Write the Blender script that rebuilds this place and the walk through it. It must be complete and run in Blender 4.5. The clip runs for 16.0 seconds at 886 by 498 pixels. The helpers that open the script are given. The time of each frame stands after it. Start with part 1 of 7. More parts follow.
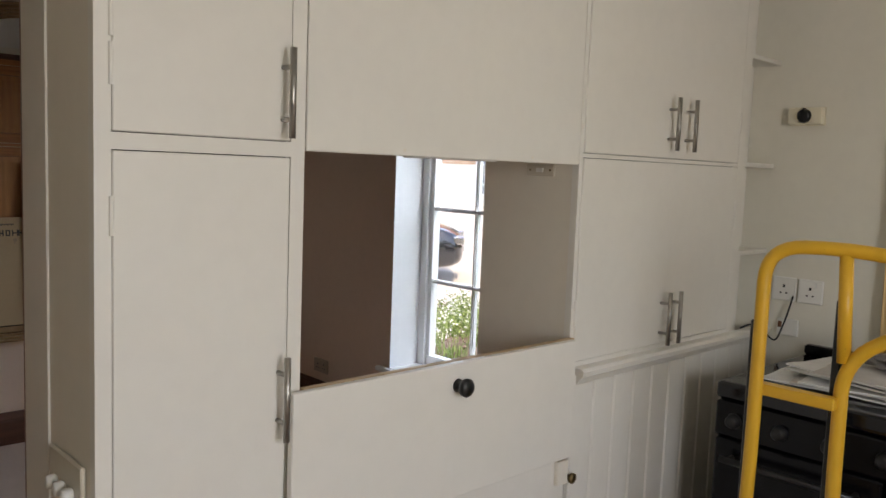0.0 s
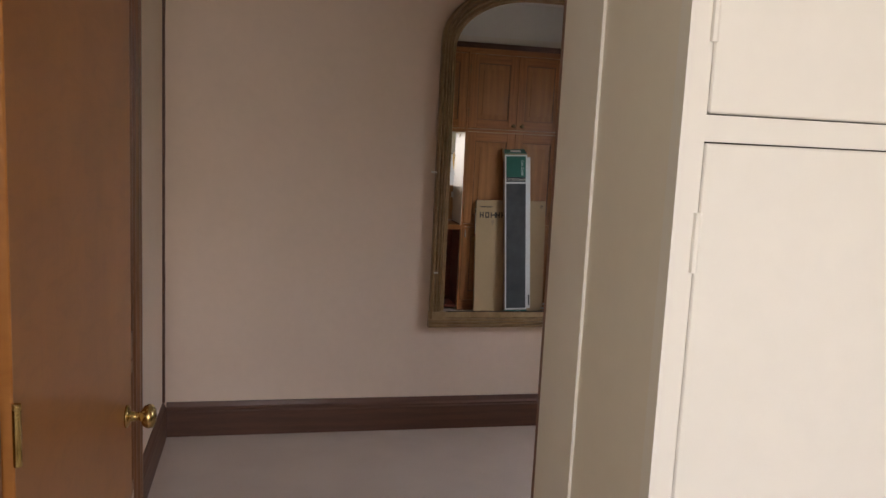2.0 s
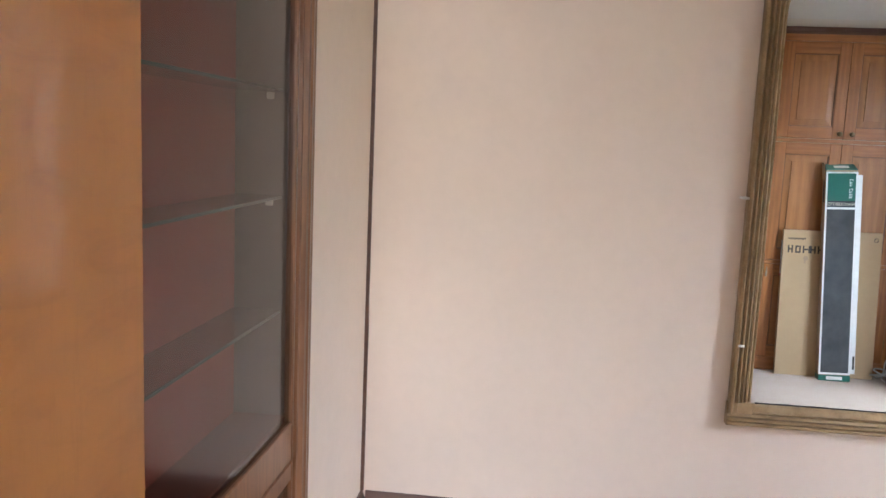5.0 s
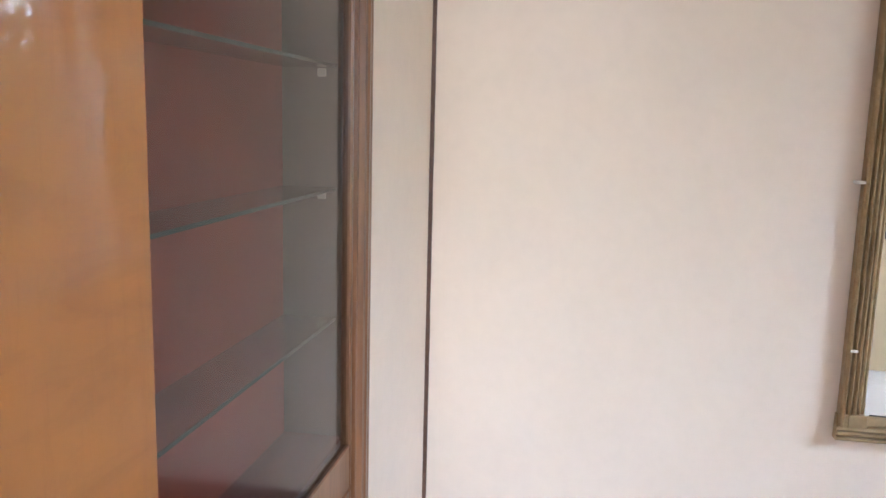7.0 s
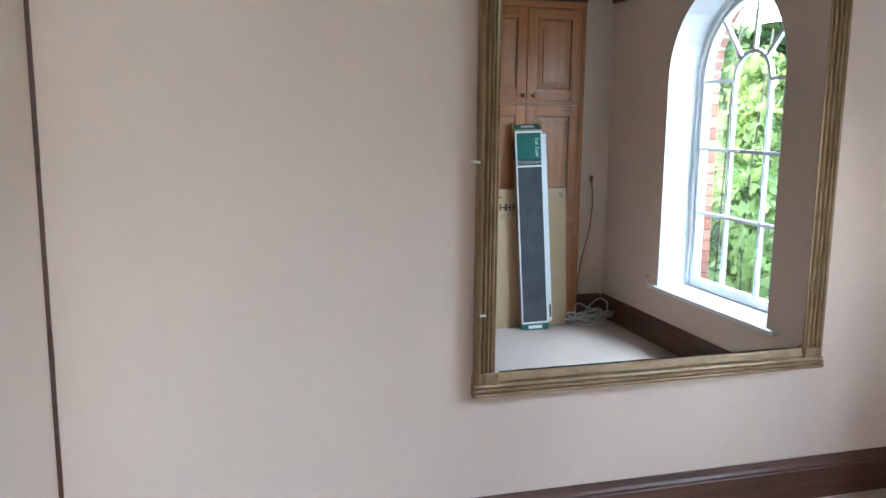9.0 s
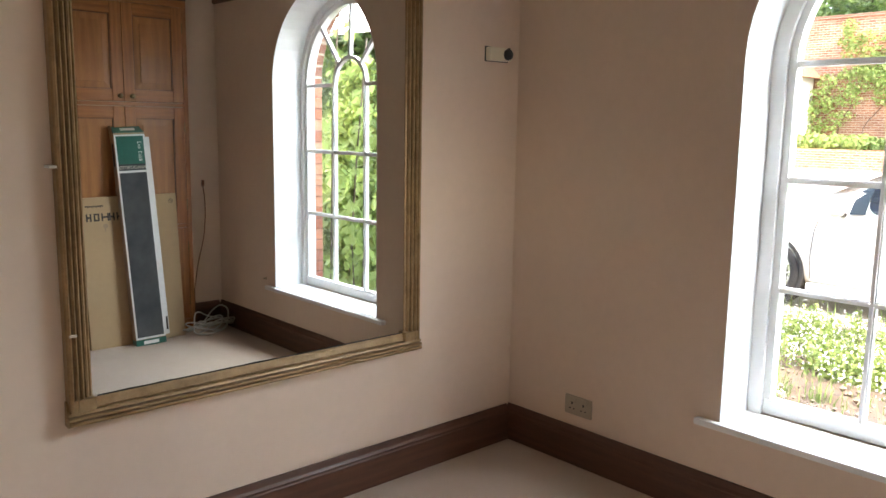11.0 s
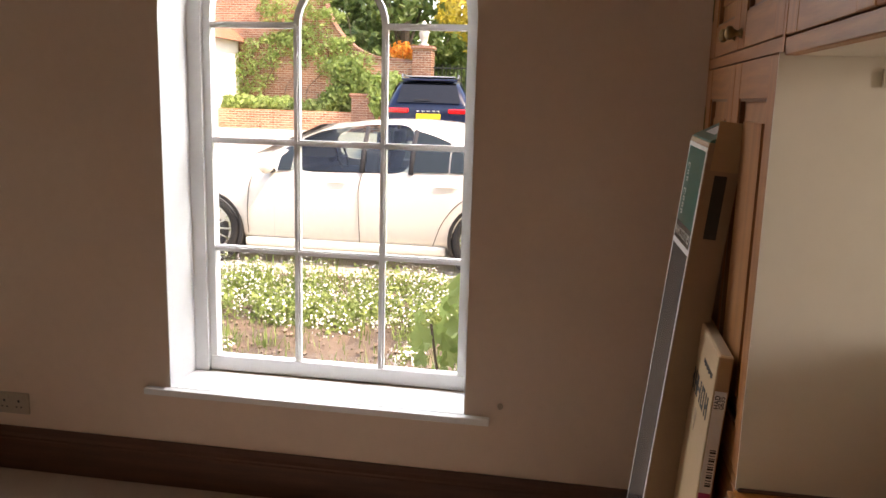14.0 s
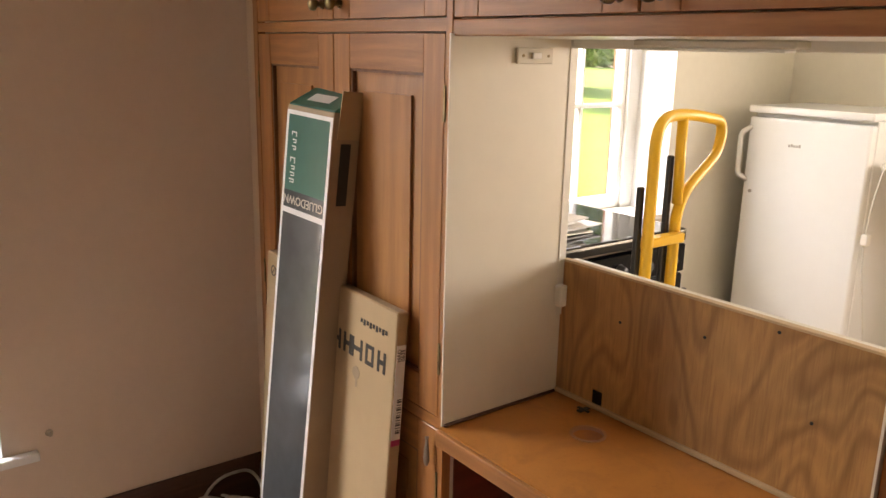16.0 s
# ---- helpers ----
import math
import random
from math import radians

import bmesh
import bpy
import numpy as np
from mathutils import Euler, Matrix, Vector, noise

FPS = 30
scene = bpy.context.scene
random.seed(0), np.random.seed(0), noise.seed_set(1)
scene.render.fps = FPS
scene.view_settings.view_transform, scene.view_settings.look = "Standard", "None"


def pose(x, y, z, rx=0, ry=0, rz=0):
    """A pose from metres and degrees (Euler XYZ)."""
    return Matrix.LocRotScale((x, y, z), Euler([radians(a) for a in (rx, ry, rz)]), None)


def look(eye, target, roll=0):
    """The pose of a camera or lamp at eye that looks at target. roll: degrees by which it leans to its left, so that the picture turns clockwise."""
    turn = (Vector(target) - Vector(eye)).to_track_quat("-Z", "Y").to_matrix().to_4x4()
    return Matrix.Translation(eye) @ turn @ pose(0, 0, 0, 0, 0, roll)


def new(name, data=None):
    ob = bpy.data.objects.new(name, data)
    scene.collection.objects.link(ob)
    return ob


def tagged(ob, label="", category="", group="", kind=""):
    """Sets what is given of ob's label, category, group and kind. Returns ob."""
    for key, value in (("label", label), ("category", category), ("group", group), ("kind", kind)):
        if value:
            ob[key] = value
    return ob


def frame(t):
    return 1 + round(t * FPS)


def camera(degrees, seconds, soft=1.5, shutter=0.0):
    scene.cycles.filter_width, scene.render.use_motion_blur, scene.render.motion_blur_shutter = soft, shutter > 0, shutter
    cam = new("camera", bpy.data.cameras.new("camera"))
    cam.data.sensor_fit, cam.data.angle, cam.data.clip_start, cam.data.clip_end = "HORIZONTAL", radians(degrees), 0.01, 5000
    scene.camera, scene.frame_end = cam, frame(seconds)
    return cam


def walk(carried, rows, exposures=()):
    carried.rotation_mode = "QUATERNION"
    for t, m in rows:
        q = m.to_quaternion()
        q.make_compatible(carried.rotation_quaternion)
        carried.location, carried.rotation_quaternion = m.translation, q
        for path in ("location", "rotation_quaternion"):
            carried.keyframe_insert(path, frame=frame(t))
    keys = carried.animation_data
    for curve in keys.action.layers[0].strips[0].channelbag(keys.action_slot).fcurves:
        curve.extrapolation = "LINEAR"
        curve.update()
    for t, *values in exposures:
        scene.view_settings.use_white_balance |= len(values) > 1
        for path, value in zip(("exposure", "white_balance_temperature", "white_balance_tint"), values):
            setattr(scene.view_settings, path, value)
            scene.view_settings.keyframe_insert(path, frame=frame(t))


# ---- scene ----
cam = camera(57.6, 16.0)
EXPOSURES = [(0, 2.2, 7300, 19), (0.8, 2.5, 7500, 22), (1.5, 2.75, 7750, 24), (2.0, 2.9, 7600, 24), (2.5, 3.5, 7300, 22), (3.0, 3.8, 6900, 20), (3.5, 4.15, 6750, 19), (4.5, 4.48, 6600, 18), (5.2, 4.56, 6400, 16), (7.5, 4.95, 5800, 10), (9, 4.22, 5700, 8), (9.5, 3.98, 5700, 7), (9.7, 3.93, 6000, 8), (11.8, 3.28, 7700, 17), (13, 2.58, 8050, 20), (14.0, 2.84, 8750, 25), (14.5, 2.88, 9100, 27), (15, 2.95, 9300, 28), (15.5, 3.08, 9300, 25), (16, 3.62, 9400, 25)]
KITCHEN_W, ROOM_W = 14.0, 45.0
# the walk: seconds, eye, target, roll
ROWS = [
    (0, (-2.911, -4.565, 1.537), (-1.541, -3.121, 1.34), 2.2),
    (0.5, (-2.944, -4.551, 1.553), (-1.815, -2.918, 1.314), 2.6),
    (1, (-2.932, -4.437, 1.546), (-2.09, -2.644, 1.273), 2.9),
    (1.5, (-2.875, -4.247, 1.545), (-2.299, -2.35, 1.281), 3.9),
    (2, (-2.855, -4.022, 1.542), (-2.421, -2.090, 1.263), 2.8),
    (2.5, (-2.898, -3.815, 1.549), (-2.486, -1.880, 1.260), 2.0),
    (3, (-2.832, -3.532, 1.544), (-2.581, -1.574, 1.226), 3.2),
    (3.5, (-2.783, -3.324, 1.53), (-2.683, -1.354, 1.199), 4.1),
    (4, (-2.785, -3.101, 1.519), (-2.697, -1.133, 1.176), 3.3),
    (4.5, (-2.777, -2.974, 1.523), (-2.749, -1.0, 1.202), 2.6),
    (5, (-2.731, -2.874, 1.516), (-2.951, -0.905, 1.243), 2.4),
    (5.2, (-2.723, -2.84, 1.517), (-3.042, -0.883, 1.26), 2.3),
    (6.25, (-2.785, -2.705, 1.512), (-3.33, -0.815, 1.23), 1.8),
    (7.3, (-2.844, -2.565, 1.507), (-3.029, -0.6, 1.181), 1.2),
    (7.5, (-2.85, -2.544, 1.508), (-2.935, -0.573, 1.18), 1.0),
    (8, (-2.851, -2.519, 1.513), (-2.694, -0.553, 1.18), 1.2),
    (8.5, (-2.859, -2.516, 1.505), (-2.504, -0.575, 1.178), 1.1),
    (9, (-2.846, -2.53, 1.503), (-2.303, -0.633, 1.177), 0.6),
    (9.5, (-2.832, -2.539, 1.516), (-2.064, -0.72, 1.197), 0.7),
    (9.7, (-2.82, -2.539, 1.514), (-1.954, -0.764, 1.201), 0.6),
    (11.8, (-2.745, -2.556, 1.488), (-1.197, -1.33, 1.171), 1.0),
    (12, (-2.746, -2.554, 1.491), (-1.145, -1.398, 1.169), 0.9),
    (12.5, (-2.725, -2.586, 1.493), (-1.028, -1.579, 1.168), 0.8),
    (13, (-2.747, -2.559, 1.492), (-0.942, -1.761, 1.17), 1.0),
    (13.5, (-2.717, -2.584, 1.487), (-0.845, -1.971, 1.165), 0.6),
    (14, (-2.671, -2.566, 1.492), (-0.736, -2.240, 1.123), 1.6),
    (14.5, (-2.569, -2.472, 1.485), (-0.618, -2.498, 1.060), 2.9),
    (15, (-2.463, -2.319, 1.503), (-0.546, -2.665, 1.062), 3.4),
    (15.5, (-2.405, -2.117, 1.492), (-0.635, -2.931, 1.064), 1.7),
    (16, (-2.413, -1.92, 1.554), (-0.876, -3.106, 1.073), 1.3),
]
walk(cam, [(t, look(eye, target, roll)) for t, eye, target, roll in ROWS],
     exposures=EXPOSURES)

# ---- light ----
world = bpy.data.worlds.new("sky")
scene.world = world
world.use_nodes = True
_wn = world.node_tree.nodes
_sky = _wn.new("ShaderNodeTexSky")
_sky.sky_type = 'NISHITA'
_sky.sun_disc = False
SUN_EL, SUN_AZ = 54.0, 199.0        # degrees; azimuth clockwise from +y
_sky.sun_elevation = radians(SUN_EL)
_sky.sun_rotation = radians(SUN_AZ)
_wn["Background"].inputs["Strength"].default_value = 0.13
world.node_tree.links.new(_sky.outputs[0], _wn["Background"].inputs["Color"])
_sun = bpy.data.lights.new("sun", 'SUN')
_sun.energy, _sun.angle, _sun.color = 1.4, radians(3.0), (1.0, 0.94, 0.84)
_dir = Vector((math.sin(radians(SUN_AZ)) * math.cos(radians(SUN_EL)),
               math.cos(radians(SUN_AZ)) * math.cos(radians(SUN_EL)), math.sin(radians(SUN_EL))))
new("sun", _sun).matrix_world = look(_dir * 30, (0, 0, 0))


def opening_light(name, at, aim, w, h, watts, tone=(0.93, 0.97, 1.0)):
    """Added area lamp at an opening, in place of sky light."""
    la = bpy.data.lights.new(name, 'AREA')
    la.shape, la.size, la.size_y, la.energy, la.color = 'RECTANGLE', w, h, watts, tone
    new(name, la).matrix_world = look(at, aim)


opening_light("window_light_kitchen", (1.05, -4.58, 2.85), (-0.05, -4.58, 1.6), 1.5, 0.8, KITCHEN_W, (0.86, 0.95, 1.0))
# added fill lamp at an invented, unseen opening; brightens cupboards and hatch
opening_light("window_light_kitchen_south", (-2.525, -6.27, 1.55), (-2.525, -5.27, 1.52), 1.1, 1.15, 6.0, (0.86, 0.95, 1.0))
opening_light("window_light", (1.15, -1.80, 2.60), (-0.05, -1.68, 1.35), 4.2, 1.0, ROOM_W, (0.71, 0.865, 1.0))

# ---- helpers for building ----
WORLD = {}


def thing(name, at=(0, 0, 0), label="", category="", group="", kind="", m=None):
    """An empty at the base of a thing; its parts are built in world or local space."""
    ob = new(name)
    ob.empty_display_size = 0.1
    m = m if m is not None else Matrix.Translation(at)
    ob.matrix_basis = m
    WORLD[ob] = m
    return tagged(ob, label, category, group, kind)


def finish(bm, mat, name, smooth=False):
    bmesh.ops.recalc_face_normals(bm, faces=bm.faces)
    me = bpy.data.meshes.new(name)
    bm.to_mesh(me)
    bm.free()
    for m in (mat if isinstance(mat, (list, tuple)) else [mat]):
        me.materials.append(m)
    if smooth:
        me.shade_smooth()
    return me


def part(name, bm, mat, parent, label="", smooth=False, local=False):
    """Links a bmesh as one mesh object under a thing or a part."""
    if not local:
        bm.transform(WORLD[parent].inverted())
    ob = new(name, finish(bm, mat, name, smooth))
    ob.parent = parent
    WORLD[ob] = WORLD[parent]
    return tagged(ob, label)


def solid(name, bm, mat, label="", category="", kind="structure", smooth=False, group=""):
    """A top-level mesh in world space."""
    ob = new(name, finish(bm, mat, name, smooth))
    WORLD[ob] = Matrix()
    return tagged(ob, label, category, group, kind)


def B():
    return bmesh.new()


def box(bm, x0, x1, y0, y1, z0, z1, bevel=0.0, seg=1):
    vs = [bm.verts.new((x, y, z)) for z in (z0, z1) for y in (y0, y1) for x in (x0, x1)]
    fs = [bm.faces.new([vs[i] for i in q]) for q in
          ((0, 2, 3, 1), (4, 5, 7, 6), (0, 1, 5, 4), (2, 6, 7, 3), (0, 4, 6, 2), (1, 3, 7, 5))]
    if bevel:
        es = list({e for f in fs for e in f.edges})
        bmesh.ops.bevel(bm, geom=es, offset=bevel, segments=seg, profile=0.6, affect='EDGES')
    return bm


def bx(x0, x1, y0, y1, z0, z1, bevel=0.0, seg=1):
    return box(B(), x0, x1, y0, y1, z0, z1, bevel, seg)


def cyl(bm, p, q, r, r2=None, n=16, caps=True):
    """A cylinder or cone from p to q."""
    p, q = Vector(p), Vector(q)
    r2 = r if r2 is None else r2
    d = (q - p).normalized()
    a = d.orthogonal().normalized()
    b = d.cross(a)
    rings = []
    for c, rr in ((p, r), (q, r2)):
        rings.append([bm.verts.new(c + (a * math.cos(k * math.tau / n) + b * math.sin(k * math.tau / n)) * rr) for k in range(n)])
    for k in range(n):
        bm.faces.new((rings[0][k], rings[0][(k + 1) % n], rings[1][(k + 1) % n], rings[1][k]))
    if caps:
        bm.faces.new(rings[0])
        bm.faces.new(rings[1])
    return bm


def lathe(bm, base, axis, profile, n=20):
    """Turns (distance along axis, radius) rows round an axis."""
    base, d = Vector(base), Vector(axis).normalized()
    a = d.orthogonal().normalized()
    b = d.cross(a)
    rings = [[bm.verts.new(base + d * h + (a * math.cos(k * math.tau / n) + b * math.sin(k * math.tau / n)) * max(r, 1e-4))
              for k in range(n)] for h, r in profile]
    for r0, r1 in zip(rings, rings[1:]):
        for k in range(n):
            bm.faces.new((r0[k], r0[(k + 1) % n], r1[(k + 1) % n], r1[k]))
    bm.faces.new(rings[0])
    bm.faces.new(rings[-1])
    return bm


def tube(bm, pts, r, n=10):
    """A round tube along a list of points."""
    pts = [Vector(p) for p in pts]
    rings = []
    up = None
    for i, p in enumerate(pts):
        d = (pts[min(i + 1, len(pts) - 1)] - pts[max(i - 1, 0)]).normalized()
        a = d.orthogonal().normalized() if up is None else (up - d * up.dot(d)).normalized()
        up = a
        b = d.cross(a)
        rings.append([bm.verts.new(p + (a * math.cos(k * math.tau / n) + b * math.sin(k * math.tau / n)) * r) for k in range(n)])
    for r0, r1 in zip(rings, rings[1:]):
        for k in range(n):
            bm.faces.new((r0[k], r0[(k + 1) % n], r1[(k + 1) % n], r1[k]))
    bm.faces.new(rings[0])
    bm.faces.new(rings[-1])
    return bm


def bend(pts, r, n=6):
    """A polyline with its corners rounded off."""
    pts = [Vector(p) for p in pts]
    out = [pts[0]]
    for a, b, c in zip(pts, pts[1:], pts[2:]):
        u, v = (a - b), (c - b)
        k = min(r, u.length * 0.49, v.length * 0.49)
        p, q = b + u.normalized() * k, b + v.normalized() * k
        for i in range(n + 1):
            t = i / n
            out.append(p * (1 - t) ** 2 + b * 2 * t * (1 - t) + q * t * t)
    out.append(pts[-1])
    return out


def sweep(bm, path, profile, normal_of, closed=False):
    """Carries a profile of (offset, depth) points along a path; normal_of(i) gives the two vectors for them."""
    rows = []
    for i, p in enumerate(path):
        u, v = normal_of(i)
        rows.append([bm.verts.new(Vector(p) + u * a + v * b) for a, b in profile])
    for r0, r1 in zip(rows, rows[1:]):
        for k in range(len(profile) - 1):
            bm.faces.new((r0[k], r0[k + 1], r1[k + 1], r1[k]))
    if not closed:
        for r in (rows[0], rows[-1]):
            if len(r) > 2:
                bm.faces.new(r)
    return bm


def slab(bm, quad, axis, lo, hi):
    """A prism: a flat polygon of 2D points (the other two axes in order) between lo and hi along an axis."""
    def at(p, w):
        q = list(p)
        q.insert("xyz".index(axis), w)
        return q
    a = [bm.verts.new(at(p, lo)) for p in quad]
    b = [bm.verts.new(at(p, hi)) for p in quad]
    bm.faces.new(a)
    bm.faces.new(b)
    n = len(quad)
    for k in range(n):
        bm.faces.new((a[k], a[(k + 1) % n], b[(k + 1) % n], b[k]))
    return bm


def lettering(text, size, mat, parent, m, name="lettering"):
    """Words as a flat mesh under a thing; m places them in the parent's space."""
    cu = bpy.data.curves.new("letters", 'FONT')
    cu.body, cu.size, cu.extrude = text, size, 0.0004
    cu.align_x, cu.align_y = 'CENTER', 'CENTER'
    tmp = new("letters", cu)
    me = bpy.data.meshes.new_from_object(tmp.evaluated_get(bpy.context.evaluated_depsgraph_get()))
    bpy.data.objects.remove(tmp)
    me.materials.clear()
    me.materials.append(mat)
    ob = new(name, me)
    ob.parent = parent
    ob.matrix_basis = m
    return ob


# ---- materials ----
def material(name):
    m = bpy.data.materials.new(name)
    m.use_nodes = True
    nt = m.node_tree
    return m, nt, nt.nodes["Principled BSDF"]


def coords(nt, scale=(1, 1, 1), space="Object"):
    tc = nt.nodes.new("ShaderNodeTexCoord")
    mp = nt.nodes.new("ShaderNodeMapping")
    mp.inputs["Scale"].default_value = scale
    nt.links.new(tc.outputs[space], mp.inputs[0])
    return mp.outputs[0]


def tex(nt, vec, scale, detail=4, rough=0.55, distort=0.0):
    n = nt.nodes.new("ShaderNodeTexNoise")
    n.inputs["Scale"].default_value = scale
    n.inputs["Detail"].default_value = detail
    n.inputs["Roughness"].default_value = rough
    n.inputs["Distortion"].default_value = distort
    nt.links.new(vec, n.inputs["Vector"])
    return n.outputs["Fac"]


def ramp(nt, fac, stops):
    r = nt.nodes.new("ShaderNodeValToRGB")
    el = r.color_ramp.elements
    while len(el) < len(stops):
        el.new(0.5)
    for e, (p, c) in zip(el, stops):
        e.position, e.color = p, (*c, 1)
    nt.links.new(fac, r.inputs[0])
    return r.outputs[0]


def mixc(nt, fac, a, b, mode='MIX'):
    n = nt.nodes.new("ShaderNodeMix")
    n.data_type, n.blend_type = 'RGBA', mode
    for sock, v in ((n.inputs[0], fac), (n.inputs[6], a), (n.inputs[7], b)):
        if isinstance(v, (int, float)):
            sock.default_value = v
        elif isinstance(v, tuple):
            sock.default_value = (*v, 1)
        else:
            nt.links.new(v, sock)
    return n.outputs[2]


def bump(nt, bsdf, fac, strength, dist=0.002):
    b = nt.nodes.new("ShaderNodeBump")
    b.inputs["Strength"].default_value = strength
    b.inputs["Distance"].default_value = dist
    nt.links.new(fac, b.inputs["Height"])
    nt.links.new(b.outputs[0], bsdf.inputs["Normal"])


def scl(c, k):
    return tuple(min(1.0, v * k) for v in c)


def paint(name, c, rough=0.6, var=0.06, grain=0.15, scale=60, spots=None):
    """Painted or plain surface: broad unevenness, fine relief, faint scuffs."""
    m, nt, b = material(name)
    v = coords(nt)
    broad = ramp(nt, tex(nt, v, 1.7, 5), [(0.3, scl(c, 1 - var)), (0.7, scl(c, 1 + var))])
    fine = ramp(nt, tex(nt, v, 23, 6), [(0.35, (1 - var * 0.6,) * 3), (0.6, (1, 1, 1))])
    col = mixc(nt, 1.0, broad, fine, 'MULTIPLY')
    if spots:
        s = ramp(nt, tex(nt, v, spots[0], 3), [(spots[1], (0, 0, 0)), (spots[1] + 0.06, (1, 1, 1))])
        col = mixc(nt, s, col, spots[2])
    nt.links.new(col, b.inputs["Base Color"])
    b.inputs["Roughness"].default_value = rough
    bump(nt, b, tex(nt, v, scale, 5), grain, 0.0015)
    return m


def wood(name, light, dark, along="z", rough=0.45, ring=5.0, grain=1.0, coat=0.0, stain=0.12):
    """Sawn timber: long streaks, cathedral rings, pores."""
    m, nt, b = material(name)
    k = {"x": (0.09, 1, 1), "y": (1, 0.09, 1), "z": (1, 1, 0.09)}[along]
    v = coords(nt, k)
    info = nt.nodes.new("ShaderNodeObjectInfo")
    off = nt.nodes.new("ShaderNodeVectorMath")
    off.operation = 'ADD'
    sc = nt.nodes.new("ShaderNodeMath")
    sc.operation = 'MULTIPLY'
    sc.inputs[1].default_value = 31.0
    nt.links.new(info.outputs["Random"], sc.inputs[0])
    nt.links.new(v, off.inputs[0])
    nt.links.new(sc.outputs[0], off.inputs[1])
    v = off.outputs[0]
    w = nt.nodes.new("ShaderNodeTexWave")
    w.wave_type, w.bands_direction = 'BANDS', {"x": 'Z', "y": 'Z', "z": 'X'}[along]
    w.inputs["Scale"].default_value = ring
    w.inputs["Distortion"].default_value = 7.0
    w.inputs["Detail"].default_value = 3.0
    w.inputs["Detail Scale"].default_value = 1.3
    nt.links.new(v, w.inputs["Vector"])
    streak = tex(nt, v, 55, 6, 0.65)
    rings = ramp(nt, w.outputs["Fac"], [(0.15, light), (0.85, tuple(l * 0.70 + d * 0.30 for l, d in zip(light, dark)))])
    col = mixc(nt, ramp(nt, streak, [(0.42, (0, 0, 0)), (0.75, (grain * 0.7,) * 3)]), rings, dark)
    cloud = ramp(nt, tex(nt, coords(nt), 4.0, 4), [(0.3, (1 - stain,) * 3), (0.7, (1, 1, 1))])
    nt.links.new(mixc(nt, 1.0, col, cloud, 'MULTIPLY'), b.inputs["Base Color"])
    b.inputs["Roughness"].default_value = rough
    b.inputs["Coat Weight"].default_value = coat
    b.inputs["Coat Roughness"].default_value = 0.2
    bump(nt, b, streak, 0.12, 0.001)
    return m


def figured(name, light, dark, stretch, lines, rough, line=0.7):
    """Rotary-cut veneer: contour-like cathedral figure, fine pores, warm clouding."""
    m, nt, b = material(name)
    v = coords(nt, stretch)
    base = tex(nt, v, 1.15, 2.5, 0.45, 0.25)
    mul = nt.nodes.new("ShaderNodeMath")
    mul.operation = 'MULTIPLY'
    mul.inputs[1].default_value = lines * math.tau
    nt.links.new(base, mul.inputs[0])
    sn = nt.nodes.new("ShaderNodeMath")
    sn.operation = 'SINE'
    nt.links.new(mul.outputs[0], sn.inputs[0])
    half = nt.nodes.new("ShaderNodeMath")
    half.operation = 'MULTIPLY_ADD'
    half.inputs[1].default_value = half.inputs[2].default_value = 0.5
    nt.links.new(sn.outputs[0], half.inputs[0])
    mid = tuple((1 - line * 0.4) * p + line * 0.4 * q for p, q in zip(light, dark))
    rings = ramp(nt, half.outputs[0], [(0.0, tuple((1 - line) * p + line * q for p, q in zip(light, dark))), (0.22, mid), (0.6, light), (1.0, tuple(0.85 * p + 0.15 * q for p, q in zip(light, dark)))])
    pores = tex(nt, coords(nt, (1, 1, 0.06)), 120, 5, 0.7)
    col = mixc(nt, ramp(nt, pores, [(0.45, (0, 0, 0)), (0.75, (0.55, 0.55, 0.55))]), rings, dark)
    cloud = ramp(nt, tex(nt, coords(nt, (1, 1, 0.5)), 3.2, 5), [(0.3, (0.62, 0.60, 0.58)), (0.68, (1.08, 1.06, 1.0))])
    nt.links.new(mixc(nt, 1.0, col, cloud, 'MULTIPLY'), b.inputs["Base Color"])
    b.inputs["Roughness"].default_value = rough
    b.inputs["Coat Weight"].default_value = 0.15
    bump(nt, b, pores, 0.12, 0.001)
    return m


def blotched(name, light, dark, rough):
    """Varnished veneer with soft clouded figure, faint ripples across and short flecks."""
    m, nt, b = material(name)
    cloud = tex(nt, coords(nt, (1.6, 1.6, 1.0)), 3.0, 5, 0.62, 0.5)
    ripple = tex(nt, coords(nt, (1.0, 1.0, 3.2)), 7.0, 4, 0.6, 1.2)
    fleck = tex(nt, coords(nt, (1, 1, 0.10)), 90, 4, 0.7)
    mid = tuple(0.55 * p + 0.45 * q for p, q in zip(light, dark))
    col = ramp(nt, cloud, [(0.28, mid), (0.52, tuple(0.85 * p + 0.15 * q for p, q in zip(light, dark))), (0.74, light)])
    col = mixc(nt, ramp(nt, ripple, [(0.48, (0, 0, 0)), (0.78, (0.45, 0.45, 0.45))]), col, dark)
    col = mixc(nt, ramp(nt, fleck, [(0.55, (0, 0, 0)), (0.80, (0.30, 0.30, 0.30))]), col, dark)
    nt.links.new(col, b.inputs["Base Color"])
    b.inputs["Roughness"].default_value = rough
    b.inputs["Coat Weight"].default_value = 0.15
    bump(nt, b, fleck, 0.06, 0.001)
    return m


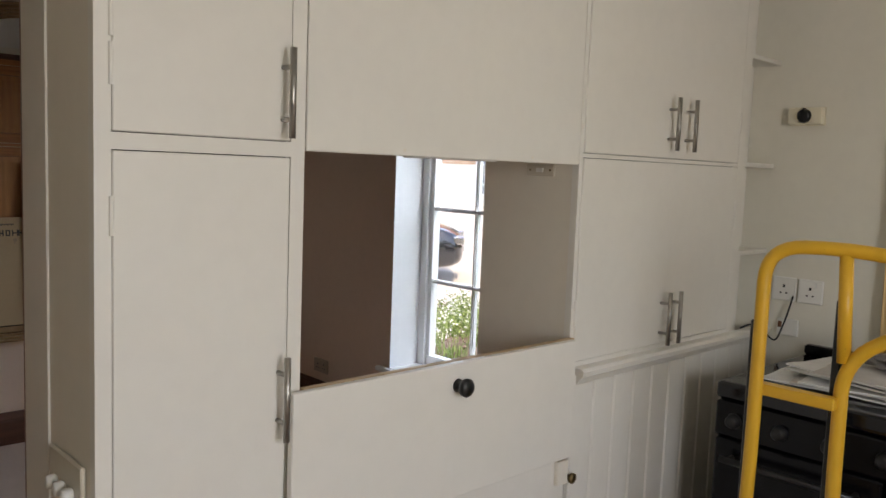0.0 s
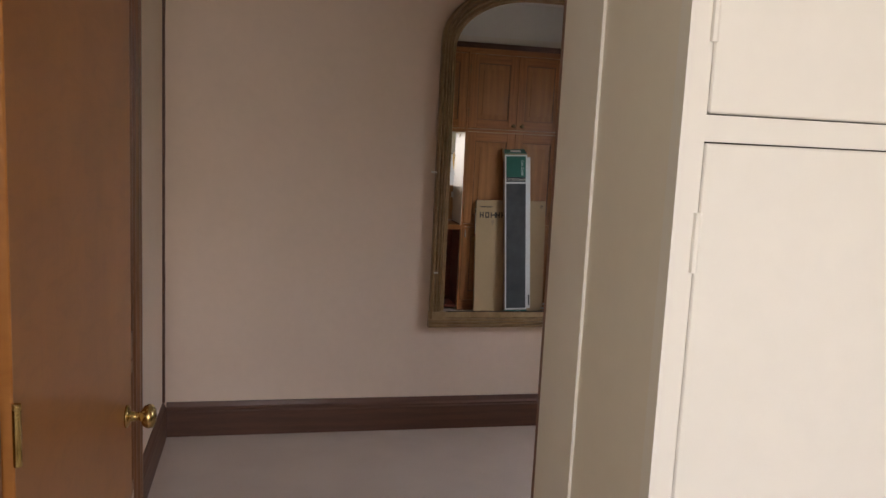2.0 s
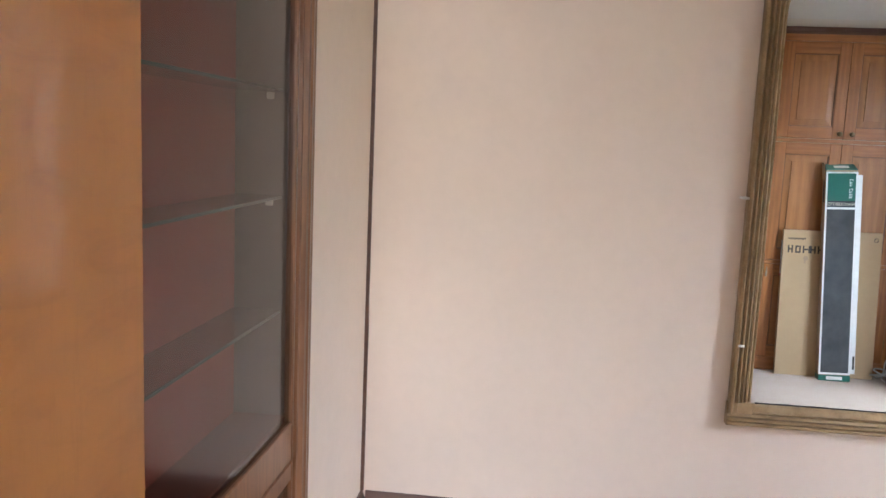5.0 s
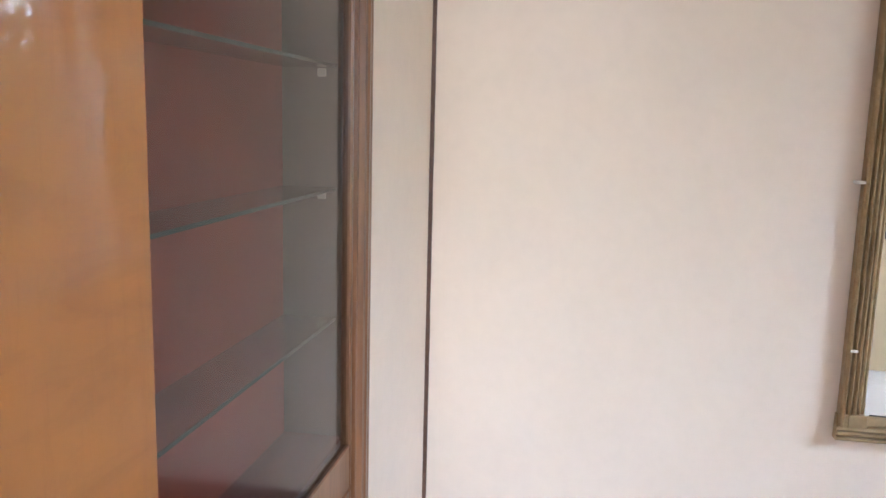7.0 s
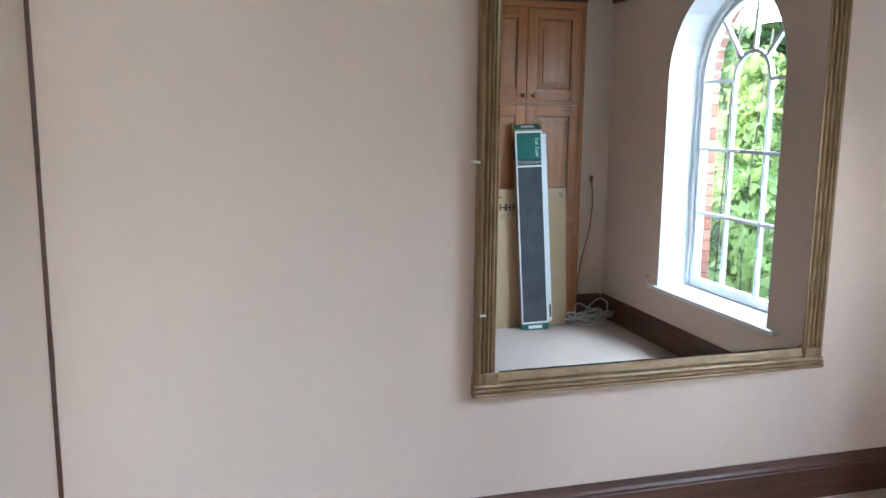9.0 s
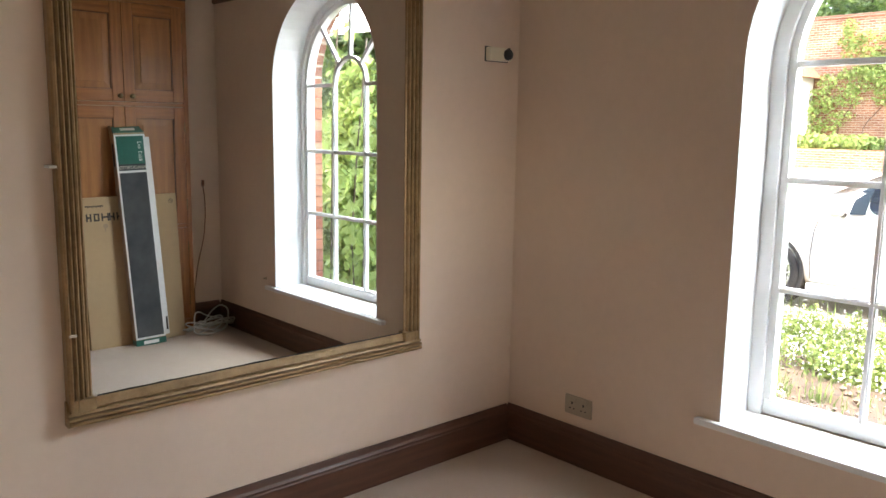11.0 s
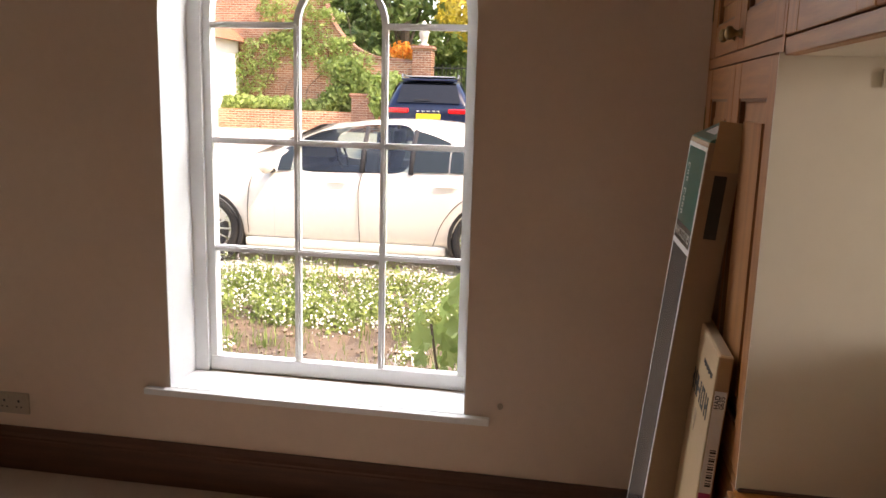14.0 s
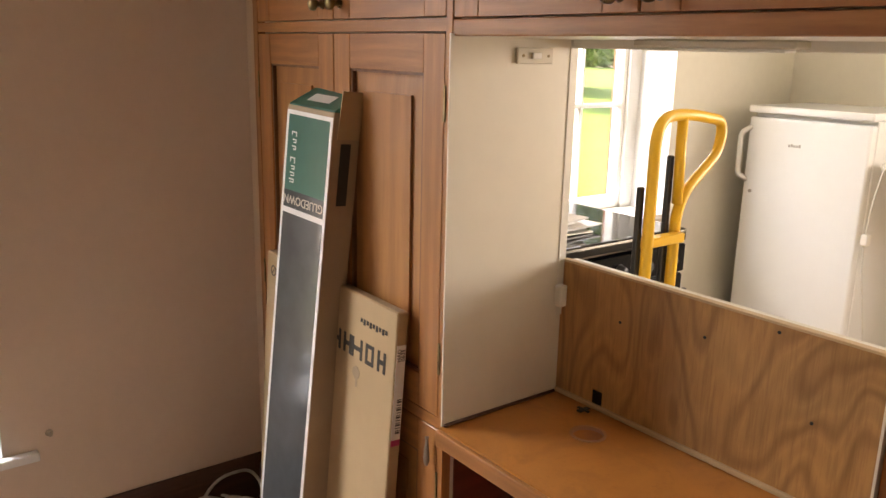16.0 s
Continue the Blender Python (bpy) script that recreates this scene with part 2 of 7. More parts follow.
def metal(name, c, rough=0.3, wear=0.2):
    m, nt, b = material(name)
    v = coords(nt)
    n = tex(nt, v, 40, 5)
    nt.links.new(ramp(nt, n, [(0.3, scl(c, 1 - wear)), (0.7, c)]), b.inputs["Base Color"])
    b.inputs["Metallic"].default_value = 1.0
    nt.links.new(ramp(nt, n, [(0.3, (rough * 0.8,) * 3), (0.7, (min(1, rough * 1.4),) * 3)]), b.inputs["Roughness"])
    return m


def plain(name, c, rough=0.5, metallic=0.0, coat=0.0, var=0.05, scale=30):
    m, nt, b = material(name)
    n = tex(nt, coords(nt), scale, 4)
    nt.links.new(ramp(nt, n, [(0.3, scl(c, 1 - var)), (0.7, scl(c, 1 + var))]), b.inputs["Base Color"])
    b.inputs["Roughness"].default_value = rough
    b.inputs["Metallic"].default_value = metallic
    b.inputs["Coat Weight"].default_value = coat
    return m


def glass(name, tint=(0.97, 0.98, 0.98), rough=0.0, ior=1.45):
    """Thin pane: clear straight through, gloss by Fresnel."""
    m = bpy.data.materials.new(name)
    m.use_nodes = True
    nt = m.node_tree
    nt.nodes.clear()
    out = nt.nodes.new("ShaderNodeOutputMaterial")
    tr = nt.nodes.new("ShaderNodeBsdfTransparent")
    gl = nt.nodes.new("ShaderNodeBsdfGlossy")
    lw = nt.nodes.new("ShaderNodeLayerWeight")
    lw.inputs[0].default_value = 0.5
    pw = nt.nodes.new("ShaderNodeMath")
    pw.operation = 'POWER'
    pw.inputs[1].default_value = 5.0
    fr = nt.nodes.new("ShaderNodeMath")
    fr.operation = 'MULTIPLY_ADD'
    fr.inputs[1].default_value = 0.85
    fr.inputs[2].default_value = 2.0 * ((ior - 1) / (ior + 1)) ** 2
    mx = nt.nodes.new("ShaderNodeMixShader")
    tr.inputs[0].default_value = (*tint, 1)
    gl.inputs["Roughness"].default_value = rough
    for a, b in ((lw.outputs["Facing"], pw.inputs[0]), (pw.outputs[0], fr.inputs[0]), (fr.outputs[0], mx.inputs[0]), (tr.outputs[0], mx.inputs[1]), (gl.outputs[0], mx.inputs[2]), (mx.outputs[0], out.inputs[0])):
        nt.links.new(a, b)
    return m


def brickwork(name, c1, c2, mortar, scale=1.0, axis="x"):
    """Brick courses for walls that stay far off."""
    m, nt, b = material(name)
    tc = nt.nodes.new("ShaderNodeTexCoord")
    sep = nt.nodes.new("ShaderNodeSeparateXYZ")
    cmb = nt.nodes.new("ShaderNodeCombineXYZ")
    nt.links.new(tc.outputs["Object"], sep.inputs[0])
    nt.links.new(sep.outputs["Y" if axis == "x" else "X"], cmb.inputs[0])
    nt.links.new(sep.outputs["Z"], cmb.inputs[1])
    t = nt.nodes.new("ShaderNodeTexBrick")
    t.inputs["Scale"].default_value = scale
    t.inputs["Brick Width"].default_value = 0.225
    t.inputs["Row Height"].default_value = 0.075
    t.inputs["Mortar Size"].default_value = 0.008
    t.inputs["Color1"].default_value = (*c1, 1)
    t.inputs["Color2"].default_value = (*c2, 1)
    t.inputs["Mortar"].default_value = (*mortar, 1)
    nt.links.new(cmb.outputs[0], t.inputs["Vector"])
    v = coords(nt)
    stain = ramp(nt, tex(nt, v, 0.9, 6, 0.7), [(0.3, (0.62, 0.55, 0.5)), (0.65, (1.1, 1.05, 1.0))])
    nt.links.new(mixc(nt, 1.0, t.outputs["Color"], stain, 'MULTIPLY'), b.inputs["Base Color"])
    b.inputs["Roughness"].default_value = 0.9
    bump(nt, b, t.outputs["Fac"], 0.4, 0.01)
    return m


def leafy(name, c, c2, trans=0.35):
    m, nt, b = material(name)
    g = nt.nodes.new("ShaderNodeNewGeometry")
    col = ramp(nt, g.outputs["Random Per Island"], [(0.0, c), (0.6, c2), (1.0, scl(c2, 1.35))])
    nt.links.new(col, b.inputs["Base Color"])
    b.inputs["Roughness"].default_value = 0.55
    tl = nt.nodes.new("ShaderNodeBsdfTranslucent")
    mx = nt.nodes.new("ShaderNodeMixShader")
    mx.inputs[0].default_value = trans
    nt.links.new(col, tl.inputs[0])
    nt.links.new(b.outputs[0], mx.inputs[1])
    nt.links.new(tl.outputs[0], mx.inputs[2])
    nt.links.new(mx.outputs[0], nt.nodes["Material Output"].inputs[0])
    return m


M_WALL = paint("magnolia_wall", (0.73, 0.58, 0.47), 0.75, 0.035, 0.12, 90)
M_FRIEZE = paint("frieze_paint", (0.80, 0.79, 0.74), 0.8, 0.03, 0.1, 90)
M_KITCHEN = paint("kitchen_wall", (0.76, 0.73, 0.64), 0.75, 0.035, 0.12, 90)
M_CEIL = paint("ceiling_paint", (0.82, 0.81, 0.77), 0.85, 0.03, 0.1, 60)
M_WHITE = paint("white_cupboard_paint", (0.80, 0.775, 0.71), 0.42, 0.03, 0.06, 40)
M_CREAM = paint("cream_board", (0.80, 0.75, 0.65), 0.38, 0.03, 0.05, 50)
M_GLOSS = paint("white_gloss", (0.82, 0.82, 0.81), 0.22, 0.03, 0.05, 30)
M_REVEAL = paint("reveal_paint", (0.84, 0.85, 0.85), 0.5, 0.03, 0.12, 40)
M_PINE = wood("pine_upright", (0.47, 0.19, 0.060), (0.22, 0.070, 0.02), "z", 0.42, 9.0, 0.7, 0.15)
M_PINEX = wood("pine_across", (0.47, 0.19, 0.060), (0.22, 0.070, 0.02), "x", 0.42, 9.0, 0.9, 0.15)
M_PINEP = wood("pine_panel", (0.48, 0.21, 0.072), (0.26, 0.092, 0.028), "z", 0.4, 5.0, 0.6, 0.2)
M_DOOR = blotched("orange_door_veneer", (0.38, 0.145, 0.034), (0.22, 0.073, 0.017), 0.34)
M_DARK = wood("dark_skirting_stain", (0.125, 0.050, 0.027), (0.05, 0.02, 0.012), "x", 0.52, 7.0, 0.8, 0.08)
M_DARKY = wood("dark_skirting_stain_y", (0.125, 0.050, 0.027), (0.05, 0.02, 0.012), "y", 0.52, 7.0, 0.8, 0.08)
M_FRAMEW = wood("brown_frame", (0.25, 0.105, 0.045), (0.10, 0.04, 0.018), "z", 0.35, 8.0, 0.9, 0.2)
M_PLY = figured("stained_plywood", (0.60, 0.325, 0.13), (0.22, 0.085, 0.03), (3.0, 3.0, 1.3), 13.0, 0.42, 0.50)
M_SHELF = blotched("orange_shelf", (0.60, 0.235, 0.058), (0.27, 0.085, 0.022), 0.36)
M_EDGE = wood("pale_edge", (0.62, 0.45, 0.28), (0.42, 0.27, 0.14), "x", 0.55, 9.0, 0.6)
M_RIM = plain("worn_rim", (0.46, 0.24, 0.14), 0.6)
M_GILT, _nt, _b = material("tarnished_gilt")
_v = coords(_nt)
_n = tex(_nt, _v, 14, 6, 0.7)
_nt.links.new(mixc(_nt, ramp(_nt, tex(_nt, _v, 70, 5, 0.7), [(0.58, (0, 0, 0)), (0.80, (0.45, 0.45, 0.45))]),
                   ramp(_nt, _n, [(0.3, (0.23, 0.142, 0.066)), (0.65, (0.38, 0.25, 0.127))]), (0.10, 0.06, 0.03)), _b.inputs["Base Color"])
_b.inputs["Metallic"].default_value = 0.25
_b.inputs["Roughness"].default_value = 0.45
bump(_nt, _b, tex(_nt, _v, 120, 4), 0.15, 0.001)
M_BRASS = metal("aged_brass", (0.62, 0.44, 0.18), 0.22, 0.35)
M_ANTIQUE = metal("antique_brass", (0.30, 0.22, 0.11), 0.3, 0.5)
M_STEEL = metal("brushed_steel", (0.42, 0.40, 0.37), 0.34, 0.2)
M_BLACK = plain("black_knob", (0.008, 0.008, 0.009), 0.35)
M_GAP = plain("dark_gap", (0.02, 0.015, 0.012), 0.9)
M_PLASTIC = paint("white_plastic", (0.80, 0.79, 0.75), 0.35, 0.02, 0.0)
M_BEIGEP = paint("beige_plastic", (0.62, 0.57, 0.47), 0.35, 0.03, 0.0)
M_TANP = paint("tan_plastic", (0.42, 0.35, 0.27), 0.4, 0.05, 0.0)
M_CREAMP = paint("cream_plastic", (0.74, 0.68, 0.53), 0.35, 0.03, 0.0)
M_PANE = glass("window_pane")
M_CABGLASS = glass("cabinet_glass", (0.59, 0.59, 0.58), 0.10, 1.52)
M_SHELFPANE = glass("shelf_glass", (0.76, 0.78, 0.77), 0.25, 1.9)
M_SHELFGLASS = plain("green_glass_edge", (0.09, 0.11, 0.10), 0.2)
M_TAUPE = paint("taupe_lining", (0.21, 0.185, 0.16), 0.7, 0.06, 0.1)
M_RED = paint("red_cabinet_lining", (0.37, 0.06, 0.034), 0.6, 0.12, 0.1)
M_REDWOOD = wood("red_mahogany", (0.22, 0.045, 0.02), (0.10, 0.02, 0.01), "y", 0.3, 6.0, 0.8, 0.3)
M_CARPET, _nt, _b = material("pink_beige_carpet")
_v = coords(_nt)
_c = ramp(_nt, tex(_nt, _v, 2.2, 6, 0.65), [(0.3, (0.50, 0.385, 0.305)), (0.7, (0.60, 0.475, 0.385))])
_p = tex(_nt, _v, 420, 3, 0.7)
_nt.links.new(mixc(_nt, 1.0, _c, ramp(_nt, _p, [(0.3, (0.72, 0.70, 0.68)), (0.65, (1.08, 1.08, 1.08))]), 'MULTIPLY'), _b.inputs["Base Color"])
_b.inputs["Roughness"].default_value = 0.95
_b.inputs["Sheen Weight"].default_value = 0.25
bump(_nt, _b, _p, 0.6, 0.004)
M_MIRROR = bpy.data.materials.new("mirror_silver")
M_MIRROR.use_nodes = True
_nt = M_MIRROR.node_tree
_nt.nodes.clear()
_g = _nt.nodes.new("ShaderNodeBsdfGlossy")
_g.inputs[0].default_value = (0.64, 0.645, 0.63, 1)
_g.inputs["Roughness"].default_value = 0.0
_o = _nt.nodes.new("ShaderNodeOutputMaterial")
_nt.links.new(_g.outputs[0], _o.inputs[0])
M_CARD = paint("brown_cardboard", (0.50, 0.35, 0.20), 0.8, 0.05, 0.2, 120)
M_CARDSIDE = paint("cardboard_side", (0.40, 0.29, 0.19), 0.8, 0.07, 0.2, 120)
M_GREEN = plain("green_print", (0.012, 0.13, 0.095), 0.28, 0, 0.3)
M_SLATE = plain("slate_print", (0.075, 0.085, 0.09), 0.22, 0, 0.5, 0.25, 6)
M_PRINTW = plain("white_print", (0.80, 0.80, 0.78), 0.35)
M_INK = plain("black_ink", (0.035, 0.03, 0.025), 0.6)
M_PINK = plain("pink_print", (0.55, 0.05, 0.16), 0.5)
M_YELLOW = paint("worn_yellow_enamel", (0.72, 0.40, 0.03), 0.32, 0.08, 0.08, 25, (38, 0.72, (0.06, 0.05, 0.04)))
M_ENAMEL = plain("black_enamel", (0.004, 0.004, 0.005), 0.22, 0, 0.0)
M_HOB = plain("black_hob_glass", (0.006, 0.006, 0.008), 0.10, 0, 0.0)
M_FRIDGE = paint("white_fridge_enamel", (0.82, 0.83, 0.83), 0.16, 0.015, 0.02, 20)
M_PAPER = paint("newsprint", (0.58, 0.56, 0.53), 0.8, 0.16, 0.1, 60)
M_CURTAIN = paint("golden_curtain", (0.80, 0.57, 0.28), 0.85, 0.08, 0.3, 300)
M_LINO = paint("brown_vinyl_floor", (0.28, 0.20, 0.14), 0.5, 0.12, 0.1)
M_CABLE = plain("grey_white_cable", (0.60, 0.60, 0.57), 0.45)
M_TRIMW = paint("white_trim", (0.80, 0.77, 0.70), 0.35, 0.03, 0.05, 30)
M_CARWHITE = plain("white_car_paint", (0.68, 0.65, 0.58), 0.25, 0, 0.5, 0.02)
M_CARBLUE = plain("blue_car_paint", (0.003, 0.010, 0.036), 0.3, 0.0, 0.35, 0.05)
M_CARBLACK = plain("black_car_paint", (0.010, 0.010, 0.012), 0.2, 0, 1.0)
M_CARGLASS = plain("car_glass", (0.022, 0.032, 0.038), 0.04, 0, 0.0)
for _m in (M_CARBLUE, M_CARGLASS, M_ENAMEL):
    _m.node_tree.nodes["Principled BSDF"].inputs["Specular IOR Level"].default_value = 0.22
M_REARGLASS = plain("rear_glass", (0.004, 0.005, 0.006), 0.06, 0, 0.0)
# pale grey that stands for sky mirrored in a blue car roof
M_ROOFSHEEN = plain("roof_sky_sheen", (0.30, 0.31, 0.32), 0.2, 0, 0.5)
M_SEETHROUGH = glass("car_side_glass", (0.60, 0.68, 0.66))
M_SEAT = paint("dark_seat_cloth", (0.025, 0.026, 0.03), 0.8, 0.1, 0.2)
M_TYRE = plain("tyre_rubber", (0.015, 0.015, 0.015), 0.8)
M_ALLOY = metal("alloy_wheel", (0.62, 0.62, 0.63), 0.25, 0.1)
M_LAMPRED = plain("red_lamp", (0.55, 0.01, 0.012), 0.12, 0, 0.6)
M_PLATE = plain("yellow_plate", (0.80, 0.55, 0.02), 0.4)
M_PLATEW = plain("white_plate", (0.8, 0.8, 0.78), 0.4)
M_BRICK = brickwork("old_red_brick", (0.17, 0.07, 0.045), (0.29, 0.135, 0.085), (0.40, 0.35, 0.29))
M_BRICKY = brickwork("old_red_brick_side", (0.17, 0.07, 0.045), (0.29, 0.135, 0.085), (0.40, 0.35, 0.29), 1.0, "y")
M_BRICKC = brickwork("pale_brick", (0.50, 0.32, 0.20), (0.58, 0.42, 0.28), (0.55, 0.5, 0.42))
M_BRICKPIECE, _nt, _b = material("jamb_brick")
_i = _nt.nodes.new("ShaderNodeObjectInfo")
_c = ramp(_nt, _i.outputs["Random"], [(0.0, (0.30, 0.10, 0.055)), (0.5, (0.40, 0.15, 0.085)), (1.0, (0.48, 0.23, 0.14))])
_n = tex(_nt, coords(_nt), 45, 6, 0.7)
_nt.links.new(mixc(_nt, 1.0, _c, ramp(_nt, _n, [(0.3, (0.7, 0.66, 0.62)), (0.65, (1.05, 1.05, 1.05))]), 'MULTIPLY'), _b.inputs["Base Color"])
_b.inputs["Roughness"].default_value = 0.9
bump(_nt, _b, _n, 0.5, 0.003)
M_BRICKG = brickwork("weathered_garden_brick", (0.30, 0.115, 0.06), (0.50, 0.25, 0.15), (0.60, 0.53, 0.43))
M_RENDER = paint("cream_render", (0.74, 0.71, 0.64), 0.85, 0.06, 0.3, 12)
M_ROOF = paint("clay_roof", (0.30, 0.13, 0.075), 0.85, 0.2, 0.6, 9)
M_GRAVEL, _nt, _b = material("pale_gravel")
_v = coords(_nt)
_n = tex(_nt, _v, 38, 5, 0.75)
_c = ramp(_nt, _n, [(0.3, (0.36, 0.32, 0.26)), (0.7, (0.66, 0.61, 0.53))])
_nt.links.new(mixc(_nt, ramp(_nt, tex(_nt, _v, 0.35, 4), [(0.4, (0, 0, 0)), (0.7, (0.5, 0.5, 0.5))]), _c, (0.50, 0.44, 0.35)), _b.inputs["Base Color"])
_b.inputs["Roughness"].default_value = 0.95
bump(_nt, _b, _n, 0.8, 0.02)
M_CLOD = paint("soil_clod", (0.20, 0.15, 0.115), 0.95, 0.3, 0.6, 40)
M_SOIL = paint("stony_soil", (0.12, 0.085, 0.06), 0.95, 0.35, 1.0, 22)
M_GRASS, _nt, _b = material("lawn")
_v = coords(_nt)
_nt.links.new(mixc(_nt, 1.0, ramp(_nt, tex(_nt, _v, 0.5, 5), [(0.3, (0.10, 0.20, 0.025)), (0.7, (0.17, 0.29, 0.04))]),
                   ramp(_nt, tex(_nt, _v, 60, 4, 0.8), [(0.3, (0.6, 0.6, 0.5)), (0.7, (1.15, 1.15, 1.05))]), 'MULTIPLY'), _b.inputs["Base Color"])
_b.inputs["Roughness"].default_value = 0.85
bump(_nt, _b, tex(_nt, _v, 90, 4, 0.8), 0.8, 0.03)
M_LEAF = leafy("mid_leaf", (0.085, 0.145, 0.04), (0.16, 0.235, 0.07))
M_LEAFD = leafy("dark_leaf", (0.07, 0.125, 0.035), (0.14, 0.21, 0.06))
M_LEAFL = leafy("light_leaf", (0.12, 0.19, 0.05), (0.22, 0.31, 0.09), 0.45)
M_LEAFV = leafy("vine_leaf", (0.20, 0.29, 0.08), (0.32, 0.42, 0.14), 0.5)
M_LEAFB = leafy("bed_leaf", (0.16, 0.23, 0.06), (0.27, 0.35, 0.11), 0.45)
M_LEAFY = leafy("yellow_leaf", (0.30, 0.26, 0.03), (0.48, 0.38, 0.05))
M_LEAFO = leafy("orange_flower", (0.55, 0.16, 0.02), (0.62, 0.28, 0.04))
M_PETAL = plain("white_petal", (0.82, 0.81, 0.78), 0.6)
M_BARK = paint("bark", (0.10, 0.075, 0.05), 0.9, 0.3, 0.9, 18)
M_IRON = plain("black_iron", (0.012, 0.012, 0.012), 0.5)
M_STONE = paint("weathered_stone", (0.40, 0.37, 0.32), 0.9, 0.2, 0.6, 14)


# ---- the shell of the two rooms ----
ZC = 2.70
ARCH = dict(y0=-2.21, y1=-1.09, z0=0.39, spring=1.745)
ARCH_K = dict(y0=-5.14, y1=-4.02, z0=0.80, spring=1.745)
XO = 0.38


def arch_points(y0, y1, spring, n=20, r=None):
    c, r = (y0 + y1) / 2, r or (y1 - y0) / 2
    return [(c - r * math.cos(math.pi * k / n), spring + r * math.sin(math.pi * k / n)) for k in range(n + 1)]


def wall_piece(bm, y0, y1, z0, z1, a, x0, x1):
    """A wall from y0 to y1 with one arched opening a through it."""
    for q in ([(y0, z0), (a["y0"], z0), (a["y0"], z1), (y0, z1)], [(a["y1"], z0), (y1, z0), (y1, z1), (a["y1"], z1)],
              [(a["y0"], z0), (a["y1"], z0), (a["y1"], a["z0"]), (a["y0"], a["z0"])]):
        slab(bm, q, "x", x0, x1)
    pts = arch_points(a["y0"], a["y1"], a["spring"])
    for p, q in zip(pts, pts[1:]):
        slab(bm, [p, q, (q[0], z1), (p[0], z1)], "x", x0, x1)
    bmesh.ops.remove_doubles(bm, verts=bm.verts[:], dist=0.0001)
    return bm


bm = wall_piece(B(), -3.02, 0.0, 0, ZC, ARCH, 0, XO - 0.10)
solid("wall_east", bm, M_WALL, "plain magnolia painted wall round the arched window")
bm = wall_piece(B(), -6.16, -3.022, 0, ZC, ARCH_K, 0, XO - 0.10)
solid("wall_east_kitchen", bm, M_KITCHEN, "cream painted kitchen wall round a window")
ARCH_OUT = dict(ARCH, y1=-1.02)
bm = wall_piece(wall_piece(B(), -2.95, 0.3, -0.4, 3.0, ARCH_OUT, XO - 0.098, XO), -6.4, -2.95, -0.4, 3.0, ARCH_K, XO - 0.098, XO)
solid("wall_outside", bm, M_BRICK, "red brick outer face of the house")
solid("wall_north", bx(-3.33, 0.0, 0.0, 0.15, 0, ZC), M_WALL, "plain magnolia wall that carries the mirror")
CAB = dict(y0=-2.02, y1=-0.86, z0=0.12, z1=2.12)
bm = bx(-3.48, -3.33, CAB["y1"], 0.15, 0, ZC)
box(bm, -3.48, -3.33, -2.87, CAB["y0"], 0, ZC)
box(bm, -3.48, -3.33, CAB["y0"], CAB["y1"], CAB["z1"], ZC)
box(bm, -3.48, -3.33, CAB["y0"], CAB["y1"], 0, CAB["z0"])
solid("wall_west", bm, M_WALL, "magnolia wall with a recess for the display cabinet")
bm = bx(-4.75, -3.22, -3.02, -2.875, 0, ZC)
box(bm, -3.22, -2.43, -3.02, -2.875, 2.06, ZC)
solid("wall_partition", bm, M_KITCHEN, "cream wall with the doorway between the rooms")
bm = bx(-2.43, -0.28, -3.0, -2.93, 2.345, ZC)
solid("wall_above_cupboards", bm, M_FRIEZE, "pale painted wall above the pine cupboards")
solid("wall_recess", bx(-0.281, -0.0, -3.05, -3.0, 0, ZC), M_WALL, "magnolia wall in the narrow recess beside the pine cupboards")
# the gap from x -3.10 to -1.95 is invented, out of view, for the fill lamp
bm = bx(-4.75, -3.10, -6.31, -6.16, 0, ZC)
box(bm, -1.95, 0.0, -6.31, -6.16, 0, ZC)
box(bm, -3.10, -1.95, -6.31, -6.16, 0, 0.95)
box(bm, -3.10, -1.95, -6.31, -6.16, 2.15, ZC)
solid("wall_south", bm, M_KITCHEN, "cream painted kitchen end wall with an added, unseen opening for fill light")
solid("wall_west_kitchen", bx(-4.90, -4.75, -6.31, -2.875, 0, ZC), M_KITCHEN, "cream painted kitchen side wall")
solid("ceiling", bx(-3.48, 0.0, -2.93, 0.0, ZC, ZC + 0.1), M_CEIL, "plain white ceiling")
solid("ceiling_kitchen", bx(-4.75, 0.0, -6.16, -2.935, ZC + 0.001, ZC + 0.1), M_CEIL, "plain white kitchen ceiling")
solid("roof", bx(-6.5, XO + 0.25, -7.0, 1.0, ZC + 0.3, ZC + 0.45), M_ROOF, "clay roof of the house")
solid("floor", bx(-3.48, 0.0, -2.95, 0.0, -0.12, 0.0), M_CARPET, "worn pinkish beige carpet")
solid("floor_kitchen", bx(-4.75, 0.0, -6.16, -2.955, -0.12, -0.002), M_LINO, "brown vinyl kitchen floor")

# picture rail, lighter paint above it
bm = B()
box(bm, -0.03, -0.001, -2.98, -0.001, 2.315, 2.35, 0.008)
solid("picture_rail", bm, M_DARKY, "dark stained picture rail on the window wall", kind="structure")
bm = B()
box(bm, -3.30, -0.031, -0.03, -0.001, 2.315, 2.35, 0.008)
solid("picture_rail_north", bm, M_DARK, "dark stained picture rail above the mirror", kind="structure")
bm = B()
box(bm, -0.005, -0.001, -2.98, -0.001, 2.352, ZC - 0.001)
box(bm, -3.329, -0.006, -0.005, -0.001, 2.352, ZC - 0.001)
solid("frieze", bm, M_FRIEZE, "paler painted frieze above the picture rail")

